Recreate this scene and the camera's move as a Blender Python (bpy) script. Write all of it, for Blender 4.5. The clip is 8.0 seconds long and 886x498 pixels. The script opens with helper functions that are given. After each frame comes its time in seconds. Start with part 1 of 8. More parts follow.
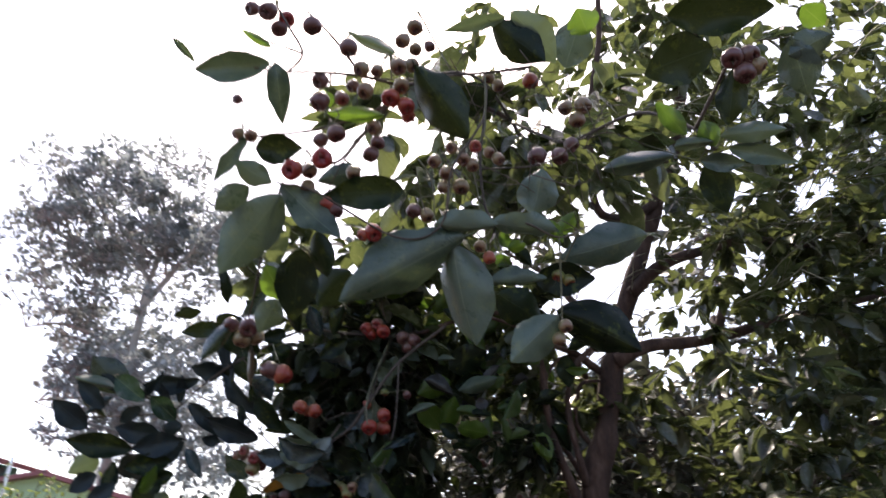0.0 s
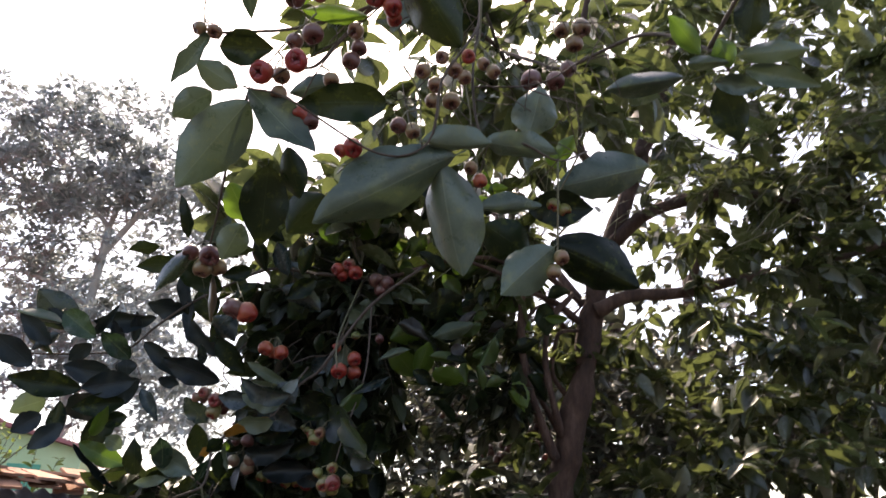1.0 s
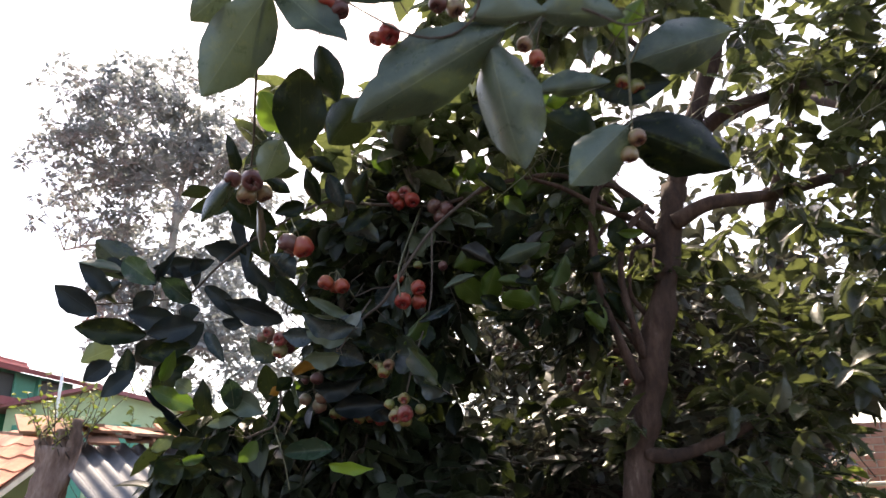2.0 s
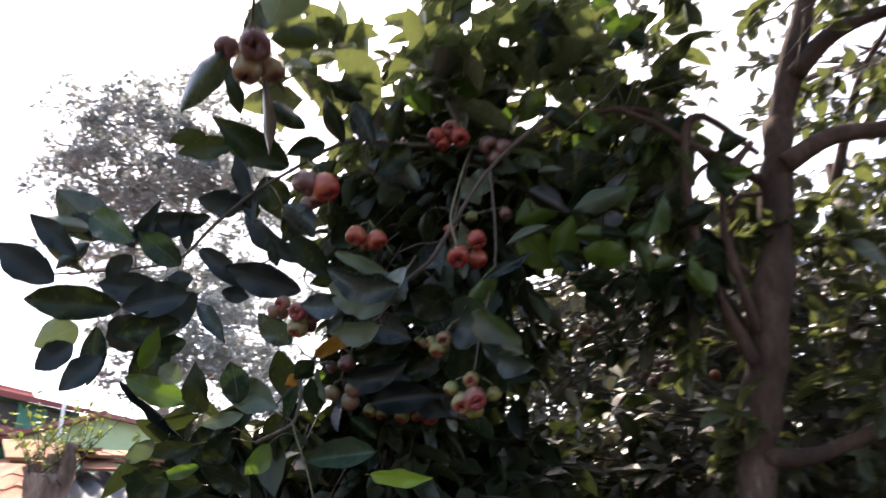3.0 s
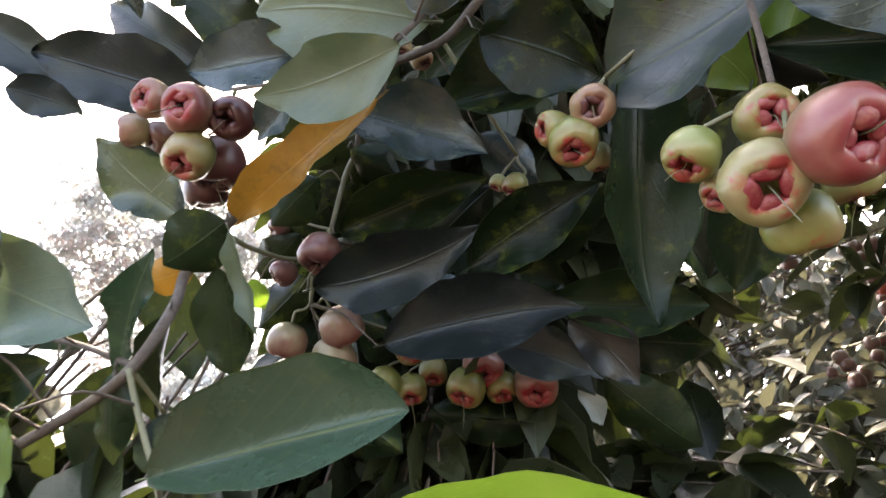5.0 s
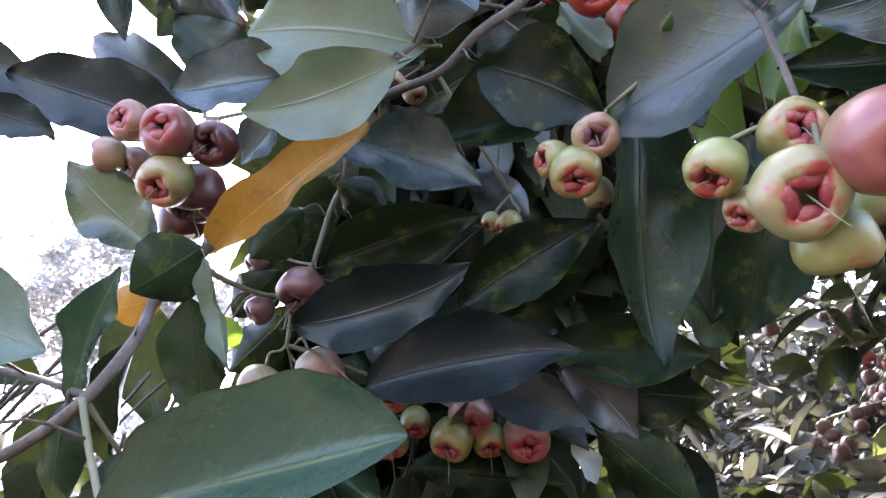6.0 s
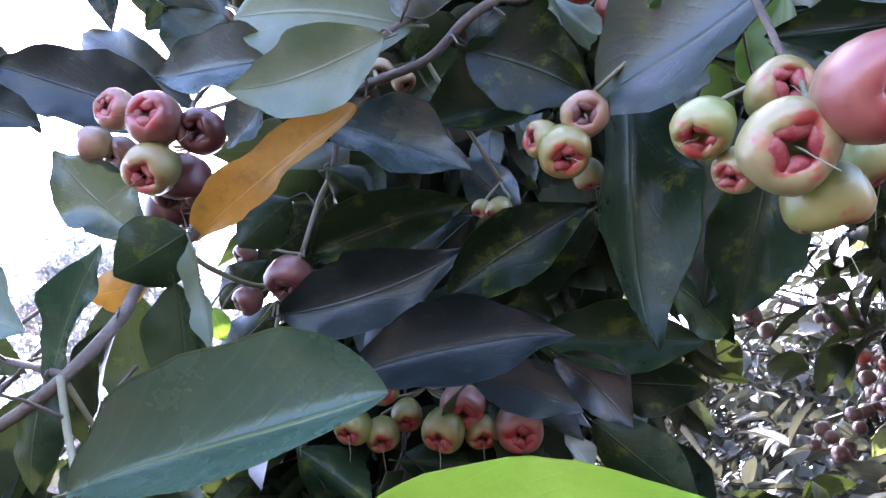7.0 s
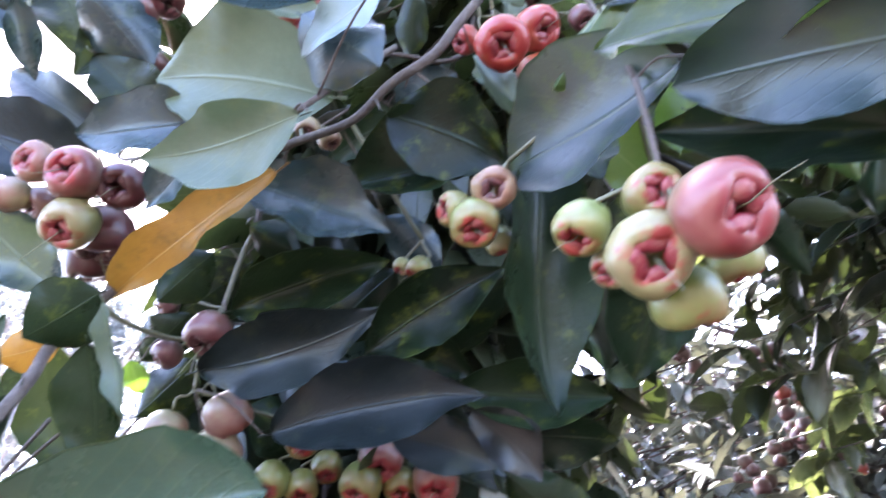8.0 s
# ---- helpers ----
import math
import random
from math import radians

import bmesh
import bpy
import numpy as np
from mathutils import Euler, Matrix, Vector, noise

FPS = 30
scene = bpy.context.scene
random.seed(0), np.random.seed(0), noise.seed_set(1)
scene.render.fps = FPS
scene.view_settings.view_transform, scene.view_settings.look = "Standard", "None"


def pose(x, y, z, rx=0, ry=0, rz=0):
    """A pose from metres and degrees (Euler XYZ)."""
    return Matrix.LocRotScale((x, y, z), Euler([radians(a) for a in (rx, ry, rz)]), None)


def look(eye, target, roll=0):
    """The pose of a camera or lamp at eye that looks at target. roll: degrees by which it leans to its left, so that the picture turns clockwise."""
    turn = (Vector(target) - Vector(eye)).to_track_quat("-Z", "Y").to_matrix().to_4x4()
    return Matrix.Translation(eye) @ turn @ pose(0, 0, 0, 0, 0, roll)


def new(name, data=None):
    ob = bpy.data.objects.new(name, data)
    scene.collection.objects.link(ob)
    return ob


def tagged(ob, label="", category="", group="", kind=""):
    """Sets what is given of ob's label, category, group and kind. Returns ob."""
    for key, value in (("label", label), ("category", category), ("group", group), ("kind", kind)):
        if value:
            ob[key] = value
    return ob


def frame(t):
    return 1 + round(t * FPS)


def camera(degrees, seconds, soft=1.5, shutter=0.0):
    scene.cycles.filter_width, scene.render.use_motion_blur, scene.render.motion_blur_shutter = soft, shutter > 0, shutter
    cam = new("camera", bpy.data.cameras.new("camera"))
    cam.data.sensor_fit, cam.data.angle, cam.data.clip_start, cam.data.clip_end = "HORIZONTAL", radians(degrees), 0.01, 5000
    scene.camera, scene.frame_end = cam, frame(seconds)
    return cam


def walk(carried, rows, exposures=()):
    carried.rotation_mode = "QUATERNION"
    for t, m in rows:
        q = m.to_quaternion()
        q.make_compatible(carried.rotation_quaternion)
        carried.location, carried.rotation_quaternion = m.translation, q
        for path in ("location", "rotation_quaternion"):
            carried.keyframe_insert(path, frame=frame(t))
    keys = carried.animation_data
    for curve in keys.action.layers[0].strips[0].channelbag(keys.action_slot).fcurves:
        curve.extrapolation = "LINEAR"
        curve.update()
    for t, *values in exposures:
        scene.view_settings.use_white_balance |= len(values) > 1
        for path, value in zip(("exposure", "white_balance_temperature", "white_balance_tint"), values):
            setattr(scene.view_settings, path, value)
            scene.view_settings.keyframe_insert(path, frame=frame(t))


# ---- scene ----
cam = camera(66.2, 8.0, shutter=0.5)
PATH = [
    (0, (0.13, 0.287, 1.404), (0.002, 2.058, 2.325), 0.4),
    (0.5, (0.11, 0.4, 1.398), (0.068, 2.194, 2.28), 2.8),
    (1, (0.087, 0.439, 1.399), (0.053, 2.264, 2.215), 0.8),
    (1.5, (0.109, 0.479, 1.378), (-0.008, 2.345, 2.09), -1.9),
    (1.7, (0.117, 0.514, 1.369), (-0.114, 2.387, 2.032), -1.2),
    (2.8, (-0.092, 0.975, 1.375), (-0.282, 2.823, 2.115), -3.0),
    (3, (-0.112, 1.097, 1.362), (-0.36, 2.938, 2.102), -3.0),
    (3.5, (-0.162, 1.419, 1.353), (-0.509, 3.215, 2.162), -1.7),
    (4, (-0.297, 1.696, 1.342), (-0.568, 3.475, 2.214), -3.1),
    (4.5, (-0.382, 1.954, 1.392), (-0.667, 3.724, 2.277), -4.8),
    (5, (-0.371, 2.099, 1.403), (-0.614, 3.831, 2.373), -5.7),
    (6.3, (-0.395, 2.14, 1.393), (-0.511, 3.773, 2.542), -6.0),
    (6.5, (-0.394, 2.144, 1.388), (-0.506, 3.776, 2.539), -6.3),
    (7, (-0.39, 2.156, 1.383), (-0.51, 3.776, 2.549), -6.5),
    (7.5, (-0.383, 2.149, 1.384), (-0.492, 3.766, 2.556), -6.8),
    (8, (-0.357, 2.126, 1.397), (-0.33, 3.728, 2.594), -8.6),
]
walk(cam, [(t, look(eye, target, roll)) for t, eye, target, roll in PATH],
     exposures=[(0.0, 1.62, 7050, 18), (1.5, 1.88, 7900, 18), (3.0, 2.12, 7600, 18), (4.0, 2.42, 7500, 18), (4.5, 3.4, 7850, 17), (5.0, 3.88, 8500, 16), (6.4, 4.31, 6250, 25), (7.5, 4.53, 6000, 27), (8.0, 4.76, 6250, 23)])

# ---- light ----
SUN_EL, SUN_AZ = 58.0, -12.0  # azimuth clockwise from straight ahead
world = bpy.data.worlds.new("sky")
scene.world = world
world.use_nodes = True
wn = world.node_tree.nodes
sky = wn.new("ShaderNodeTexSky")
sky.sky_type = "NISHITA"
sky.sun_disc = False
sky.sun_elevation, sky.sun_rotation = radians(SUN_EL), radians(SUN_AZ)
sky.air_density, sky.dust_density, sky.ozone_density = 1.0, 2.5, 1.0
wn["Background"].inputs["Strength"].default_value = 0.15
world.node_tree.links.new(sky.outputs["Color"], wn["Background"].inputs["Color"])
sun = new("sun", bpy.data.lights.new("sun", "SUN"))
sun.data.energy, sun.data.angle, sun.data.color = 2.7, radians(0.6), (1.0, 0.95, 0.86)
_e, _a = radians(SUN_EL), radians(SUN_AZ)
sun.matrix_world = look((0, 0, 12), Vector((0, 0, 12)) - Vector((math.sin(_a) * math.cos(_e), math.cos(_a) * math.cos(_e), math.sin(_e))))


# ---- materials ----
def material(name):
    m = bpy.data.materials.new(name)
    m.use_nodes = True
    return m, m.node_tree.nodes, m.node_tree.links, m.node_tree.nodes["Principled BSDF"]


def ramp(nodes, stops):
    r = nodes.new("ShaderNodeValToRGB")
    while len(r.color_ramp.elements) < len(stops):
        r.color_ramp.elements.new(0.5)
    for el, (p, c) in zip(r.color_ramp.elements, stops):
        el.position, el.color = p, (*c, 1)
    return r


def noise_node(nodes, scale, detail=4.0, rough=0.6):
    n = nodes.new("ShaderNodeTexNoise")
    n.inputs["Scale"].default_value, n.inputs["Detail"].default_value, n.inputs["Roughness"].default_value = scale, detail, rough
    return n


def value(nodes, links, op, a, b=None, clamp=False):
    n = nodes.new("ShaderNodeMath")
    n.operation, n.use_clamp = op, clamp
    for i, v in enumerate((a, b)):
        if v is None:
            continue
        if isinstance(v, (int, float)):
            n.inputs[i].default_value = v
        else:
            links.new(v, n.inputs[i])
    return n.outputs[0]


def mixed(nodes, links, fac, a, b, mode="MIX"):
    n = nodes.new("ShaderNodeMix")
    n.data_type, n.blend_type = "RGBA", mode
    for key, v in ((0, fac), (6, a), (7, b)):
        if isinstance(v, tuple):
            n.inputs[key].default_value = (*v, 1)
        elif isinstance(v, (int, float)):
            n.inputs[key].default_value = v
        else:
            links.new(v, n.inputs[key])
    return n.outputs[2]


def rough_material(name, stops, scale, roughness=0.85, bump=0.4, fine=6.0, random_by="", metallic=0.0, stretch=None):
    """Mottled matt surface: two scales of noise for the colour, a bump, and per-piece variation."""
    m, nodes, links, bsdf = material(name)
    tex = nodes.new("ShaderNodeTexCoord")
    src = tex.outputs["Object"]
    if stretch:
        mp = nodes.new("ShaderNodeMapping")
        mp.inputs["Scale"].default_value = stretch
        links.new(src, mp.inputs["Vector"])
        src = mp.outputs[0]
    big, small = noise_node(nodes, scale), noise_node(nodes, scale * fine, 6.0, 0.7)
    links.new(src, big.inputs["Vector"])
    links.new(src, small.inputs["Vector"])
    v = value(nodes, links, "ADD", value(nodes, links, "MULTIPLY", big.outputs[0], 0.6), value(nodes, links, "MULTIPLY", small.outputs[0], 0.4))
    if random_by == "object":
        oi = nodes.new("ShaderNodeObjectInfo")
        v = value(nodes, links, "ADD", v, value(nodes, links, "MULTIPLY", value(nodes, links, "SUBTRACT", oi.outputs["Random"], 0.5), 0.35), True)
    r = ramp(nodes, stops)
    links.new(v, r.inputs[0])
    links.new(r.outputs[0], bsdf.inputs["Base Color"])
    bsdf.inputs["Roughness"].default_value, bsdf.inputs["Metallic"].default_value = roughness, metallic
    b = nodes.new("ShaderNodeBump")
    b.inputs["Strength"].default_value, b.inputs["Distance"].default_value = bump, 0.01
    links.new(small.outputs[0], b.inputs["Height"])
    links.new(b.outputs[0], bsdf.inputs["Normal"])
    return m


def leaf_material(name, dark, light, vein, glow, through_share=0.3, roughness=0.42, random_by="object", blotch=None, side_veins=0.055, gloss=0.3):
    """Waxy leaf: midrib and side veins by the leaf's own length and width, mottling, and light shining through."""
    m, nodes, links, bsdf = material(name)
    tex = nodes.new("ShaderNodeTexCoord")
    sep = nodes.new("ShaderNodeSeparateXYZ")
    links.new(tex.outputs["UV"], sep.inputs[0])
    across = value(nodes, links, "ABSOLUTE", value(nodes, links, "SUBTRACT", sep.outputs[0], 0.5))
    rib = value(nodes, links, "MULTIPLY", value(nodes, links, "SUBTRACT", 1.0, value(nodes, links, "MULTIPLY", across, 46.0), True), 0.6)
    wave = value(nodes, links, "SINE", value(nodes, links, "SUBTRACT", value(nodes, links, "MULTIPLY", sep.outputs[1], 56.0), value(nodes, links, "MULTIPLY", across, 48.0)))
    side = value(nodes, links, "MULTIPLY", value(nodes, links, "POWER", value(nodes, links, "MAXIMUM", wave, 0.0), 10.0), side_veins)
    rim = value(nodes, links, "MULTIPLY", value(nodes, links, "SUBTRACT", across, 0.485), 60.0, True)
    veins = value(nodes, links, "MAXIMUM", value(nodes, links, "MAXIMUM", rib, side), value(nodes, links, "MULTIPLY", rim, 0.6))
    n1, n2 = noise_node(nodes, 24.0, 5.0, 0.68), noise_node(nodes, 170.0, 5.0, 0.75)
    links.new(tex.outputs["Object"], n1.inputs["Vector"])
    n1.noise_dimensions = n2.noise_dimensions = "4D"
    if random_by == "object":
        rnd = nodes.new("ShaderNodeObjectInfo").outputs["Random"]
        geo = nodes.new("ShaderNodeNewGeometry")
        links.new(geo.outputs["Position"], n1.inputs["Vector"])
        links.new(geo.outputs["Position"], n2.inputs["Vector"])
    else:
        rnd = nodes.new("ShaderNodeNewGeometry").outputs["Random Per Island"]
    for n in (n1, n2):
        links.new(value(nodes, links, "MULTIPLY", rnd, 40.0), n.inputs["W"])
    mott = value(nodes, links, "ADD", value(nodes, links, "MULTIPLY", n1.outputs[0], 0.7), value(nodes, links, "MULTIPLY", n2.outputs[0], 0.3))
    mott = value(nodes, links, "ADD", mott, value(nodes, links, "MULTIPLY", value(nodes, links, "SUBTRACT", rnd, 0.5), 0.5), True)
    r = ramp(nodes, [(0.26, dark), (0.5, tuple((p + q) / 2 for p, q in zip(dark, light))), (0.74, light)])
    links.new(mott, r.inputs[0])
    col = r.outputs[0]
    if blotch:
        spot = ramp(nodes, [(0.55, (0, 0, 0)), (0.66, (1, 1, 1))])
        n3 = noise_node(nodes, 40.0, 6.0, 0.7)
        links.new(n1.inputs["Vector"].links[0].from_socket, n3.inputs["Vector"])
        links.new(n3.outputs[0], spot.inputs[0])
        col = mixed(nodes, links, value(nodes, links, "MULTIPLY", spot.outputs[0], 0.7), col, blotch)
    speck = ramp(nodes, [(0.66, (0, 0, 0)), (0.72, (1, 1, 1))])
    links.new(n2.outputs[0], speck.inputs[0])
    col = mixed(nodes, links, value(nodes, links, "MULTIPLY", speck.outputs[0], 0.4), col, (0.2, 0.22, 0.17))
    col = mixed(nodes, links, value(nodes, links, "MULTIPLY", veins, 0.75), col, vein)
    links.new(col, bsdf.inputs["Base Color"])
    bsdf.inputs["Specular IOR Level"].default_value = gloss
    rr = value(nodes, links, "ADD", roughness - 0.12, value(nodes, links, "MULTIPLY", n1.outputs[0], 0.24))
    links.new(rr, bsdf.inputs["Roughness"])
    bump = nodes.new("ShaderNodeBump")
    bump.inputs["Strength"].default_value, bump.inputs["Distance"].default_value = 0.4, 0.003
    relief = value(nodes, links, "ADD", value(nodes, links, "MULTIPLY", n2.outputs[0], 0.15), value(nodes, links, "MULTIPLY", n1.outputs[0], 1.3))
    links.new(value(nodes, links, "ADD", veins, relief), bump.inputs["Height"])
    links.new(bump.outputs[0], bsdf.inputs["Normal"])
    tr = nodes.new("ShaderNodeBsdfTranslucent")
    links.new(mixed(nodes, links, value(nodes, links, "MULTIPLY", veins, 0.5), glow, vein), tr.inputs["Color"])
    mx = nodes.new("ShaderNodeMixShader")
    mx.inputs[0].default_value = through_share
    links.new(bsdf.outputs[0], mx.inputs[1])
    links.new(tr.outputs[0], mx.inputs[2])
    links.new(mx.outputs[0], nodes["Material Output"].inputs["Surface"])
    return m


LEAF = {
    # near-black green: shade inside the boughs is put into the colour
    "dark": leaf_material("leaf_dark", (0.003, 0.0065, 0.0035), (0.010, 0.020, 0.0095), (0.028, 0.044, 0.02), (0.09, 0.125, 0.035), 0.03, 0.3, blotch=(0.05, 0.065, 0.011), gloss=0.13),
    # blue of the reflected sky is painted into this base colour
    "blue": leaf_material("leaf_sky_sheen", (0.009, 0.019, 0.022), (0.025, 0.042, 0.05), (0.055, 0.08, 0.068), (0.09, 0.13, 0.05), 0.04, 0.27, blotch=(0.04, 0.055, 0.03), gloss=0.35),
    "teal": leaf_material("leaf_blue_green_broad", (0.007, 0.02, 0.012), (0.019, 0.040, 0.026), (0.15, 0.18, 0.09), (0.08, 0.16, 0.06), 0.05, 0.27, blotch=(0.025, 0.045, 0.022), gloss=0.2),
    # lit copy: open skylight and flare are lightened into the colour
    "grey": leaf_material("leaf_skylit_grey", (0.029, 0.047, 0.039), (0.079, 0.112, 0.091), (0.150, 0.194, 0.140), (0.157, 0.229, 0.088), 0.04, 0.3, blotch=(0.105, 0.124, 0.070), gloss=0.35),
    # besides its real gloss, a bluish sky sheen is tinted into the colour
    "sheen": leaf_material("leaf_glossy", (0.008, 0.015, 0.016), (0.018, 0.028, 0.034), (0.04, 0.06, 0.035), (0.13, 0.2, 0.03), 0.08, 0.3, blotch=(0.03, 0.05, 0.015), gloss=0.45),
    # dimmer sky reflection, painted in as a steel tone
    "steel": leaf_material("leaf_steel_sheen", (0.006, 0.012, 0.013), (0.014, 0.025, 0.028), (0.035, 0.05, 0.035), (0.1, 0.16, 0.03), 0.05, 0.32, blotch=(0.018, 0.034, 0.014), gloss=0.3),
    "olive": leaf_material("leaf_olive", (0.012, 0.022, 0.006), (0.032, 0.046, 0.012), (0.12, 0.14, 0.03), (0.1, 0.17, 0.02), 0.16, 0.32, blotch=(0.06, 0.07, 0.012)),
    # backlit darkness and the blue veil of the sky are put into the colour
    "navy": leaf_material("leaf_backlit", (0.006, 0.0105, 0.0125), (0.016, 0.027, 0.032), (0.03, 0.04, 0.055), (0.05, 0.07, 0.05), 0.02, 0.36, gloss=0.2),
    # another shaded copy, its dimness and cool cast held in the colour
    "plum": leaf_material("leaf_shaded_plum", (0.005, 0.008, 0.009), (0.015, 0.021, 0.022), (0.025, 0.032, 0.03), (0.06, 0.05, 0.03), 0.02, 0.32, blotch=(0.02, 0.025, 0.016), gloss=0.2),
    # whitish colour carries the bright light falling on these leaves
    "sky": leaf_material("leaf_lit_pale", (0.14, 0.18, 0.19), (0.23, 0.28, 0.29), (0.3, 0.34, 0.3), (0.2, 0.28, 0.16), 0.15, 0.3, gloss=0.5),
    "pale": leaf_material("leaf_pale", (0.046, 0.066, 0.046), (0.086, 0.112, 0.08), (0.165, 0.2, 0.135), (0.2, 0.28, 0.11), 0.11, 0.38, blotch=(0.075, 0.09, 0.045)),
    "mid": leaf_material("leaf_green", (0.025, 0.05, 0.014), (0.06, 0.095, 0.03), (0.13, 0.17, 0.07), (0.12, 0.23, 0.025), 0.24, 0.32, blotch=(0.08, 0.085, 0.02)),
    "bright": leaf_material("leaf_young", (0.035, 0.07, 0.01), (0.075, 0.12, 0.02), (0.18, 0.23, 0.07), (0.14, 0.25, 0.025), 0.32, 0.34),
    # sun shining through the blade is painted in as a brighter green
    "lime": leaf_material("leaf_sunlit_lime", (0.1, 0.18, 0.02), (0.17, 0.27, 0.035), (0.3, 0.38, 0.12), (0.25, 0.45, 0.04), 0.35, 0.36),
    "yellow": leaf_material("leaf_yellowing", (0.11, 0.05, 0.01), (0.24, 0.128, 0.022), (0.28, 0.19, 0.07), (0.4, 0.19, 0.025), 0.2, 0.45, blotch=(0.07, 0.045, 0.018)),
    "brown": leaf_material("leaf_bronze", (0.011, 0.012, 0.012), (0.03, 0.028, 0.027), (0.06, 0.055, 0.045), (0.1, 0.07, 0.03), 0.06, 0.32),
}
# dark copy of the crown leaf: the shade of dense foliage is in its colour
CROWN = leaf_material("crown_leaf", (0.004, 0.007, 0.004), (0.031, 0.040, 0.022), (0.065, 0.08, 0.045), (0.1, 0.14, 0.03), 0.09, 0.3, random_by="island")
# lighter copy for the outer crown, with the skylight put into the colour
CROWN_LIT = leaf_material("crown_leaf_lit", (0.004, 0.008, 0.004), (0.075, 0.088, 0.056), (0.09, 0.11, 0.06), (0.19, 0.23, 0.07), 0.27, 0.26, random_by="island", gloss=0.6)
# sunlit tone of the leaves behind is lightened into this colour
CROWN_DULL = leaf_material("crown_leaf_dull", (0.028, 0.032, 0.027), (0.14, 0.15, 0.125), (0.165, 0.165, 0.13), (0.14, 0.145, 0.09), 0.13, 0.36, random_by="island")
# haze and glare over the distant crown are paled into this leaf colour
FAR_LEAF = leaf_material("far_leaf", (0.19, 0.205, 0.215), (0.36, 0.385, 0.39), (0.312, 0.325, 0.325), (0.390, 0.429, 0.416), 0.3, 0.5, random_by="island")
BARK = rough_material("bark", [(0.34, (0.018, 0.011, 0.010)), (0.5, (0.062, 0.034, 0.026)), (0.62, (0.112, 0.069, 0.055)), (0.74, (0.300, 0.237, 0.200))], 11.0, 0.9, 1.0, 5.0, stretch=(1, 1, 0.35))
TWIG = rough_material("twig_bark", [(0.3, (0.03, 0.022, 0.018)), (0.5, (0.062, 0.046, 0.037)), (0.72, (0.13, 0.11, 0.092))], 30.0, 0.8, 0.5)
GREEN_TWIG = rough_material("green_stalk", [(0.3, (0.065, 0.072, 0.036)), (0.7, (0.135, 0.13, 0.082))], 40.0, 0.6, 0.3)
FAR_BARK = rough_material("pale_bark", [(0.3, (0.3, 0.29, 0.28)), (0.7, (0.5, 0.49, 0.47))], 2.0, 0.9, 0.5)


def fruit_material(name, top, middle, bottom, blush, share=0.75, flush=(0.21, 0.006, 0.014)):
    """Waxy fruit skin: stalk end to calyx end in three tones with an uneven blush and fine specks."""
    m, nodes, links, bsdf = material(name)
    tex = nodes.new("ShaderNodeTexCoord")
    sep = nodes.new("ShaderNodeSeparateXYZ")
    links.new(tex.outputs["Object"], sep.inputs[0])
    n1, n2 = noise_node(nodes, 2.2, 3.0), noise_node(nodes, 40.0, 4.0, 0.7)
    rnd = nodes.new("ShaderNodeObjectInfo").outputs["Random"]
    for n in (n1, n2):
        n.noise_dimensions = "4D"
        links.new(tex.outputs["Object"], n.inputs["Vector"])
        links.new(value(nodes, links, "MULTIPLY", rnd, 50.0), n.inputs["W"])
    along = value(nodes, links, "ADD", value(nodes, links, "ADD", sep.outputs[2], 0.5), value(nodes, links, "MULTIPLY", value(nodes, links, "SUBTRACT", n1.outputs[0], 0.5), 0.5), True)
    r = ramp(nodes, [(0.1, top), (0.55, middle), (0.92, bottom)])
    links.new(along, r.inputs[0])
    b = ramp(nodes, [(0.45, (0, 0, 0)), (0.75, (1, 1, 1))])
    links.new(value(nodes, links, "ADD", n1.outputs[0], value(nodes, links, "MULTIPLY", value(nodes, links, "SUBTRACT", rnd, 0.5), 0.25)), b.inputs[0])
    col = mixed(nodes, links, value(nodes, links, "MULTIPLY", b.outputs[0], share), r.outputs[0], blush)
    # crimson flush round the hollow end, with a ragged border
    rad = value(nodes, links, "SQRT", value(nodes, links, "ADD", value(nodes, links, "POWER", sep.outputs[0], 2.0), value(nodes, links, "POWER", sep.outputs[1], 2.0)))
    n3 = noise_node(nodes, 3.2, 3.0)
    links.new(tex.outputs["Object"], n3.inputs["Vector"])
    ring = value(nodes, links, "MULTIPLY", value(nodes, links, "SUBTRACT", value(nodes, links, "ADD", value(nodes, links, "MULTIPLY", n3.outputs[0], 0.7), 0.02), rad), 9.0, True)
    high = value(nodes, links, "MULTIPLY", value(nodes, links, "SUBTRACT", sep.outputs[2], 0.05), 6.0, True)
    col = mixed(nodes, links, value(nodes, links, "MULTIPLY", value(nodes, links, "MULTIPLY", ring, high), 0.85), col, flush)
    sp = ramp(nodes, [(0.62, (1, 1, 1)), (0.75, (0.72, 0.7, 0.6))])
    links.new(n2.outputs[0], sp.inputs[0])
    links.new(mixed(nodes, links, 1.0, col, sp.outputs[0], "MULTIPLY"), bsdf.inputs["Base Color"])
    bsdf.inputs["Roughness"].default_value = 0.33
    bsdf.inputs["Subsurface Weight"].default_value = 0.03
    bsdf.inputs["Subsurface Radius"].default_value = (0.006, 0.003, 0.002)
    bp = nodes.new("ShaderNodeBump")
    bp.inputs["Strength"].default_value, bp.inputs["Distance"].default_value = 0.15, 0.001
    links.new(n2.outputs[0], bp.inputs["Height"])
    links.new(bp.outputs[0], bsdf.inputs["Normal"])
    return m


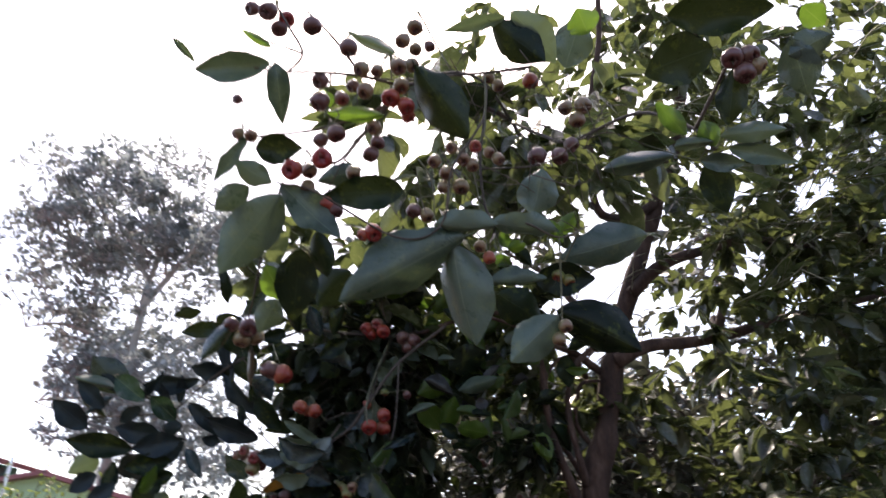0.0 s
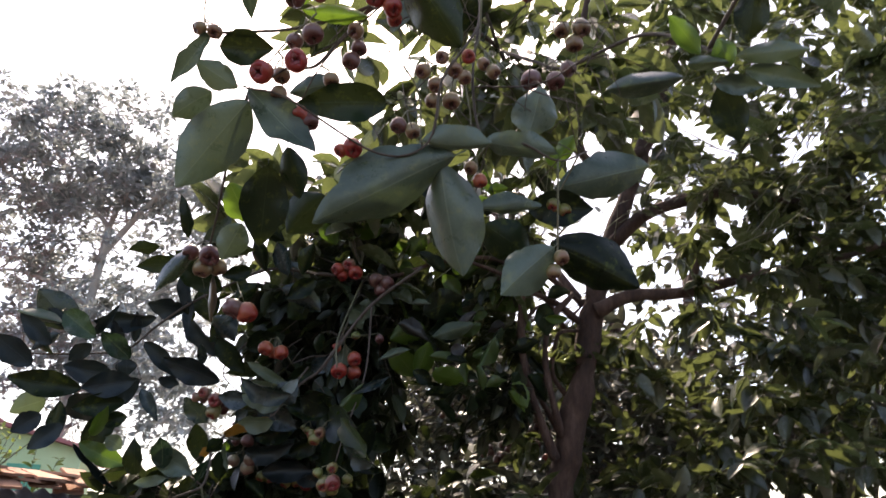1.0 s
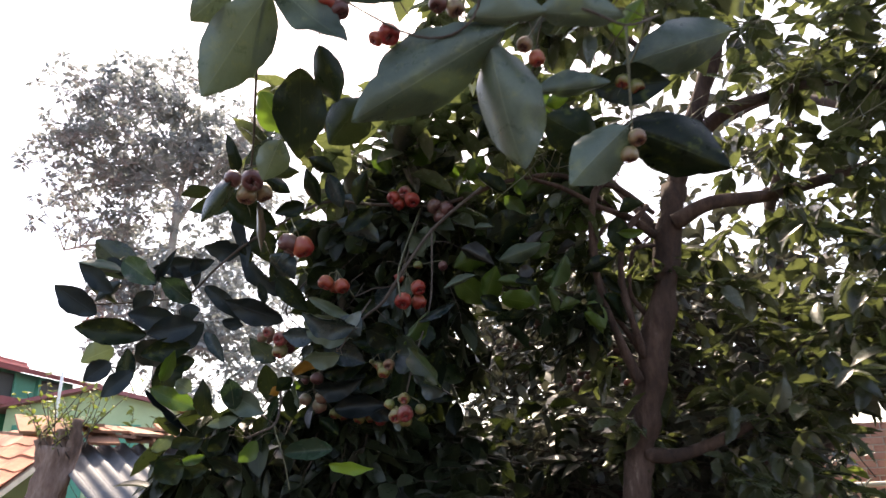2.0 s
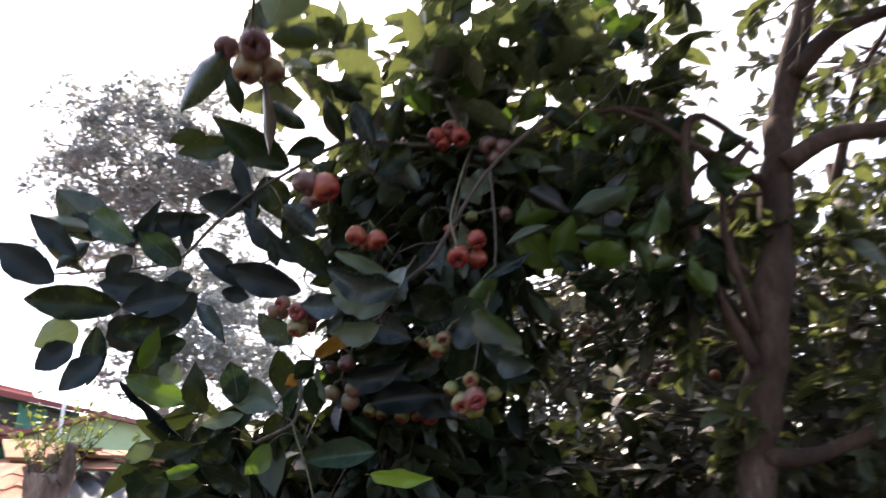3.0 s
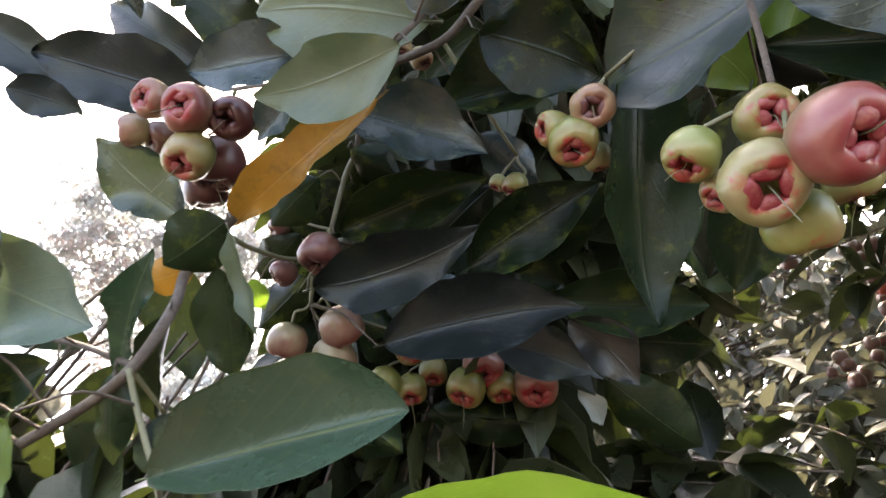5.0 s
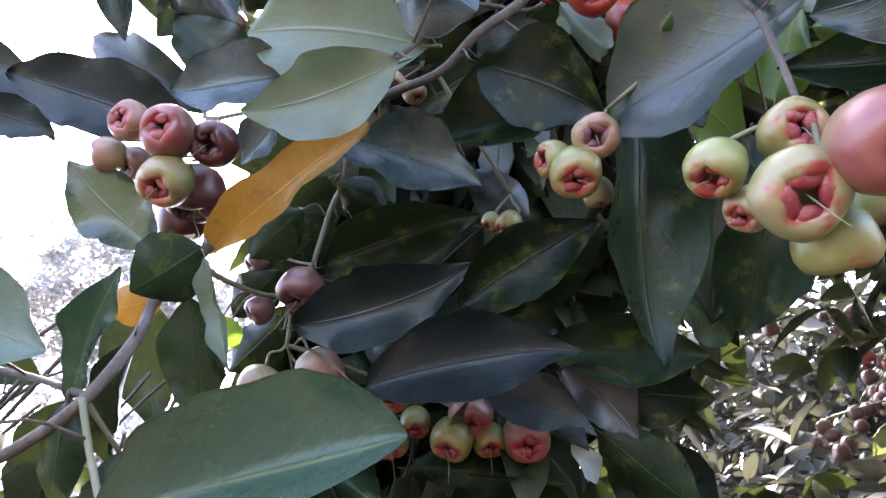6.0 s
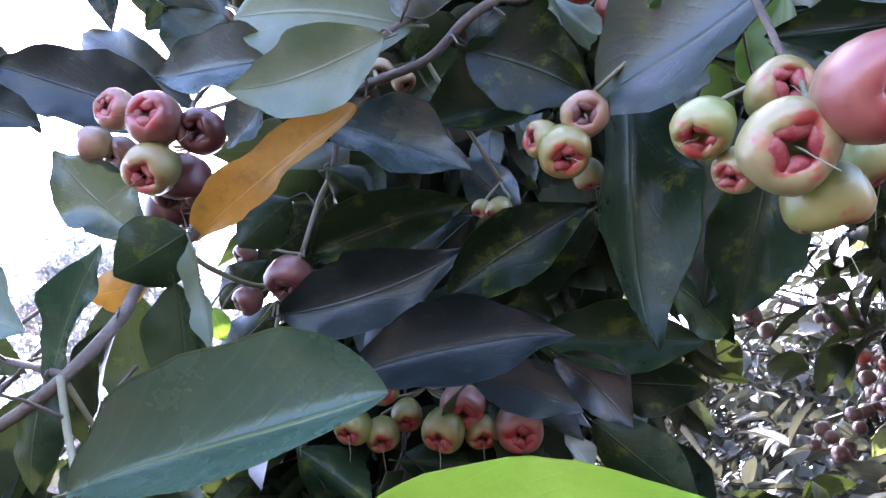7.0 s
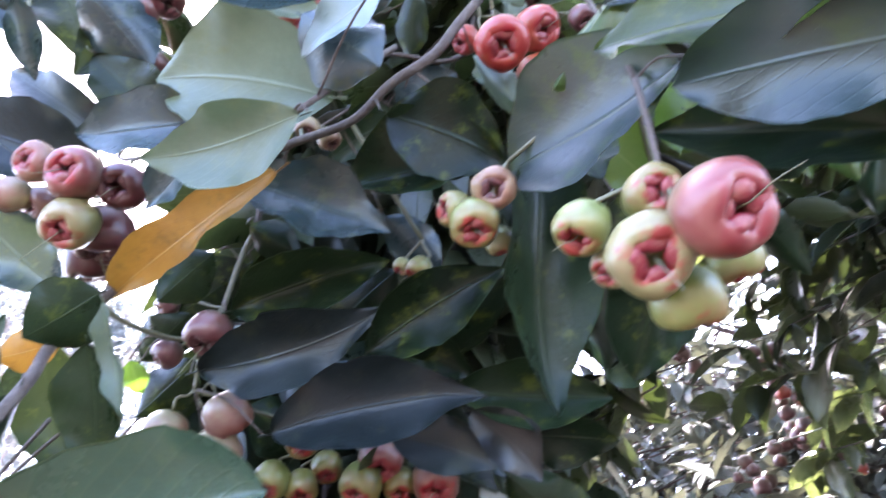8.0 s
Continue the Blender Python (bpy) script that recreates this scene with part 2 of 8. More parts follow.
FRUIT = {
    "green": fruit_material("fruit_green", (0.079, 0.104, 0.024), (0.124, 0.141, 0.039), (0.146, 0.129, 0.045), (0.146, 0.068, 0.030), 0.5),
    "blush": fruit_material("fruit_blush", (0.115, 0.132, 0.042), (0.160, 0.162, 0.066), (0.172, 0.145, 0.070), (0.163, 0.060, 0.036), 0.35),
    "pink": fruit_material("fruit_pink", (0.190, 0.165, 0.100), (0.190, 0.125, 0.085), (0.155, 0.055, 0.045), (0.128, 0.020, 0.024), 0.6),
    "rosy": fruit_material("fruit_rosy", (0.160, 0.125, 0.070), (0.160, 0.062, 0.045), (0.150, 0.030, 0.028), (0.140, 0.014, 0.018), 0.8, (0.16, 0.014, 0.022)),
    "red": fruit_material("fruit_red", (0.234, 0.074, 0.036), (0.261, 0.035, 0.020), (0.198, 0.015, 0.014), (0.270, 0.091, 0.036), 0.7),
    "dusky": fruit_material("fruit_dusky", (0.125, 0.080, 0.060), (0.112, 0.042, 0.040), (0.078, 0.026, 0.029), (0.125, 0.080, 0.060), 0.6, (0.080, 0.018, 0.024)),
    "wine": fruit_material("fruit_wine", (0.095, 0.045, 0.035), (0.085, 0.020, 0.020), (0.055, 0.012, 0.014), (0.100, 0.045, 0.032), 0.5, (0.050, 0.010, 0.012)),
    "olive": fruit_material("fruit_olive", (0.163, 0.144, 0.062), (0.194, 0.150, 0.075), (0.150, 0.094, 0.056), (0.200, 0.088, 0.062), 0.7, (0.125, 0.050, 0.037)),
}
CALYX = {k: rough_material("calyx_" + k, [(0.46, c0), (0.6, c1)], 4.0, 0.4, 0.2) for k, c0, c1 in (
    ("red", (0.15, 0.010, 0.018), (0.21, 0.065, 0.055)), ("dusky", (0.05, 0.012, 0.016), (0.13, 0.04, 0.04)))}


# ---- building tools ----
def part(name, bm, mat, parent=None, label="", smooth=True, placed=False):
    """Link a bmesh, or a ready mesh, as one object under parent. placed: its points are already where they stand in the world."""
    if isinstance(bm, bpy.types.Mesh):
        me = bm
    else:
        me = bpy.data.meshes.new(name)
        bm.to_mesh(me)
        bm.free()
    if mat and not me.materials:
        for mm in (mat if isinstance(mat, (list, tuple)) else (mat,)):
            me.materials.append(mm)
    if smooth:
        me.shade_smooth()
    ob = new(name, me)
    if parent:
        ob.parent = parent
        if placed:
            ob.matrix_parent_inverse = Matrix.Translation(-parent.location)
    if label:
        tagged(ob, label)
    return ob


def thing(name, at, label, category, group="", kind=""):
    ob = new(name)
    ob.location = at
    ob.empty_display_size = 0.05
    return tagged(ob, label, category, group, kind)


def curve_points(points, steps):
    """Catmull-Rom points along a polyline of Vectors."""
    p = [Vector(q) for q in points]
    p = [p[0] * 2 - p[1]] + p + [p[-1] * 2 - p[-2]]
    out = []
    for i in range(1, len(p) - 2):
        a, b, c, d = p[i - 1:i + 3]
        for s in range(steps):
            t = s / steps
            out.append(0.5 * ((2 * b) + (c - a) * t + (2 * a - 5 * b + 4 * c - d) * t * t + (3 * b - a - 3 * c + d) * t ** 3))
    out.append(p[-2])
    return out


def add_tube(verts, faces, pts, r0, r1, sides=6, lumps=0.0, seed=0):
    """Append a tapered tube along pts to the lists."""
    start, n = len(verts), len(pts)
    side = None
    for i, q in enumerate(pts):
        d = (pts[min(i + 1, n - 1)] - pts[max(i - 1, 0)])
        d = d.normalized() if d.length > 1e-9 else Vector((0, 0, 1))
        if side is None:
            side = d.orthogonal().normalized()
        side = (side - d * side.dot(d)).normalized()
        up = d.cross(side)
        r = r0 + (r1 - r0) * i / max(1, n - 1)
        for k in range(sides):
            a = 2 * math.pi * k / sides
            v = side * math.cos(a) + up * math.sin(a)
            rr = r
            if lumps:
                rr *= 1 + lumps * noise.noise((q + v * r) * 9.0 + Vector((seed, 0, 0))) + 0.5 * lumps * noise.noise((q + v * r) * 28.0)
            verts.append(q + v * rr)
    for i in range(n - 1):
        for k in range(sides):
            a, b = start + i * sides + k, start + i * sides + (k + 1) % sides
            faces.append((a, b, b + sides, a + sides))
    faces.append(tuple(start + k for k in reversed(range(sides))))
    faces.append(tuple(start + (n - 1) * sides + k for k in range(sides)))


def mesh_of(name, verts, faces, uvs=None):
    me = bpy.data.meshes.new(name)
    me.from_pydata([tuple(v) for v in verts], [], faces)
    if uvs is not None:
        layer = me.uv_layers.new(name="UVMap")
        idx = np.empty(len(me.loops), dtype=np.int32)
        me.loops.foreach_get("vertex_index", idx)
        layer.data.foreach_set("uv", np.asarray(uvs, dtype=np.float32)[idx].ravel())
    me.update()
    return me


def tube(name, points, r0, r1, mat, parent, label="", sides=8, steps=5, lumps=0.0):
    v, f = [], []
    add_tube(v, f, curve_points(points, steps), r0, r1, sides, lumps)
    return part(name, mesh_of(name, v, f), mat, parent, label, placed=True)


def box(name, size, at, mat, parent=None, label="", turn=0.0, bevel=0.0, tilt=0.0):
    bm = bmesh.new()
    bmesh.ops.create_cube(bm, size=1.0)
    for v in bm.verts:
        v.co = Vector((v.co.x * size[0], v.co.y * size[1], v.co.z * size[2]))
    if bevel:
        bmesh.ops.bevel(bm, geom=bm.edges[:], offset=bevel, segments=1, affect="EDGES")
    ob = part(name, bm, mat, parent, label, smooth=False)
    ob.matrix_local = pose(*at, tilt, 0, turn)
    return ob


# ---- leaves and fruit ----
LEAF_MESHES = {}


def leaf_outline(t, point, late=0.0):
    """Half width of a leaf along its length; point: how far the tip is drawn out; late: how far the widest part lies towards the tip."""
    u = min(1.0, max(0.0, t))
    w = 0.5 * max(0.0, math.sin(math.pi * u ** (0.92 + late))) ** (0.72 + 0.3 * min(0.0, point))
    return w * (1 - 0.5 * point * max(0.0, (u - 0.62) / 0.38) ** 1.3)


def leaf_mesh(bend, fold, mat_key, seed=0, bow=0.0, skew=0.0, point=0.6, wave=0.06, late=0.0):
    """A blade of length and width 1 along y: bow curves its midrib to the right, skew widens its right half, wave ripples its edges."""
    key = (round(bend, 2), round(fold, 2), mat_key, seed, bow, skew, point, wave, late)
    if key in LEAF_MESHES:
        return LEAF_MESHES[key]
    rng = random.Random(int(1000 * bend) * 7 + int(1000 * fold) * 13 + seed * 101 + int(500 * bow) + int(300 * skew))
    nl, nw = 26, 5
    verts, faces, uvs = [], [], []
    ph1, ph2, ph3 = rng.uniform(0, 6), rng.uniform(0, 6), rng.uniform(0, 6)
    twist = rng.uniform(-0.35, 0.35)
    sway, hook, curl = rng.uniform(-0.03, 0.03), rng.uniform(-0.1, 0.1) * point, rng.uniform(-0.12, 0.1)
    nibble = [(rng.uniform(0.25, 0.9), rng.choice((-1, 1)), rng.uniform(0.012, 0.03)) for _ in range(rng.choice((0, 1, 1, 2)) + (4 if mat_key == "yellow" else 0))]
    for i in range(nl + 1):
        t = 0.5 - 0.5 * math.cos(math.pi * i / nl)
        hw = max(leaf_outline(t, point, late), 0.004)
        for j in range(-nw, nw + 1):
            s = j / nw
            edge = 1 + 0.025 * math.sin(9 * t + ph1 + s) + 0.018 * math.sin(27 * t + ph2 * 2 + 2 * s) + 0.01 * math.sin(61 * t + ph3)
            for at, side, deep in nibble:
                if side * s > 0:
                    edge -= deep * 4 * math.exp(-((t - at) / deep) ** 2)
            x = s * hw * edge * (1 + skew * (1 if s > 0 else -1)) + (bow * 4 + sway) * t * (1 - t) + hook * t ** 5
            z = -bend * t * t + curl * t ** 5 + 0.025 * math.sin(5 * t + ph1) + fold * (0.22 * abs(s) + 0.78 * s * s) * hw
            z += wave * s * s * math.sin(10 * t + ph2 + (2 if s > 0 else 0)) * (hw / 0.5) + 0.3 * wave * abs(s) ** 3 * math.sin(24 * t + ph3 + 3 * s) + twist * s * hw * t * 0.4
            verts.append((x, t * (1 - 0.18 * abs(bend) * t), z))
            uvs.append((0.5 + 0.5 * s, t))
    m = 2 * nw + 1
    for i in range(nl):
        for j in range(m - 1):
            a = i * m + j
            faces.append((a, a + 1, a + 1 + m, a + m))
    # short stalk behind the blade
    k0 = len(verts)
    add_tube(verts, faces, [Vector((0, -0.07, 0.012)), Vector((0, -0.03, 0.002)), Vector((0, 0.03, -0.004))], 0.013, 0.009, 5)
    uvs += [(0.5, 0.0)] * (len(verts) - k0)
    me = mesh_of("leaf", verts, faces, uvs)
    me.materials.append(LEAF[mat_key])
    me.shade_smooth()
    LEAF_MESHES[key] = me
    return me


LIMB_POINTS = []  # points along the barked limbs alone
TWIG_POINTS = []  # (point, branch) along every branch of the fruit tree
LOOSE_V, LOOSE_F = [], []


def nearest_twig(p):
    best, who = 9e9, None
    for q, ob in TWIG_POINTS:
        d = (q - p).length_squared
        if d < best:
            best, who, at = d, ob, q
    return math.sqrt(best), at, who


def branch(points, r0, r1, mat=None, name="branch", label="", sides=8, lumps=0.1):
    pts = curve_points(points, 6)
    v, f = [], []
    add_tube(v, f, pts, r0, r1, sides, lumps, len(TWIG_POINTS))
    ob = part(name, mesh_of(name, v, f), mat or TWIG, TREE, label, placed=True)
    TWIG_POINTS.extend((q, ob) for q in pts)
    if mat is BARK:
        LIMB_POINTS.extend(pts)
    return ob


def sprig(a, b, r=0.0022, sag=0.0):
    """A thin bowed twig between two points, added to the tree's fine twigs."""
    mid = (a + b) / 2 + Vector((0, 0, sag))
    add_tube(LOOSE_V, LOOSE_F, curve_points([a, mid, b], 3), r, r * 0.7, 5)


def leaf(base, tip, width, facing, bend=0.1, fold=0.25, look_of="dark", seed=0, bow=0.0, skew=0.0, point=0.6, wave=0.06, late=0.0):
    """One large leaf as a part of the branch that it grows from."""
    base, tip, facing = Vector(base), Vector(tip), Vector(facing)
    y = tip - base
    length = y.length
    y.normalize()
    z = (facing - y * facing.dot(y)).normalized()
    x = y.cross(z)
    dist, at, who = nearest_twig(base)
    ob = part("leaf", leaf_mesh(bend, fold, look_of, seed, bow, skew, point, wave, late), None, who, smooth=False)
    stretch = 1.0 / (1 - 0.18 * abs(bend))
    tilt_up = math.atan2(bend, 1.0)
    m = Matrix((( x.x * width, y.x * length, z.x * length, base.x), (x.y * width, y.y * length, z.y * length, base.y), (x.z * width, y.z * length, z.z * length, base.z), (0, 0, 0, 1)))
    # the bend is taken back by a turn, so that the tip lands where it should
    ob.matrix_local = m @ Matrix.Rotation(tilt_up, 4, "X") @ Matrix.Diagonal((1, stretch, 1, 1))
    if dist < 0.13:
        sprig(at, base - y * length * 0.05, 0.0011 + 0.001 * dist, 0.01)
    return ob


FRUIT_MESHES = {}


def fruit_mesh(kind, variant):
    key = (kind, variant)
    if key in FRUIT_MESHES:
        return FRUIT_MESHES[key]
    rng = random.Random(variant * 17 + 3)
    prof = ((0.08, -0.50), (0.2, -0.485), (0.32, -0.42), (0.42, -0.3), (0.48, -0.12), (0.5, 0.05), (0.492, 0.2), (0.455, 0.32), (0.395, 0.395), (0.325, 0.425), (0.27, 0.4), (0.225, 0.31), (0.2, 0.06), (0.06, -0.06))
    n = 40
    verts, faces = [], []
    squash, ph = rng.uniform(0.9, 1.06), rng.uniform(0, 6)
    rim = [rng.uniform(0.6, 1.2) for _ in range(4)]
    for i, (r, z0) in enumerate(prof):
        for k in range(n):
            z = z0
            a = 2 * math.pi * k / n
            lobes = 1 + 0.035 * math.cos(4 * a + ph) * max(0.0, min(1.0, (z + 0.2) * 2)) + 0.025 * math.cos(2 * a + ph * 2) + 0.015 * math.cos(3 * a + ph * 3)
            dent = abs(math.cos(2 * a + ph / 2)) ** 0.6
            if i >= 7:
                lobes *= 1 - (0.05, 0.1, 0.2, 0.34, 0.4, 0.3, 0.1)[i - 7] * (dent * rim[int(2 * a / math.pi + ph) % 4] - 0.2)
                z += (0.02 + 0.05 * (i in (8, 9, 10))) * (dent - 0.6) * rim[int(2 * a / math.pi + ph) % 4]
            wob = 1 + 0.03 * noise.noise(Vector((math.cos(a) * 2, math.sin(a) * 2, z * 3 + variant * 5)))
            verts.append((r * lobes * wob * math.cos(a), r * lobes * wob * math.sin(a), z * squash))
    for i in range(len(prof) - 1):
        for k in range(n):
            a, b = i * n + k, i * n + (k + 1) % n
            faces.append((a, b, b + n, a + n))
    faces.append(tuple(reversed(range(n))))
    faces.append(tuple(range((len(prof) - 1) * n, len(prof) * n)))
    me = mesh_of("fruit", verts, faces)
    me.materials.append(FRUIT[kind])
    me.shade_smooth()
    # four fleshy lobes set into the hollow at the end, more or less closed
    bm = bmesh.new()
    shut = variant % 2
    for k in range(4):
        a = ph / 4 + math.pi / 2 * k + rng.uniform(-0.15, 0.15)
        out = rng.uniform(0.195, 0.235) - 0.025 * shut
        big = rng.uniform(0.85, 1.15) + 0.06 * shut
        m = Matrix.Rotation(a, 4, "Z") @ Matrix.Translation((out, 0, rng.uniform(0.27, 0.34) * squash)) @ Matrix.Rotation(rng.uniform(0.15, 0.6), 4, "Y") @ Matrix.Rotation(rng.uniform(-0.25, 0.25), 4, "X") @ Matrix.Diagonal((rng.uniform(0.125, 0.162), big * rng.uniform(0.155, 0.19), rng.uniform(0.1, 0.13), 1))
        bmesh.ops.create_icosphere(bm, subdivisions=2, radius=1.0, matrix=m)
    for v in bm.verts:
        v.co *= 1 + 0.16 * noise.noise(v.co * 8 + Vector((variant * 3.1, 0, 0)))
    cal = bpy.data.meshes.new("calyx")
    bm.to_mesh(cal)
    bm.free()
    cal.materials.append(CALYX["dusky" if kind in ("dusky", "olive", "wine") else "red"])
    cal.shade_smooth()
    v, f = [], []
    lean = rng.uniform(-0.35, 0.35)
    add_tube(v, f, curve_points([Vector((0, 0, 0.25)), Vector((lean * 0.2, 0.02, 0.5)), Vector((lean * 0.7, 0.12, 0.82)), Vector((lean * 1.1, 0.2, 1.2))], 3), 0.013, 0.006, 5)
    st = mesh_of("style", v, f)
    st.materials.append(GREEN_TWIG)
    st.shade_smooth()
    FRUIT_MESHES[key] = (me, cal, st)
    return FRUIT_MESHES[key]


def cluster(node, label):
    """An empty at the knot from which a bunch of fruit hangs, with a stalk to the nearest twig."""
    ob = thing("fruit_cluster", node, label, "fruit", "bunches of rose apples")
    node = Vector(node)
    dist, at, who = nearest_twig(node)
    if dist < 0.6:
        v, f = [], []
        add_tube(v, f, curve_points([at - node, (at - node) / 2 + Vector((0, 0, -0.02 * dist)), Vector((0, 0, 0))], 4), 0.0021, 0.0018, 6)
        part("stalk", mesh_of("stalk", v, f), GREEN_TWIG, ob)
    return ob


def fruit(bunch, centre, size, axis, kind, variant=0, thread=True):
    """One rose apple: axis runs from the stalk to the hollow end."""
    centre, axis = Vector(centre), Vector(axis).normalized()
    local = centre - bunch.location
    me, cal, st = fruit_mesh(kind, variant % 4)
    ob = part("fruit", me, None, bunch, smooth=False)
    spin = Matrix.Rotation(variant * 1.3 + centre.x * 9, 4, "Z")
    ob.matrix_local = Matrix.Translation(local) @ axis.to_track_quat("Z", "Y").to_matrix().to_4x4() @ spin @ Matrix.Diagonal((size, size, size * 0.92, 1))
    part("calyx", cal, None, ob, smooth=False)
    if thread and size > 0.02:
        part("style", st, None, ob, smooth=False)
    stem = local - axis * size * 0.45
    v, f = [], []
    add_tube(v, f, curve_points([stem, stem - axis * size * 0.3, stem * 0.3, Vector((0, 0, 0))], 3), 0.0015, 0.0013, 5)
    part("stalk", mesh_of("stalk", v, f), GREEN_TWIG, bunch)


# ---- crowns of many leaves ----
def crown_leaves(name, spots, mat, parent, label=""):
    """spots: (base, direction, normal, length, width). One joined mesh of folded pointed leaves, of kind stuff."""
    ts = np.array([0.0, 0.22, 0.5, 0.78, 1.0])
    ws = np.array([0.02, 0.42, 0.5, 0.34, 0.01])
    rows = []
    for t, w in zip(ts, ws):
        for s in (-1, 0, 1):
            rows.append((s * w, t, 0.22 * abs(s) * w - 0.16 * t * t, 0.5 + 0.5 * s, t))
    rows = np.array(rows)
    faces_t = []
    for i in range(4):
        for j in range(2):
            a = i * 3 + j
            faces_t.append((a, a + 1, a + 4, a + 3))
    faces_t = np.array(faces_t)
    n = len(spots)
    b = np.array([s[0] for s in spots])
    d = np.array([s[1] for s in spots])
    d /= np.linalg.norm(d, axis=1, keepdims=True)
    nn = np.array([s[2] for s in spots])
    nn -= d * (nn * d).sum(1, keepdims=True)
    nn /= np.linalg.norm(nn, axis=1, keepdims=True) + 1e-9
    x = np.cross(d, nn)
    ln = np.array([s[3] for s in spots])[:, None, None]
    wd = np.array([s[4] for s in spots])[:, None, None]
    v = b[:, None, :] + rows[None, :, 0, None] * wd * x[:, None, :] + rows[None, :, 1, None] * ln * d[:, None, :] + rows[None, :, 2, None] * ln * nn[:, None, :]
    verts = v.reshape(-1, 3)
    k = len(rows)
    faces = (faces_t[None] + (np.arange(n) * k)[:, None, None]).reshape(-1, 4)
    me = bpy.data.meshes.new(name)
    me.vertices.add(len(verts))
    me.vertices.foreach_set("co", verts.astype(np.float32).ravel())
    me.loops.add(faces.size)
    me.loops.foreach_set("vertex_index", faces.astype(np.int32).ravel())
    me.polygons.add(len(faces))
    me.polygons.foreach_set("loop_start", np.arange(0, faces.size, 4, dtype=np.int32))
    layer = me.uv_layers.new(name="UVMap")
    uv = np.tile(rows[:, 3:5], (n, 1))[faces.ravel()]
    layer.data.foreach_set("uv", uv.astype(np.float32).ravel())
    me.update(calc_edges=True)
    me.validate()
    me.materials.append(mat)
    me.shade_smooth()
    ob = part(name, me, None, parent, label, smooth=False, placed=True)
    return tagged(ob, kind="stuff")


def spray(rng, start, end, count, size, spots, verts, faces, r=0.004, spread=1.0, droop=0.3):
    """A leafy twig from start to end: leaves in pairs along its outer part."""
    d = end - start
    ln = d.length
    mid = (start + end) / 2 + Vector((rng.uniform(-1, 1), rng.uniform(-1, 1), rng.uniform(-0.2, 0.6))) * ln * 0.12
    pts = curve_points([start, mid, end], 4)
    add_tube(verts, faces, pts, r, r * 0.4, 4)
    dn = d.normalized()
    for i in range(count):
        t = 1 - (i // 2) / max(1, count // 2) * min(0.85, 0.5 / max(ln, 0.01))
        t = max(0.1, t)
        k = t * (len(pts) - 1)
        q = pts[int(min(k, len(pts) - 2))].lerp(pts[int(min(k, len(pts) - 2)) + 1], k - int(min(k, len(pts) - 2)))
        out = Vector((rng.gauss(0, 1), rng.gauss(0, 1), rng.gauss(-droop, 0.6)))
        out = (out.normalized() * spread + dn * 0.6).normalized()
        s = size * rng.uniform(0.6, 1.2)
        nrm = Vector((rng.gauss(0, 0.5), rng.gauss(0, 0.5), 1.0))
        spots.append((tuple(q), tuple(out), tuple(nrm), s, s * rng.uniform(0.4, 0.56)))


# ---- the fruit tree ----

# trunk and limbs of the fruit tree
TREE = thing("rose_apple_tree", (0.50, 2.85, 0.0), "leafy rose apple tree with brown trunk and hanging fruit", "tree")
branch([(0.398, 3.151, -0.050), (0.408, 3.161, 0.550), (0.428, 3.181, 1.334), (0.474, 3.116, 1.595), (0.542, 3.058, 1.871), (0.618, 3.012, 2.180), (0.679, 3.006, 2.428)], 0.062, 0.044, BARK, name="trunk", label="brown lumpy trunk", sides=14, lumps=0.5)
branch([(0.618, 3.012, 2.180), (0.679, 3.006, 2.428), (0.852, 2.959, 2.882), (0.973, 2.924, 3.183), (1.062, 2.866, 3.524), (1.231, 2.813, 4.084), (1.397, 2.761, 4.641)], 0.043, 0.018, BARK, name="limb", sides=10, lumps=0.35)
branch([(0.639, 2.950, 2.261), (0.767, 2.911, 2.311), (1.007, 2.964, 2.350), (1.419, 3.089, 2.494), (1.922, 3.263, 2.663), (2.637, 3.484, 2.989)], 0.0320, 0.0100, BARK, name="limb")
branch([(0.732, 2.951, 2.555), (0.871, 2.951, 2.683), (1.057, 2.980, 2.761), (1.337, 3.110, 2.877), (1.824, 3.333, 2.950), (2.489, 3.597, 3.187)], 0.0300, 0.0100, BARK, name="limb")
branch([(0.879, 2.915, 2.970), (0.743, 2.891, 2.889), (0.613, 2.827, 2.885), (0.573, 2.699, 3.017), (0.581, 2.569, 3.269), (0.632, 2.478, 3.559), (0.637, 2.345, 4.032)], 0.0220, 0.0100, BARK, name="limb")
branch([(0.586, 2.800, 2.889), (0.494, 2.695, 2.905), (0.420, 2.624, 2.923), (0.283, 2.348, 2.891), (0.225, 2.141, 2.848), (0.140, 1.954, 2.761)], 0.0120, 0.0060, BARK)
branch([(0.508, 3.142, 1.806), (0.455, 3.081, 1.887), (0.398, 3.019, 1.966), (0.362, 2.968, 2.054), (0.345, 2.921, 2.166), (0.399, 2.923, 2.260), (0.489, 2.972, 2.302)], 0.0105, 0.0060, BARK, lumps=0.3)
branch([(0.525, 3.083, 1.958), (0.467, 3.025, 2.030), (0.474, 2.989, 2.120), (0.495, 2.968, 2.179), (0.579, 3.004, 2.199)], 0.0090, 0.0070, BARK, lumps=0.3)
branch([(0.626, 3.031, 2.202), (0.559, 2.984, 2.243), (0.469, 2.931, 2.291), (0.362, 2.846, 2.304), (0.249, 2.761, 2.342), (0.140, 2.687, 2.355)], 0.0170, 0.0070, BARK, lumps=0.3)
branch([(0.468, 3.135, 1.478), (0.579, 3.097, 1.473), (0.741, 3.098, 1.526), (0.959, 3.196, 1.627), (1.327, 3.390, 1.812)], 0.0280, 0.0100, BARK, name="limb")
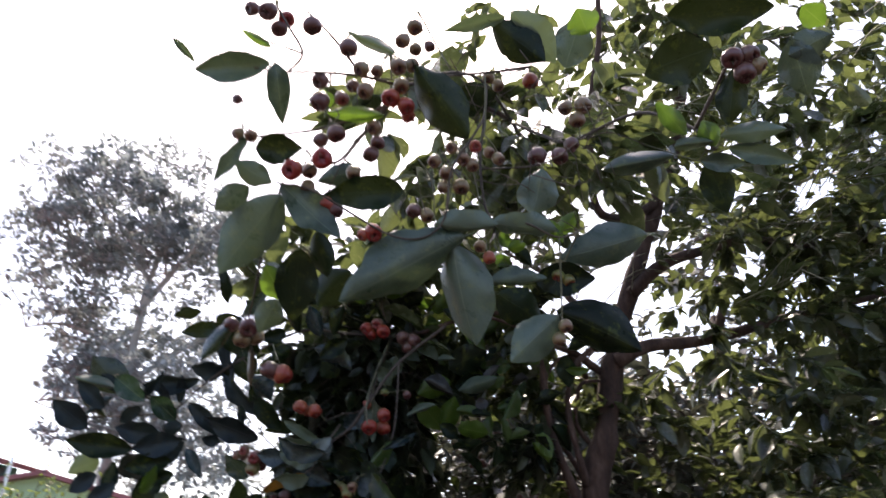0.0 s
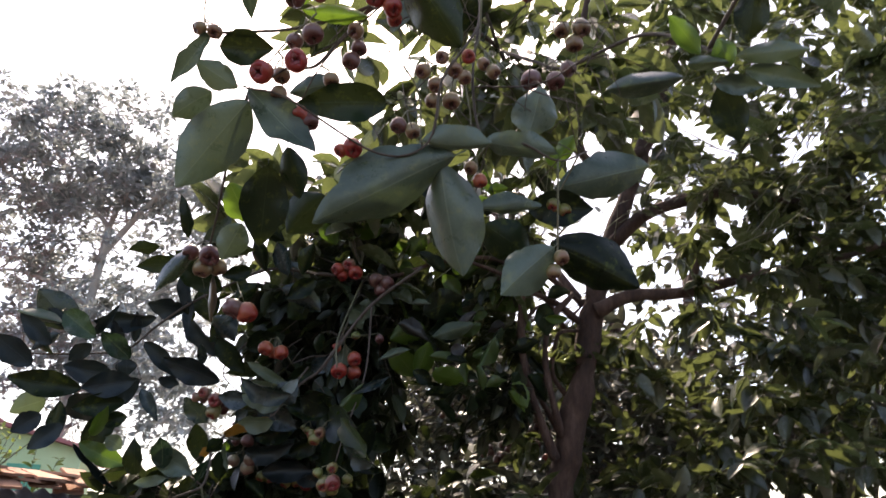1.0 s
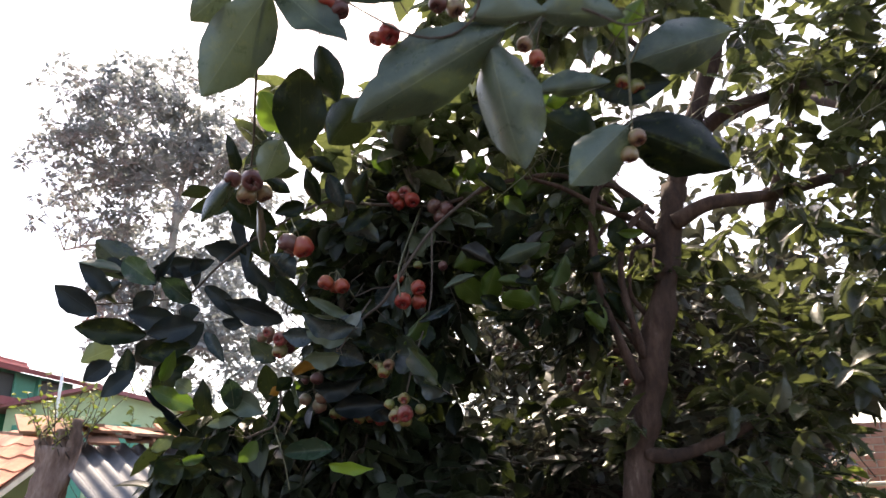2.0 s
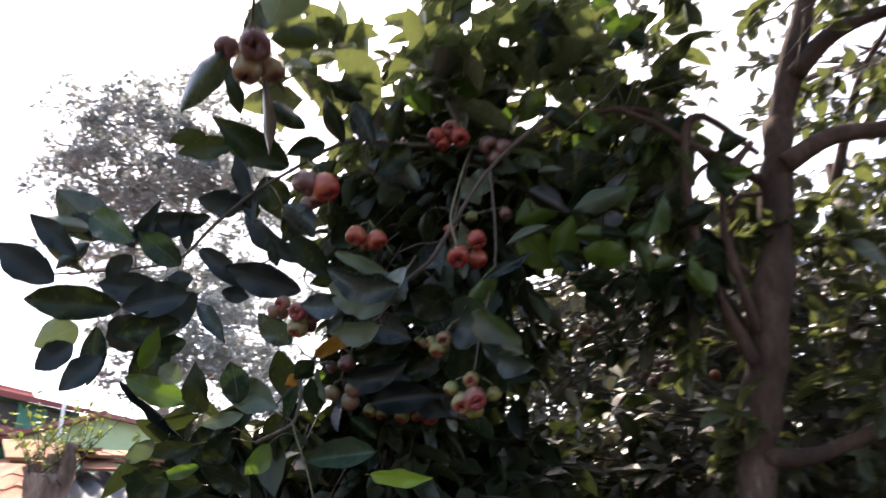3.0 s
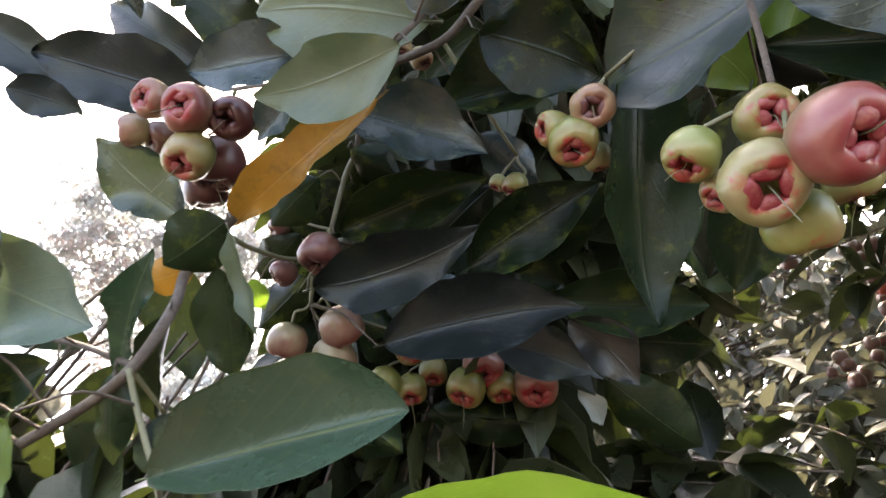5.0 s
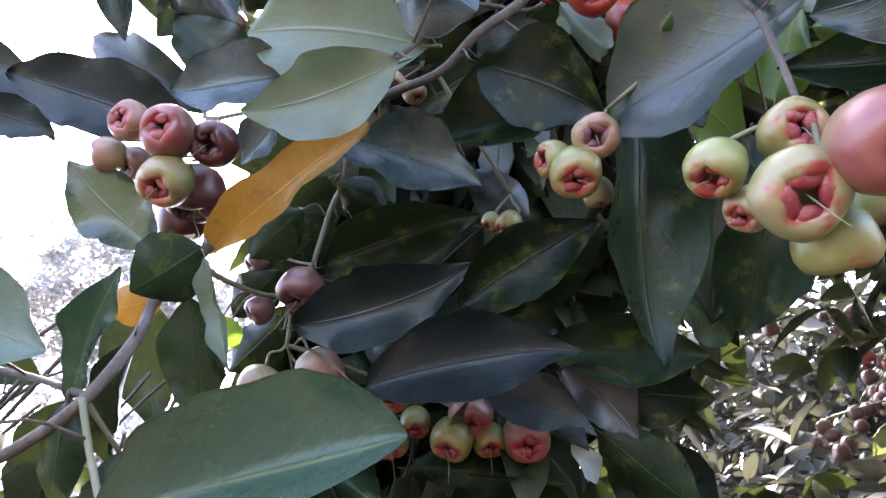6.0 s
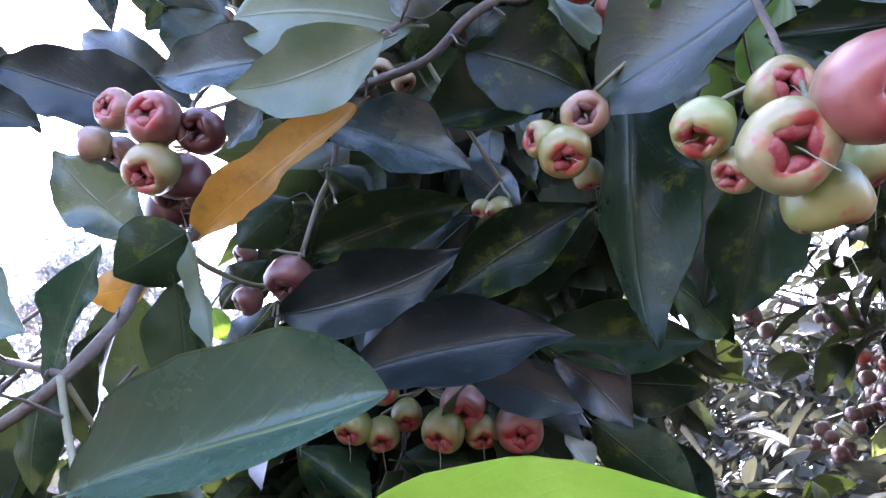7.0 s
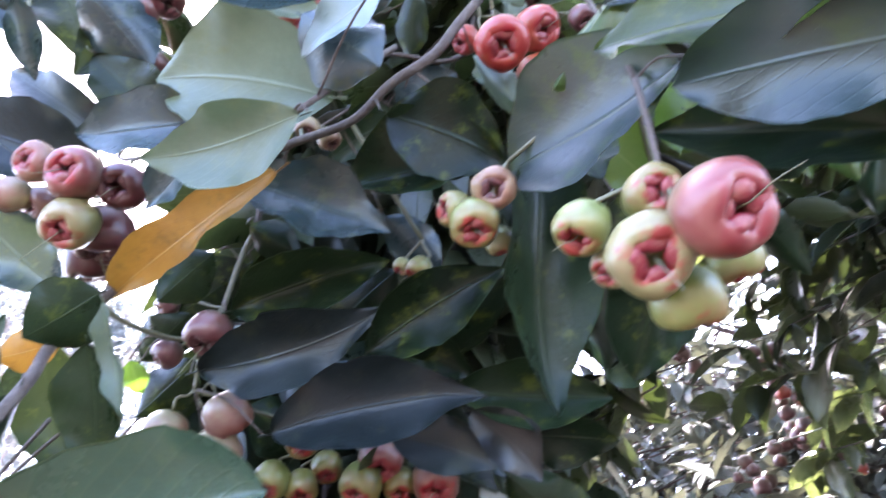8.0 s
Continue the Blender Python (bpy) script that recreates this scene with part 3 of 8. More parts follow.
branch([(0.462, 3.028, 1.717), (0.405, 2.987, 1.854), (0.357, 2.934, 1.992), (0.336, 2.873, 2.151), (0.349, 2.822, 2.316), (0.409, 2.829, 2.376), (0.571, 2.946, 2.303)], 0.0175, 0.0110, BARK, lumps=0.35, name="limb")
branch([(0.492, 3.044, 1.800), (0.457, 2.981, 1.915), (0.428, 2.929, 2.054), (0.449, 2.890, 2.199), (0.543, 2.893, 2.314)], 0.0150, 0.0100, BARK, lumps=0.35, name="limb")

# leafy boughs that reach out over the path
branch([(0.225, 2.141, 2.848), (0.140, 1.688, 2.620), (0.060, 1.514, 2.510), (-0.036, 1.443, 2.416), (-0.126, 1.389, 2.398), (-0.215, 1.356, 2.384), (-0.280, 1.336, 2.371), (-0.331, 1.313, 2.364)], 0.0050, 0.0022)
branch([(-0.274, 1.352, 2.384), (-0.243, 1.336, 2.419), (-0.280, 1.329, 2.493), (-0.318, 1.343, 2.570)], 0.0032, 0.0020)
branch([(-0.243, 1.336, 2.419), (-0.308, 1.321, 2.439), (-0.343, 1.313, 2.449)], 0.0026, 0.0016)
branch([(-0.126, 1.389, 2.398), (-0.183, 1.392, 2.493), (-0.231, 1.363, 2.542), (-0.256, 1.352, 2.561)], 0.0032, 0.0020)
branch([(0.140, 1.604, 2.565), (0.134, 1.523, 2.394), (0.108, 1.488, 2.305), (0.062, 1.469, 2.206), (0.037, 1.504, 2.091), (-0.056, 1.509, 2.070), (-0.217, 1.455, 2.151), (-0.292, 1.458, 2.177)], 0.0032, 0.0020)
branch([(0.132, 1.529, 2.383), (0.121, 1.540, 2.251), (0.142, 1.550, 2.127), (0.213, 1.531, 2.107), (0.282, 1.550, 2.081), (0.354, 1.614, 2.142)], 0.0030, 0.0020)
branch([(-0.062, 1.458, 2.383), (-0.134, 1.452, 2.342), (-0.226, 1.435, 2.296), (-0.325, 1.410, 2.266), (-0.372, 1.409, 2.261)], 0.0040, 0.0020)
branch([(-0.075, 1.460, 2.377), (-0.135, 1.471, 2.304), (-0.179, 1.469, 2.237), (-0.220, 1.444, 2.214), (-0.251, 1.436, 2.182)], 0.0040, 0.0020)
branch([(0.225, 2.141, 2.848), (0.303, 1.924, 2.623), (0.373, 1.855, 2.549), (0.518, 1.669, 2.492), (0.596, 1.532, 2.332), (0.621, 1.513, 2.264)], 0.0055, 0.0032)
branch([(0.596, 1.532, 2.332), (0.631, 1.450, 2.387), (0.650, 1.380, 2.415)], 0.0050, 0.0030)
branch([(0.536, 3.103, 2.241), (0.433, 2.982, 2.341), (0.268, 2.855, 2.430), (0.060, 2.793, 2.403), (-0.119, 2.767, 2.334), (-0.235, 2.707, 2.295)], 0.0120, 0.0060, BARK)
branch([(-0.235, 2.707, 2.295), (-0.390, 2.628, 2.280), (-0.535, 2.551, 2.265), (-0.679, 2.526, 2.185), (-0.775, 2.513, 2.123), (-0.864, 2.508, 2.046), (-0.939, 2.505, 1.971), (-1.034, 2.485, 1.951), (-1.141, 2.447, 1.938), (-1.278, 2.393, 1.926)], 0.0060, 0.0025)
branch([(-0.939, 2.504, 1.973), (-1.002, 2.480, 1.999), (-1.077, 2.453, 2.027), (-1.102, 2.412, 2.059)], 0.0030, 0.0020)
branch([(-0.242, 2.708, 2.289), (-0.263, 2.601, 2.146), (-0.279, 2.497, 2.000), (-0.261, 2.424, 1.899)], 0.0035, 0.0025, GREEN_TWIG)
branch([(-0.235, 2.707, 2.295), (-0.299, 2.600, 2.011), (-0.371, 2.551, 1.964), (-0.422, 2.531, 1.936)], 0.0030, 0.0020)
branch([(-0.020, 2.531, 2.267), (-0.183, 2.543, 2.138), (-0.291, 2.519, 1.972), (-0.331, 2.516, 1.910), (-0.375, 2.517, 1.877), (-0.414, 2.534, 1.855), (-0.477, 2.543, 1.844), (-0.499, 2.568, 1.845)], 0.0055, 0.0035)
branch([(-0.366, 2.510, 1.919), (-0.395, 2.481, 1.859), (-0.418, 2.451, 1.799), (-0.429, 2.436, 1.769), (-0.446, 2.435, 1.754)], 0.0030, 0.0020)
branch([(-0.514, 2.599, 1.803), (-0.530, 2.612, 1.786), (-0.548, 2.623, 1.738)], 0.0030, 0.0022, GREEN_TWIG)
branch([(-0.548, 2.623, 1.738), (-0.570, 2.641, 1.715), (-0.583, 2.664, 1.684)], 0.0026, 0.0020, GREEN_TWIG)
branch([(-0.643, 2.545, 1.729), (-0.630, 2.562, 1.722), (-0.614, 2.593, 1.714), (-0.584, 2.637, 1.720), (-0.548, 2.623, 1.738)], 0.0028, 0.0020, GREEN_TWIG)
branch([(-0.499, 2.568, 1.845), (-0.514, 2.599, 1.803)], 0.0030, 0.0026)
branch([(-0.219, 2.409, 1.717), (-0.229, 2.395, 1.669), (-0.238, 2.386, 1.622)], 0.0021, 0.0018)
branch([(-0.183, 2.543, 2.138), (-0.184, 2.495, 1.902), (-0.219, 2.409, 1.717)], 0.0032, 0.0021)
branch([(-0.608, 2.548, 1.718), (-0.640, 2.541, 1.672), (-0.626, 2.505, 1.621), (-0.626, 2.470, 1.566), (-0.664, 2.481, 1.548), (-0.715, 2.490, 1.531)], 0.0045, 0.0036)
branch([(-0.794, 2.549, 1.646), (-0.710, 2.520, 1.610), (-0.626, 2.472, 1.564)], 0.0026, 0.0022)
branch([(-0.626, 2.463, 1.560), (-0.620, 2.470, 1.533), (-0.607, 2.473, 1.497), (-0.592, 2.478, 1.447), (-0.580, 2.484, 1.390)], 0.0022, 0.0018, GREEN_TWIG)
branch([(-0.630, 2.474, 1.562), (-0.628, 2.511, 1.545)], 0.0020, 0.0016, GREEN_TWIG)
branch([(-0.564, 2.584, 2.047), (-0.660, 2.599, 1.932), (-0.569, 2.526, 1.836)], 0.0030, 0.0020)

# thin stalks of the high bough
branch([(0.136, 1.423, 2.413), (0.135, 1.454, 2.354), (0.130, 1.481, 2.302), (0.095, 1.497, 2.265), (0.029, 1.515, 2.221)], 0.0022, 0.0014, GREEN_TWIG, name="stalk", sides=6)
branch([(-0.013, 1.477, 2.246), (0.017, 1.503, 2.199), (0.022, 1.548, 2.113)], 0.0022, 0.0014, GREEN_TWIG, name="stalk", sides=6)
branch([(0.063, 1.499, 2.214), (0.054, 1.522, 2.167), (0.038, 1.549, 2.113)], 0.0020, 0.0012, GREEN_TWIG, name="stalk", sides=6)
branch([(0.102, 1.491, 2.234), (0.115, 1.523, 2.175), (0.118, 1.546, 2.131)], 0.0018, 0.0012, GREEN_TWIG, name="stalk", sides=6)
branch([(0.130, 1.481, 2.302), (0.149, 1.492, 2.282), (0.163, 1.504, 2.261)], 0.0016, 0.0012, GREEN_TWIG, name="stalk", sides=6)
branch([(0.242, 1.482, 2.488), (0.165, 1.482, 2.478), (0.062, 1.479, 2.469), (-0.041, 1.476, 2.460), (-0.144, 1.467, 2.463)], 0.0042, 0.0024, TWIG, name="branch", sides=6)
branch([(-0.172, 1.409, 2.310), (-0.221, 1.428, 2.268), (-0.265, 1.448, 2.222)], 0.0020, 0.0014, GREEN_TWIG, name="stalk", sides=6)
branch([(-0.057, 1.431, 2.348), (-0.122, 1.454, 2.296), (-0.177, 1.481, 2.235), (-0.207, 1.506, 2.184)], 0.0020, 0.0014, TWIG, name="stalk", sides=6)
branch([(0.120, 1.623, 2.308), (0.266, 1.627, 2.320), (0.374, 1.604, 2.380)], 0.0022, 0.0014, TWIG, name="branch", sides=6)
branch([(0.389, 1.690, 2.435), (0.446, 1.687, 2.448), (0.530, 1.706, 2.423)], 0.0020, 0.0012, TWIG, name="branch", sides=6)
branch([(-0.181, 1.346, 2.581), (-0.200, 1.361, 2.550), (-0.237, 1.354, 2.559)], 0.0020, 0.0012, TWIG, name="branch", sides=6)

# large leaves of the low bough
leaf((-0.580, 2.431, 1.484), (-0.432, 2.381, 1.483), 0.053, (0.01, -0.96, -0.26), 0.05, 0.30, "teal", 3, skew=-0.36, bow=-0.03, point=-0.5, late=0.4, wave=0.03)
leaf((-0.446, 2.389, 1.447), (-0.327, 2.389, 1.434), 0.036, (-0.05, -0.92, -0.39), 0.08, 0.15, "lime", 2)
leaf((-0.465, 2.489, 1.761), (-0.617, 2.540, 1.709), 0.036, (0.08, -0.91, -0.40), -0.02, 0.10, "yellow", 3, point=-0.5, wave=0.05, skew=0.2)
leaf((-0.507, 2.509, 1.780), (-0.394, 2.560, 1.736), 0.071, (0.29, -0.94, -0.20), 0.08, 0.25, "blue", 4, bow=-0.1, point=0.5)
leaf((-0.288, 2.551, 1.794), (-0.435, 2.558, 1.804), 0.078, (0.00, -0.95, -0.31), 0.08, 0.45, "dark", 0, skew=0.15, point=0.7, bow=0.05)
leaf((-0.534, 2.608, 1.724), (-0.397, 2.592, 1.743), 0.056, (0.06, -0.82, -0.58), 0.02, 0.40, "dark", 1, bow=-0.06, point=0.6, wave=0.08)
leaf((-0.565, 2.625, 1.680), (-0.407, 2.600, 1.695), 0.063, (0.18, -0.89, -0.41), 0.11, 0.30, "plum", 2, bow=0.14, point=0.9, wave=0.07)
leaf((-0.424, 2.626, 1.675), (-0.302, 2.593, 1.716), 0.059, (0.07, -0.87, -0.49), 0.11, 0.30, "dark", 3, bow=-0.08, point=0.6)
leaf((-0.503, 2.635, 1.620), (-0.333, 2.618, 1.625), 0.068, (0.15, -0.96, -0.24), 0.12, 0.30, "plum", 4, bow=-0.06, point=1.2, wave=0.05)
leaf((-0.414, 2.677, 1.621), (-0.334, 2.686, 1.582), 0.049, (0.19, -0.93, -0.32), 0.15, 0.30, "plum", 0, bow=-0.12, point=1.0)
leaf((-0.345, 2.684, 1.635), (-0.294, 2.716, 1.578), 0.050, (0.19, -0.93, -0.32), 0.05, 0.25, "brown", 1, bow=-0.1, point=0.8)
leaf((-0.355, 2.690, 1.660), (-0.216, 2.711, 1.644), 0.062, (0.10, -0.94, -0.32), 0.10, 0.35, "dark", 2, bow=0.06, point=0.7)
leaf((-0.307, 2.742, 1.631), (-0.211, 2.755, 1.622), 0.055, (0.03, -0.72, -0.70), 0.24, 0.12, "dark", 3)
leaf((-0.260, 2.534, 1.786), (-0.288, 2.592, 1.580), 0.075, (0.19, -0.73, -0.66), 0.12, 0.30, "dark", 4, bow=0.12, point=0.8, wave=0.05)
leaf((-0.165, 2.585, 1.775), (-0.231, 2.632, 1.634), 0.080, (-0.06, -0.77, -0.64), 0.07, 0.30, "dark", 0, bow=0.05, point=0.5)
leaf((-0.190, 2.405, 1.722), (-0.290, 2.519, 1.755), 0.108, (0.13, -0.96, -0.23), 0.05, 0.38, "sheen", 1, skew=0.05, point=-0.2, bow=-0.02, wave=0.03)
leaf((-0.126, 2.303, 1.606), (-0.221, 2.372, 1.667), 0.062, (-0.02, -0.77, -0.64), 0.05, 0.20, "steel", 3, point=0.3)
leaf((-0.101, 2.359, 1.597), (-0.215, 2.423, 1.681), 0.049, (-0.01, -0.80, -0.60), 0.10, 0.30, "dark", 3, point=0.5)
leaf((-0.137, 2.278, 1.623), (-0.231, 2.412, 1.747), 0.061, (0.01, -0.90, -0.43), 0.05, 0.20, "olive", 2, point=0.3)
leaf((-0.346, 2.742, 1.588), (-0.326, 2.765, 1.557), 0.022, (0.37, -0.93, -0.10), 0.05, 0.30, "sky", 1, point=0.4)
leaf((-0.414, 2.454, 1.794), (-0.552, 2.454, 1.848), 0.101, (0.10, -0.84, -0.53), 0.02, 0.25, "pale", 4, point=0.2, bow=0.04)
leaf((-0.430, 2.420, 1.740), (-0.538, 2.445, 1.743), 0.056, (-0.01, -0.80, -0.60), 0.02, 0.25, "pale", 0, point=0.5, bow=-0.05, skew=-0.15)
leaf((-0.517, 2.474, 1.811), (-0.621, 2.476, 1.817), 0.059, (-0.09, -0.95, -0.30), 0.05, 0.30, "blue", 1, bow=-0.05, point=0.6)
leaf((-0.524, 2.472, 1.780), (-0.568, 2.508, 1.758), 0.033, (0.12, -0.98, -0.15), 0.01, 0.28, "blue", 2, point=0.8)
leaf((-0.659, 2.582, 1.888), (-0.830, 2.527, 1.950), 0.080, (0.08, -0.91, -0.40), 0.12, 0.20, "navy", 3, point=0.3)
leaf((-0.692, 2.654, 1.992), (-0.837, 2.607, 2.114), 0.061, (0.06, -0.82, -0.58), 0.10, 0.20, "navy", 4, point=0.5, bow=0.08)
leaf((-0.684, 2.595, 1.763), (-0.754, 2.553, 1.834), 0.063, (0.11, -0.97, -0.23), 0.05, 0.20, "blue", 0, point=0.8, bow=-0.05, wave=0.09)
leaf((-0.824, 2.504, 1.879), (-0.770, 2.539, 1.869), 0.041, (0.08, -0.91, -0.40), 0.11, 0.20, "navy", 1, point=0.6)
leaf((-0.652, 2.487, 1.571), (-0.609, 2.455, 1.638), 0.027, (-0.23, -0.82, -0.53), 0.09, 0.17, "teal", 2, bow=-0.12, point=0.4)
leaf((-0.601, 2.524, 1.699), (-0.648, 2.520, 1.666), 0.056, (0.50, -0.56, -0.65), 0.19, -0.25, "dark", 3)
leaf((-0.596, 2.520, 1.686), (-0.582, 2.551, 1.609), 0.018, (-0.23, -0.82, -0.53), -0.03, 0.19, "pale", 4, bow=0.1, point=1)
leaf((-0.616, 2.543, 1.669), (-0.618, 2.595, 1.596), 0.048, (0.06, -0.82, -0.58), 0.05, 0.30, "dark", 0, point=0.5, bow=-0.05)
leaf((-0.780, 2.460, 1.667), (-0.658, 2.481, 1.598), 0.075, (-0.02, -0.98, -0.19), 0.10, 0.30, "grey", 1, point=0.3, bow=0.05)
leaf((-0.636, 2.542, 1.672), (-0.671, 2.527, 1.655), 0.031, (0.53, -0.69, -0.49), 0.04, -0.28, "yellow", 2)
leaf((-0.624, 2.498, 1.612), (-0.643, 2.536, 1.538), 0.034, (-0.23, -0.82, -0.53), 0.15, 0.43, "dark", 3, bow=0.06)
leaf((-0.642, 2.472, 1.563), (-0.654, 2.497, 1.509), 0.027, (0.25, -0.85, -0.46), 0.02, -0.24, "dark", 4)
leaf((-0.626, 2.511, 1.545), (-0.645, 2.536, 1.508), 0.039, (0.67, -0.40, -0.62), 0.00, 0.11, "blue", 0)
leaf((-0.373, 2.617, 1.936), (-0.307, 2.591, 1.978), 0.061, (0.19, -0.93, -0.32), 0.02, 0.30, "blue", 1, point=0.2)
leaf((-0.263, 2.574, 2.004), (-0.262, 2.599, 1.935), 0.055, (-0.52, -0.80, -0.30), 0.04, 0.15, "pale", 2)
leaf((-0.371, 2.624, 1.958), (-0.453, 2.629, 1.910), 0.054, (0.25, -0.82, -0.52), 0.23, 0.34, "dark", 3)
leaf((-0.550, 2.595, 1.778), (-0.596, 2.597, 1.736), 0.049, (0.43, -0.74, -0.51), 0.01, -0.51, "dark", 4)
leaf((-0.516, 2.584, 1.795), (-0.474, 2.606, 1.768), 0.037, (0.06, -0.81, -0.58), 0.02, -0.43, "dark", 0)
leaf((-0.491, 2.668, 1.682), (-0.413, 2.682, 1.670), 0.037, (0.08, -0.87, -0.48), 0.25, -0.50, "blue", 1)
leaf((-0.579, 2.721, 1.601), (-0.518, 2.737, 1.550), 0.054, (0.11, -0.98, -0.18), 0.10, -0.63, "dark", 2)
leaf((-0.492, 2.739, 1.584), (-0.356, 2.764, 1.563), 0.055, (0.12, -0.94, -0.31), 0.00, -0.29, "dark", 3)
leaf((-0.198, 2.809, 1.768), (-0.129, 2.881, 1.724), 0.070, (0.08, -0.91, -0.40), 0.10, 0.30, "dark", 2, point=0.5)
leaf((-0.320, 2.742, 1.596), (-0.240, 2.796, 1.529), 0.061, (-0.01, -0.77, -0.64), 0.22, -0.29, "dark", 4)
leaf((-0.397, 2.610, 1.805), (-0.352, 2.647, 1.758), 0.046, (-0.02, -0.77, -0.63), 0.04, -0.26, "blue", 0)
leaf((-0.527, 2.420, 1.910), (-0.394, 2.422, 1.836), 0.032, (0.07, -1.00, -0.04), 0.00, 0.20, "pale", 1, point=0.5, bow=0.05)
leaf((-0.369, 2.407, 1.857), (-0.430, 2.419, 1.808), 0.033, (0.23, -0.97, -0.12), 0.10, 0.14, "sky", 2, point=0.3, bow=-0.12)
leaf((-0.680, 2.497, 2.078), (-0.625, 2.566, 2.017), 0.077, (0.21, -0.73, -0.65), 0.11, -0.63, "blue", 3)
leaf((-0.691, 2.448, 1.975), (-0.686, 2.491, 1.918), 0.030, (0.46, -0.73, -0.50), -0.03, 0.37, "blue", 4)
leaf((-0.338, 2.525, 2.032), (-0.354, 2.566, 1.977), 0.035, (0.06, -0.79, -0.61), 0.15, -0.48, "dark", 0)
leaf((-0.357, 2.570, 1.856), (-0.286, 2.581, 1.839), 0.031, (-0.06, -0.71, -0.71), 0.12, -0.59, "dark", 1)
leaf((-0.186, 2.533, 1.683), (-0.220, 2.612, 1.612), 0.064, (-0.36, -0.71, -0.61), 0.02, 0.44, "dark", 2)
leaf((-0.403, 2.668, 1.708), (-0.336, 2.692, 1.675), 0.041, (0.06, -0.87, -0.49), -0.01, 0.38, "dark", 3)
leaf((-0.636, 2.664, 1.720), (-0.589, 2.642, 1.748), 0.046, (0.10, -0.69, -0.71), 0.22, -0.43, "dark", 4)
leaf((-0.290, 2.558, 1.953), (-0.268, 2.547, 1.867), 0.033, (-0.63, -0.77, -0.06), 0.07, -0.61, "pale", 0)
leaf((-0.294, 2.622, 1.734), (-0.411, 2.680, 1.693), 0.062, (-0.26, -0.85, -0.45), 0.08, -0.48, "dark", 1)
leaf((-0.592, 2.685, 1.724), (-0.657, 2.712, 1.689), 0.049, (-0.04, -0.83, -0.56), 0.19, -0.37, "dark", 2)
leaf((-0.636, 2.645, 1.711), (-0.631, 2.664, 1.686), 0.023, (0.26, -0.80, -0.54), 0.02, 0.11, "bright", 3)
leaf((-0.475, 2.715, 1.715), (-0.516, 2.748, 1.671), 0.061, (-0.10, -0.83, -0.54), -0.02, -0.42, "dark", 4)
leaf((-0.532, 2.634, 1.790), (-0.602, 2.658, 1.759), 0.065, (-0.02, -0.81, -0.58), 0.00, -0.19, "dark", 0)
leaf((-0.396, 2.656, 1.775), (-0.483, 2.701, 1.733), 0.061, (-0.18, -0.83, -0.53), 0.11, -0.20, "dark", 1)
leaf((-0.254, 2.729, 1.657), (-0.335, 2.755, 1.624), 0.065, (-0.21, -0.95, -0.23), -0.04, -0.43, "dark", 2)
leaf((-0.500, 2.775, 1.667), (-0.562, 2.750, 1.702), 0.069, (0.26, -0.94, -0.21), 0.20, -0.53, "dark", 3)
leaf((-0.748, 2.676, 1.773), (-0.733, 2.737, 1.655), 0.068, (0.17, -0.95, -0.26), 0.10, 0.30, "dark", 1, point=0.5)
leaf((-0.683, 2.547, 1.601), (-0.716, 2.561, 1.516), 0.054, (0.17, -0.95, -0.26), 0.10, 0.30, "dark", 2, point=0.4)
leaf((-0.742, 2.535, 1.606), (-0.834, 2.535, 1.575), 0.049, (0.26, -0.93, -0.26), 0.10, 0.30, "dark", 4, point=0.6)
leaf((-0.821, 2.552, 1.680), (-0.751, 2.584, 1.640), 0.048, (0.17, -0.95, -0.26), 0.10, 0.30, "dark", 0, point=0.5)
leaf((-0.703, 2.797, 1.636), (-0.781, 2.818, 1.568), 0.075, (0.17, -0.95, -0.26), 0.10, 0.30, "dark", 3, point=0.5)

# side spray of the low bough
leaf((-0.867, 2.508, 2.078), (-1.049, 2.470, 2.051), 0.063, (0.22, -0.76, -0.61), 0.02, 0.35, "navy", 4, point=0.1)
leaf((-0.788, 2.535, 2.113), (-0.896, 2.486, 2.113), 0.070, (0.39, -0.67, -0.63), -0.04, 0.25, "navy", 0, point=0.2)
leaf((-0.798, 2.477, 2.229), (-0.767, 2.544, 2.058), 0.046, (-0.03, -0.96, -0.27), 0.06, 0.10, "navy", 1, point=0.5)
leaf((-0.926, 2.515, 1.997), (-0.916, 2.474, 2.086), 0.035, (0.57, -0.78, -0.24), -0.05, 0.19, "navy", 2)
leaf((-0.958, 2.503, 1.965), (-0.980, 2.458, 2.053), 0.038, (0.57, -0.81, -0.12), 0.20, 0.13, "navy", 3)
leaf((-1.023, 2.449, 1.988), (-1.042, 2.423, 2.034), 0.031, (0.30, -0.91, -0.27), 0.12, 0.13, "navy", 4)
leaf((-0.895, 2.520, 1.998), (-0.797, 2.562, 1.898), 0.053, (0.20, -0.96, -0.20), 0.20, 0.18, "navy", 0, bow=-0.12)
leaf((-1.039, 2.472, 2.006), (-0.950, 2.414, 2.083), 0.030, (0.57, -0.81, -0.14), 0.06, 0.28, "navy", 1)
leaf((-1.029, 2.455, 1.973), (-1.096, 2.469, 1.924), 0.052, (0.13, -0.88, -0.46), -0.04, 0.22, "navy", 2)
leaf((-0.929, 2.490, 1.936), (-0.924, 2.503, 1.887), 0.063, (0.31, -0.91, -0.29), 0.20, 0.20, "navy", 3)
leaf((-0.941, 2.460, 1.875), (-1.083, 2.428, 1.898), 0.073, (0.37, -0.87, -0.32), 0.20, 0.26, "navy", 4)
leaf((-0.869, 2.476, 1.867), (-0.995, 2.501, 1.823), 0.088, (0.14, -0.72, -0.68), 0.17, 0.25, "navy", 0)
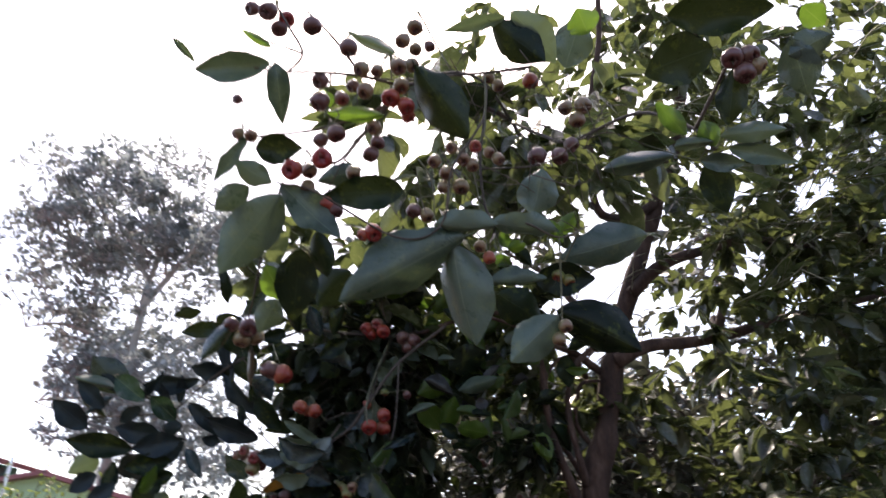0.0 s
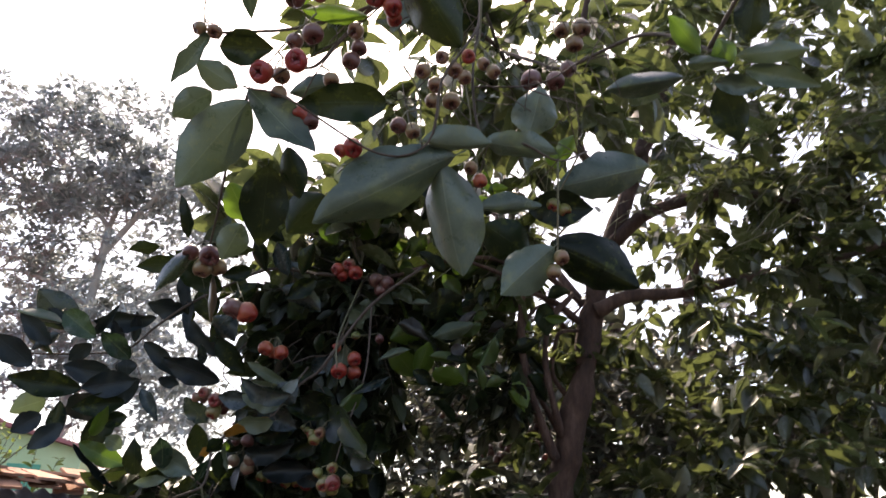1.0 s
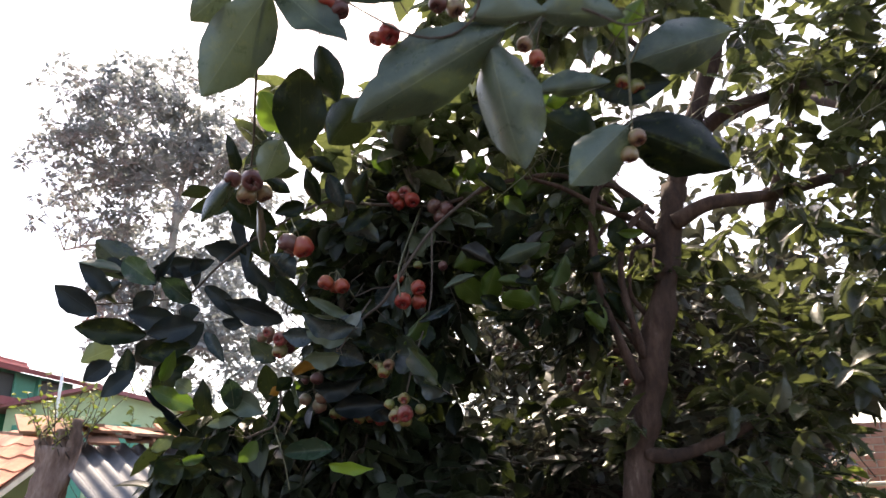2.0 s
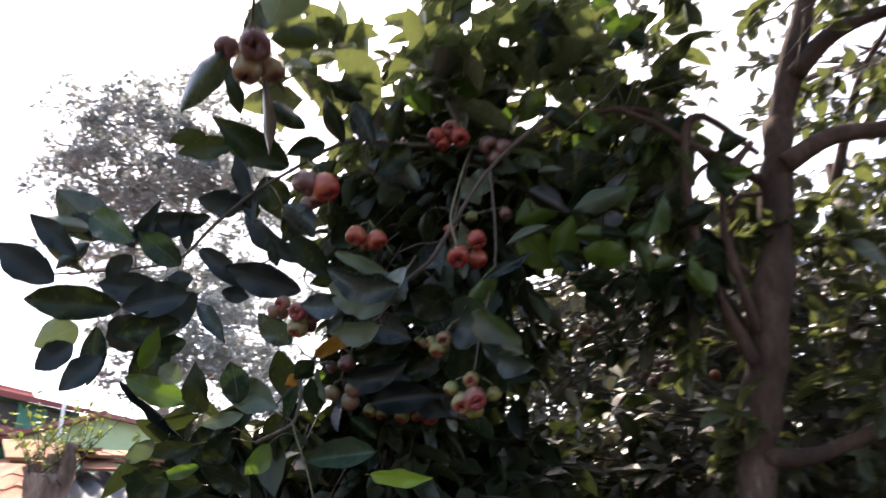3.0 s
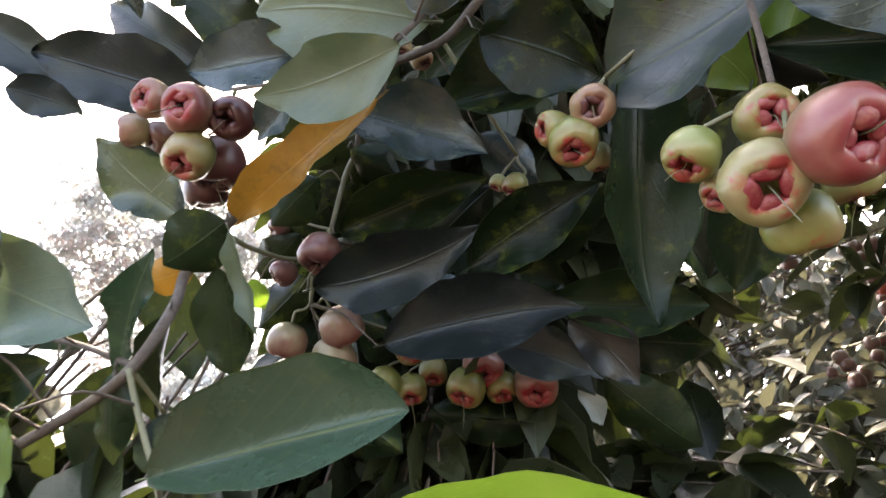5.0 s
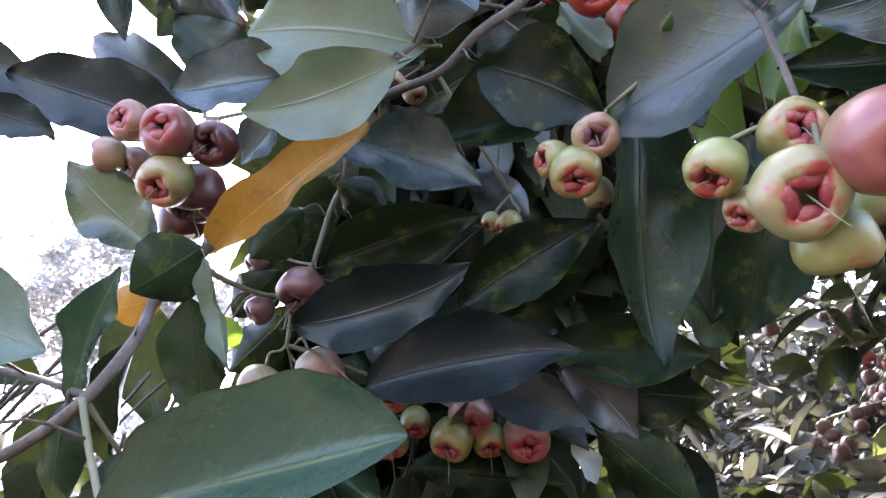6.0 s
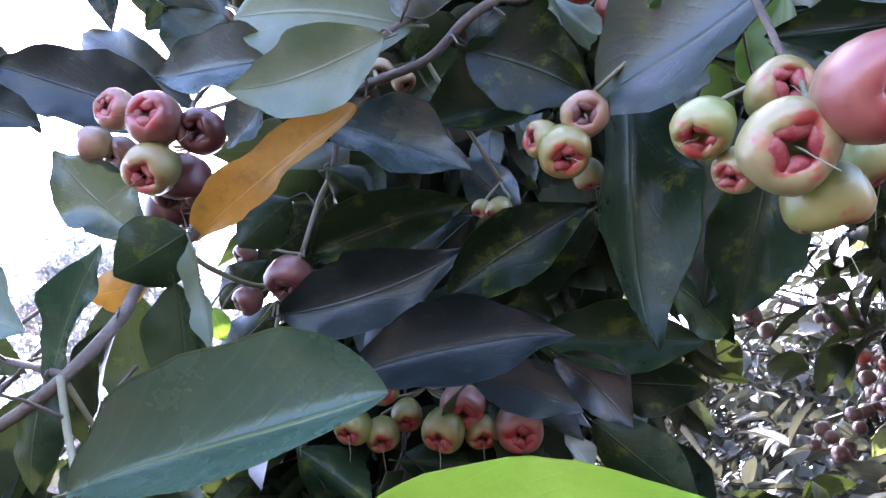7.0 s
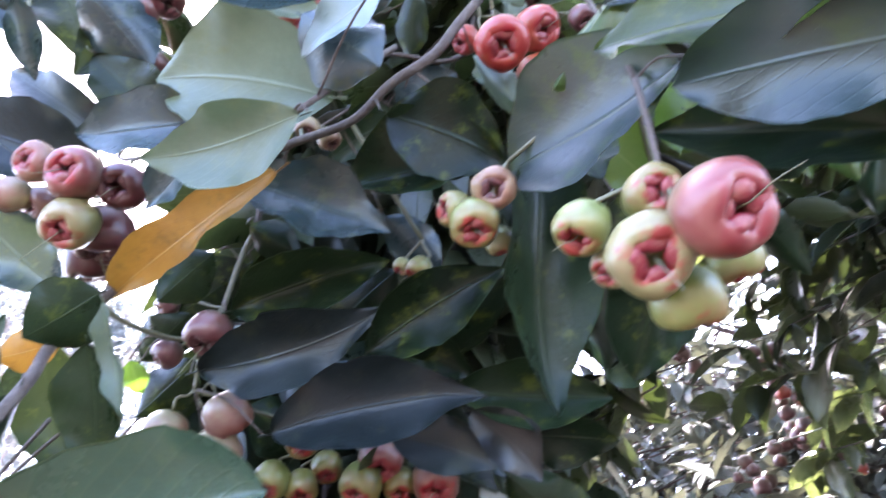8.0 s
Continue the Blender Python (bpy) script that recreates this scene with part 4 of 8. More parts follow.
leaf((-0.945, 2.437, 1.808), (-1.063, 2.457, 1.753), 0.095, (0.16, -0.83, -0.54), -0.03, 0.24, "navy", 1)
leaf((-0.959, 2.433, 1.696), (-0.911, 2.402, 1.774), 0.040, (0.55, -0.69, -0.46), 0.17, 0.21, "bright", 2)
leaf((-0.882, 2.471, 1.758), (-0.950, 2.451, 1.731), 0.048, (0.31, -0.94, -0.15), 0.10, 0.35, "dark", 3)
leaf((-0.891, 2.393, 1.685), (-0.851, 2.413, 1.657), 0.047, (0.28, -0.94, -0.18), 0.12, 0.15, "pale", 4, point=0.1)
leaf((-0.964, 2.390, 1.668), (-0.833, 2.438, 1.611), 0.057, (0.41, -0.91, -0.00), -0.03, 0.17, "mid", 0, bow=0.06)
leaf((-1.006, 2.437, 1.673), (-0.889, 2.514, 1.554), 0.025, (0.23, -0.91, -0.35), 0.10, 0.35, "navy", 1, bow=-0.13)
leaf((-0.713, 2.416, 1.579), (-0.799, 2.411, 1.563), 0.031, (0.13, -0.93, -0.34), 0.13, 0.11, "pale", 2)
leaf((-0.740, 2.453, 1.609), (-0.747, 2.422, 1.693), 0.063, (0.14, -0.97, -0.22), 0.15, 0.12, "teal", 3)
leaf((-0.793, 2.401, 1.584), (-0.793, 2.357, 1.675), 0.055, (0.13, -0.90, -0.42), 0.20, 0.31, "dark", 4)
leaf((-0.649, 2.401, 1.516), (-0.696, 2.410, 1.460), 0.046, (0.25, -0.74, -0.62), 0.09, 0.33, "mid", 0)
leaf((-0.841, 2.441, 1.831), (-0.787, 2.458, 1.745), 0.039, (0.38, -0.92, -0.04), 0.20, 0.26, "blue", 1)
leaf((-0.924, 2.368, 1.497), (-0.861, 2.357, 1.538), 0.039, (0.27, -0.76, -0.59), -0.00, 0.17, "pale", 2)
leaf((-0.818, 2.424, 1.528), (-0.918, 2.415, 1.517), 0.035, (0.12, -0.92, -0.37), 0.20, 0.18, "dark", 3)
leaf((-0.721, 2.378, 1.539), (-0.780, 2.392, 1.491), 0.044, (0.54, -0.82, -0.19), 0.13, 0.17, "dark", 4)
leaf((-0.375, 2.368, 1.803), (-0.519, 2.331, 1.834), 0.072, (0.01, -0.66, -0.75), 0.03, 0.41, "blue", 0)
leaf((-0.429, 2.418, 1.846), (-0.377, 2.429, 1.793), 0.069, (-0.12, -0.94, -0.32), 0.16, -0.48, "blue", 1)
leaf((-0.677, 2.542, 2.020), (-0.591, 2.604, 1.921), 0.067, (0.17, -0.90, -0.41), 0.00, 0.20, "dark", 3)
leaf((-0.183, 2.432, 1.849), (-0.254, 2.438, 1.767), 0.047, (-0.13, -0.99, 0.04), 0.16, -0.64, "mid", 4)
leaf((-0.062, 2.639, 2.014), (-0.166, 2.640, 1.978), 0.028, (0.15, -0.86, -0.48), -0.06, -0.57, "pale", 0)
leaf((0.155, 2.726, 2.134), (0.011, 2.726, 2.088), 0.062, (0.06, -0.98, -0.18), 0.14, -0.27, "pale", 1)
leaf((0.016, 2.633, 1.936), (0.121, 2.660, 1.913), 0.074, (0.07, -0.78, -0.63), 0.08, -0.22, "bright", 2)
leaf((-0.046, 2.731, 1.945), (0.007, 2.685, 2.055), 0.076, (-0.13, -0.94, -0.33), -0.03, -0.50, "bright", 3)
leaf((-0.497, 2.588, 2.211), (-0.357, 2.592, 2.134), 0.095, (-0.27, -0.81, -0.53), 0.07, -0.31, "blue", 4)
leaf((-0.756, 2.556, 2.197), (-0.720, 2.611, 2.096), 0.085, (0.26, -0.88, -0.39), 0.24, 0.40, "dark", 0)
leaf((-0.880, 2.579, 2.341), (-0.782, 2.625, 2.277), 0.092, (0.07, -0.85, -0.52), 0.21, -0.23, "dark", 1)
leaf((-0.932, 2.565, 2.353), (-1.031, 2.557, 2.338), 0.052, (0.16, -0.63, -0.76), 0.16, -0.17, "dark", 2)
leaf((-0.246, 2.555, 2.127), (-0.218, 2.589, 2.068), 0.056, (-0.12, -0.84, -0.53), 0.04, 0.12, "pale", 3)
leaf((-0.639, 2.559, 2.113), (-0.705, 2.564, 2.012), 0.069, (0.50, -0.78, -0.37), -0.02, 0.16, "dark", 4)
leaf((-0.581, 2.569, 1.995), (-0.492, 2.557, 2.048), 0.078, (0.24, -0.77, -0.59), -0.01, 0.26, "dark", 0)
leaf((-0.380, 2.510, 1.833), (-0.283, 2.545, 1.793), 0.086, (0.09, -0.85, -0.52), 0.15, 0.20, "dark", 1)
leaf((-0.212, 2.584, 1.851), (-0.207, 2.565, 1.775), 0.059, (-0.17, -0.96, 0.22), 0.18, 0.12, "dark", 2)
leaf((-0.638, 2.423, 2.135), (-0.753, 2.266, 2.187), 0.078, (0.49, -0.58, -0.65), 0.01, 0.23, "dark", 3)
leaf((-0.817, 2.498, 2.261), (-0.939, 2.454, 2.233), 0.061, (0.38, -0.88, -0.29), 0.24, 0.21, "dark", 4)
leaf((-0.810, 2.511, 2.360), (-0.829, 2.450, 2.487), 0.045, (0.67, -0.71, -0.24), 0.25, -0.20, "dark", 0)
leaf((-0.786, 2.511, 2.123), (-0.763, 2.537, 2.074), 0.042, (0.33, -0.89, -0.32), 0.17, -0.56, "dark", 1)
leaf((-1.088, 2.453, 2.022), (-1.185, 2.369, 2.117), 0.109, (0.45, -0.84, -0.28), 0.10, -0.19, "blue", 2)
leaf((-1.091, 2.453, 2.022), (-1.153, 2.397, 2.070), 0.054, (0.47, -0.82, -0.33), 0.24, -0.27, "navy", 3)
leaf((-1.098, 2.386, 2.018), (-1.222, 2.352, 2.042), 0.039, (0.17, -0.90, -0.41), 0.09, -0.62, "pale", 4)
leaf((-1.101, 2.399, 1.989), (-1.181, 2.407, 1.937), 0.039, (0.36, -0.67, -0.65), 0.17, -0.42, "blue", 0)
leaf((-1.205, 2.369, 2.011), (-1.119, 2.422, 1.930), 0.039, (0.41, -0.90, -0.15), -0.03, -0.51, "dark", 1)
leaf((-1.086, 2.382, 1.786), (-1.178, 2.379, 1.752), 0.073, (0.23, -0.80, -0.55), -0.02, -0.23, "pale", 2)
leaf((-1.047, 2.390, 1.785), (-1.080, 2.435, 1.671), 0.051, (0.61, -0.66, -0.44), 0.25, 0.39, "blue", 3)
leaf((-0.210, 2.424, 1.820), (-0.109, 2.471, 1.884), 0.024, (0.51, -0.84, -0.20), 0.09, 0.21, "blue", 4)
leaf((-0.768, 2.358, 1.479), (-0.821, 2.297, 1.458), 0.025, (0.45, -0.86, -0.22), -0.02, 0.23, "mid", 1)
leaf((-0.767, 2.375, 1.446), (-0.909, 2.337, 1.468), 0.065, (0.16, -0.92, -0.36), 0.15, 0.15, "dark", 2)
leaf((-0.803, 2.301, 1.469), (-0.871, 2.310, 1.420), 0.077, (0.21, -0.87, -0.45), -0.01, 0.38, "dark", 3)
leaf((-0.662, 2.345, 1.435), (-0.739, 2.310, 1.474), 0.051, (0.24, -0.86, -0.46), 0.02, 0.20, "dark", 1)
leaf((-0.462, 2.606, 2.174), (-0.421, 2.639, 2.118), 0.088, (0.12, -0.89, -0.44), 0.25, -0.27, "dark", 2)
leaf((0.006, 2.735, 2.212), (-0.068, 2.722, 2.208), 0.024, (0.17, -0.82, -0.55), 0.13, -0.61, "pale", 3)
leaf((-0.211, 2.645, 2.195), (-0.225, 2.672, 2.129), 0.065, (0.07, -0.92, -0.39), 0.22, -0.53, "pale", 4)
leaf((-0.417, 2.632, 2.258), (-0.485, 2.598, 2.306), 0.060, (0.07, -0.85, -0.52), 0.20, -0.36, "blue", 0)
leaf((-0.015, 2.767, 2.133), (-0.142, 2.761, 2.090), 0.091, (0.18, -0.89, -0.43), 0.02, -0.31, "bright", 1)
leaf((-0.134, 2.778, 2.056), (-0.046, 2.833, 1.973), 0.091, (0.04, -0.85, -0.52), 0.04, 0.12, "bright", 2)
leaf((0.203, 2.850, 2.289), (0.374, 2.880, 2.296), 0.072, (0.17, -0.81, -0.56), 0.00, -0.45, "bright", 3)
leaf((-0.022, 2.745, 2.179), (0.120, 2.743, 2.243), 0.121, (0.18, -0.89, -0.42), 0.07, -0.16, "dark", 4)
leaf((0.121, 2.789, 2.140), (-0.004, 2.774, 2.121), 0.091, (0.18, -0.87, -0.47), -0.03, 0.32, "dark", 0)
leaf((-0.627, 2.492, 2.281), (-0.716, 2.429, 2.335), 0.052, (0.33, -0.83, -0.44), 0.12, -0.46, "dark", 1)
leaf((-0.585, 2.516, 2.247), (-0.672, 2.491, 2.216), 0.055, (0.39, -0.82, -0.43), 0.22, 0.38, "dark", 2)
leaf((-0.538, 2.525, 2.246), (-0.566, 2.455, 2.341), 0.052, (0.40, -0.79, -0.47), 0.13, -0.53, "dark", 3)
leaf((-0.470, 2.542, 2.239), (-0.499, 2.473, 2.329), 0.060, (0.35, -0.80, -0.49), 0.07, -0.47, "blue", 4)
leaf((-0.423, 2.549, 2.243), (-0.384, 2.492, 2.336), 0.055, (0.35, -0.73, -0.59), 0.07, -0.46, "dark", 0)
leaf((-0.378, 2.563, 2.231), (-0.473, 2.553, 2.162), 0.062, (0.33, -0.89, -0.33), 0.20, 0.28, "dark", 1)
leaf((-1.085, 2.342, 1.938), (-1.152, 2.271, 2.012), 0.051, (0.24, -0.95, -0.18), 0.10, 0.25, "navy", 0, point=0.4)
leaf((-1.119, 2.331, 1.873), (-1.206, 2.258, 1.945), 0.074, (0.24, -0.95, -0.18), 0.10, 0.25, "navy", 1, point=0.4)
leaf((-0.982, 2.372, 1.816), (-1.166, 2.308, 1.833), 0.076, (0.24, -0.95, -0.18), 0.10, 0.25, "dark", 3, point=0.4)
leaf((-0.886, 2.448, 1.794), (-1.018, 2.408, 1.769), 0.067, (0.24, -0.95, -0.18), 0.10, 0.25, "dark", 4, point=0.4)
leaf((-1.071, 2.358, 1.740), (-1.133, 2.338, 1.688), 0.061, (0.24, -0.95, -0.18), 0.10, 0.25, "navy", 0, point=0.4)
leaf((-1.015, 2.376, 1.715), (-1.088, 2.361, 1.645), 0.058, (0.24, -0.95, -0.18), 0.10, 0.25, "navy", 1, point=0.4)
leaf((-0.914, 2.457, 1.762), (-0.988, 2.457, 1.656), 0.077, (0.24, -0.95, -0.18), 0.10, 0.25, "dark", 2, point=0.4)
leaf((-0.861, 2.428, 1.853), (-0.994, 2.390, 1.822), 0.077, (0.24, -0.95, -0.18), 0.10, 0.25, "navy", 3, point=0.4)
leaf((-1.090, 2.373, 2.048), (-0.978, 2.387, 1.968), 0.074, (0.24, -0.95, -0.18), 0.10, 0.25, "teal", 4, point=0.4)
leaf((-0.883, 2.420, 1.919), (-0.952, 2.353, 1.982), 0.063, (0.24, -0.95, -0.18), 0.10, 0.25, "teal", 0, point=0.4)
leaf((-0.567, 2.539, 2.204), (-0.635, 2.530, 2.146), 0.055, (0.39, -0.86, -0.32), 0.04, -0.51, "dark", 2)
leaf((-0.353, 2.741, 2.441), (-0.407, 2.674, 2.517), 0.067, (0.25, -0.81, -0.53), 0.09, -0.49, "mid", 3)
leaf((-0.481, 2.493, 2.342), (-0.551, 2.444, 2.373), 0.052, (0.32, -0.78, -0.54), 0.20, -0.57, "dark", 4)
leaf((-0.265, 2.730, 2.502), (-0.324, 2.680, 2.539), 0.070, (0.26, -0.75, -0.60), 0.24, -0.51, "dark", 0)
leaf((-0.204, 2.771, 2.437), (-0.123, 2.744, 2.484), 0.070, (0.17, -0.69, -0.70), 0.20, -0.41, "dark", 1)
leaf((-0.084, 2.802, 2.421), (-0.022, 2.759, 2.494), 0.078, (0.17, -0.78, -0.60), 0.14, -0.44, "mid", 2)

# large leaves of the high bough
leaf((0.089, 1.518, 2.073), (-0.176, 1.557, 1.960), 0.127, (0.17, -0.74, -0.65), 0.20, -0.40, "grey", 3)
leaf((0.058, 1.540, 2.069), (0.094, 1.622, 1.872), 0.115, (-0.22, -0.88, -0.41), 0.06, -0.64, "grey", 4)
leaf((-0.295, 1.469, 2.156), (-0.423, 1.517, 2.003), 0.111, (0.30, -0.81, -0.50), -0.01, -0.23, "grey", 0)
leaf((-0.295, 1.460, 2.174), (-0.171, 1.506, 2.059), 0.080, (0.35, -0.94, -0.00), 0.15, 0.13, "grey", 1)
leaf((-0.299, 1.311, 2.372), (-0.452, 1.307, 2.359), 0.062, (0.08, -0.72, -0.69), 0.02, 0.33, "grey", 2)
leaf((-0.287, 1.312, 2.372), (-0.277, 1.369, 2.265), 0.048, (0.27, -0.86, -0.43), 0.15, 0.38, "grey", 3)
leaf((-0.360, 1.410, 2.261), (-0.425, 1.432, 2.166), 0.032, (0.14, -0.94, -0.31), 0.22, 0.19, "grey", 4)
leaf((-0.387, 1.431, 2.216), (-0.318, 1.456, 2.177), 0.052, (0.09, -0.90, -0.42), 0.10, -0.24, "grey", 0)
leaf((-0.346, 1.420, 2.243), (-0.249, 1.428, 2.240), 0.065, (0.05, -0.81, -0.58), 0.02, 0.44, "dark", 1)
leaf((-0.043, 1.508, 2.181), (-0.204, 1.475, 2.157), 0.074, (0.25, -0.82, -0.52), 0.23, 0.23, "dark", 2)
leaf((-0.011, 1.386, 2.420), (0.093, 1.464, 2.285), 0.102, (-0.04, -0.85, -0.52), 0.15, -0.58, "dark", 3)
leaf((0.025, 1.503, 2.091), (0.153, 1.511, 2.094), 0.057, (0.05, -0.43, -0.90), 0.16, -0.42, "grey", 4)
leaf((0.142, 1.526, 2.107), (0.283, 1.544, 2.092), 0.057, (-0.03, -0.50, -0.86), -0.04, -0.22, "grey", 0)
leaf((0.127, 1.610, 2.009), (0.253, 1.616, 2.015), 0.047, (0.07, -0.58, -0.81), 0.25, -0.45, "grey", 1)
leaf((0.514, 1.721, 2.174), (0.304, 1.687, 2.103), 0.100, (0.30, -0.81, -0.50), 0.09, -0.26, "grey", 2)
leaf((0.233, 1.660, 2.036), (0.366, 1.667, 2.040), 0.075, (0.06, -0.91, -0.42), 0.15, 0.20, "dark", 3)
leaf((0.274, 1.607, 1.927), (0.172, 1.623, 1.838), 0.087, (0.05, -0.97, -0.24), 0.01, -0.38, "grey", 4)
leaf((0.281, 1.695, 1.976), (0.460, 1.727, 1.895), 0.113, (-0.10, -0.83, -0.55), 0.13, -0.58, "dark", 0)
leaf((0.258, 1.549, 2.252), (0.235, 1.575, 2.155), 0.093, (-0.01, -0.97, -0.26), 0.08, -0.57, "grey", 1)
leaf((0.605, 1.523, 2.242), (0.648, 1.578, 2.143), 0.070, (-0.29, -0.78, -0.56), -0.08, -0.21, "dark", 2)
leaf((0.562, 1.495, 2.290), (0.498, 1.457, 2.354), 0.043, (-0.21, -0.74, -0.64), 0.03, -0.34, "mid", 3)
leaf((0.621, 1.510, 2.269), (0.599, 1.484, 2.317), 0.048, (-0.30, -0.77, -0.57), 0.21, -0.59, "mid", 4)
leaf((0.634, 1.500, 2.290), (0.753, 1.460, 2.275), 0.044, (-0.33, -0.76, -0.56), 0.12, -0.22, "grey", 0)
leaf((0.651, 1.514, 2.267), (0.774, 1.493, 2.214), 0.043, (-0.35, -0.77, -0.53), 0.25, 0.28, "grey", 1)
leaf((0.622, 1.505, 2.280), (0.523, 1.478, 2.253), 0.029, (0.35, -0.79, -0.51), 0.09, -0.45, "pale", 2)
leaf((0.591, 1.522, 2.242), (0.675, 1.506, 2.220), 0.041, (-0.29, -0.79, -0.54), 0.08, 0.30, "grey", 3)
leaf((0.551, 1.555, 2.282), (0.388, 1.558, 2.253), 0.050, (0.08, -0.85, -0.52), 0.24, -0.47, "grey", 4)
leaf((0.203, 1.457, 2.639), (0.306, 1.520, 2.533), 0.093, (-0.16, -0.77, -0.61), 0.03, -0.15, "pale", 0)
leaf((0.156, 1.466, 2.615), (0.278, 1.502, 2.519), 0.093, (-0.22, -0.78, -0.58), 0.05, -0.38, "dark", 1)
leaf((0.189, 1.462, 2.627), (0.042, 1.468, 2.597), 0.037, (0.12, -0.71, -0.70), 0.10, 0.35, "pale", 2)
leaf((0.381, 1.494, 2.593), (0.356, 1.465, 2.646), 0.080, (-0.22, -0.80, -0.55), 0.07, -0.64, "bright", 3)
leaf((0.621, 1.413, 2.456), (0.469, 1.428, 2.407), 0.109, (0.11, -0.81, -0.57), 0.07, 0.20, "dark", 4)
leaf((0.540, 1.413, 2.553), (0.756, 1.381, 2.537), 0.098, (-0.16, -0.70, -0.70), 0.11, 0.30, "dark", 0)
leaf((0.657, 1.412, 2.398), (0.642, 1.465, 2.293), 0.065, (-0.31, -0.86, -0.40), 0.20, -0.32, "dark", 1)
leaf((0.338, 1.605, 2.591), (0.383, 1.549, 2.705), 0.099, (-0.02, -0.90, -0.44), 0.18, -0.16, "grey", 2)
leaf((-0.059, 1.409, 2.477), (-0.170, 1.379, 2.521), 0.032, (-0.04, -0.77, -0.63), 0.01, -0.61, "pale", 3)
leaf((-0.201, 1.420, 2.328), (-0.080, 1.431, 2.323), 0.036, (0.05, -0.78, -0.62), 0.14, -0.40, "bright", 4)
leaf((-0.194, 1.415, 2.339), (-0.209, 1.397, 2.371), 0.031, (0.13, -0.89, -0.43), 0.19, -0.50, "bright", 0)
leaf((-0.308, 1.326, 2.429), (-0.372, 1.303, 2.465), 0.019, (0.00, -0.84, -0.54), 0.11, -0.42, "bright", 1)
leaf((-0.459, 1.314, 2.387), (-0.504, 1.287, 2.434), 0.016, (0.13, -0.90, -0.41), 0.03, 0.45, "pale", 2)
leaf((0.291, 1.618, 2.125), (0.330, 1.598, 2.170), 0.037, (-0.03, -0.92, -0.39), 0.10, -0.57, "bright", 3)
leaf((0.267, 1.602, 2.153), (0.297, 1.627, 2.108), 0.031, (-0.07, -0.85, -0.53), 0.13, -0.34, "bright", 4)
leaf((0.053, 1.631, 2.502), (0.167, 1.619, 2.540), 0.085, (0.12, -0.78, -0.61), 0.03, -0.15, "dark", 0)
leaf((0.152, 1.761, 2.048), (0.257, 1.799, 1.990), 0.093, (0.07, -0.89, -0.45), 0.01, -0.24, "dark", 1)
leaf((-0.244, 1.578, 2.127), (-0.221, 1.626, 2.039), 0.056, (0.23, -0.88, -0.42), 0.10, -0.47, "dark", 2)
leaf((-0.282, 1.593, 2.094), (-0.299, 1.666, 1.950), 0.094, (0.27, -0.84, -0.46), 0.05, 0.24, "dark", 3)
leaf((-0.358, 1.605, 2.060), (-0.322, 1.642, 1.994), 0.062, (0.28, -0.89, -0.35), 0.16, -0.41, "bright", 4)
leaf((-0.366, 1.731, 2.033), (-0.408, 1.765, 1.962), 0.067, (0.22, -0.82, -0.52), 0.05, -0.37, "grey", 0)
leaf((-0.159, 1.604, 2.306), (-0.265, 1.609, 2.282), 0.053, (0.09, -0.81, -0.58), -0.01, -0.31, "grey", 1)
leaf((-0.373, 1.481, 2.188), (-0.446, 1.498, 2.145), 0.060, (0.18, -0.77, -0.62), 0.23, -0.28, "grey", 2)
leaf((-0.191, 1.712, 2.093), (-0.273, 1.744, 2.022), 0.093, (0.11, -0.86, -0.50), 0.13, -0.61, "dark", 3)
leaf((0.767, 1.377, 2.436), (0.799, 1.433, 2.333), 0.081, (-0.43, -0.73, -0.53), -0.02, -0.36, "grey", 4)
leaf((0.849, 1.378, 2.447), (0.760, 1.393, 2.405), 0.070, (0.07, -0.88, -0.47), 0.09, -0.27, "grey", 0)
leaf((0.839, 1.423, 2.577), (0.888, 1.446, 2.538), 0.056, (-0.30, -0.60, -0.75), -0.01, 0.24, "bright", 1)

# bunches of fruit on the low bough
bunch = cluster((-0.238, 2.386, 1.622), "bunch of pale green and pink rose apples")
fruit(bunch, (-0.263, 2.374, 1.564), 0.039, (-0.13, -0.71, -0.70), "blush", 0)
fruit(bunch, (-0.236, 2.353, 1.567), 0.042, (0.27, -0.75, -0.61), "rosy", 1)
fruit(bunch, (-0.284, 2.389, 1.595), 0.028, (-0.56, -0.16, -0.81), "green", 2)
fruit(bunch, (-0.245, 2.390, 1.609), 0.031, (0.01, -0.89, -0.46), "green", 3)
fruit(bunch, (-0.244, 2.400, 1.554), 0.035, (0.07, 0.55, -0.83), "green", 4)
fruit(bunch, (-0.270, 2.405, 1.581), 0.022, (-0.72, -0.16, -0.67), "blush", 5)
fruit(bunch, (-0.206, 2.416, 1.583), 0.029, (0.17, 0.41, -0.90), "green", 6)
bunch = cluster((-0.292, 2.507, 1.755), "small bunch of reddish green rose apples")
fruit(bunch, (-0.308, 2.495, 1.720), 0.033, (-0.12, -0.77, -0.62), "olive", 0)
fruit(bunch, (-0.325, 2.508, 1.703), 0.037, (-0.09, -0.36, -0.93), "green", 1)
fruit(bunch, (-0.337, 2.510, 1.718), 0.028, (-0.89, -0.42, -0.16), "green", 2)
fruit(bunch, (-0.305, 2.550, 1.714), 0.024, (0.07, 0.41, -0.91), "blush", 3)
bunch = cluster((-0.366, 2.616, 1.777), "pair of tiny yellow-green rose apples")
fruit(bunch, (-0.387, 2.620, 1.754), 0.017, (-0.55, 0.07, -0.83), "blush", 0)
fruit(bunch, (-0.372, 2.614, 1.744), 0.023, (-0.63, -0.09, -0.77), "green", 1)
bunch = cluster((-0.642, 2.580, 1.848), "crowded bunch of pink and dusky rose apples")
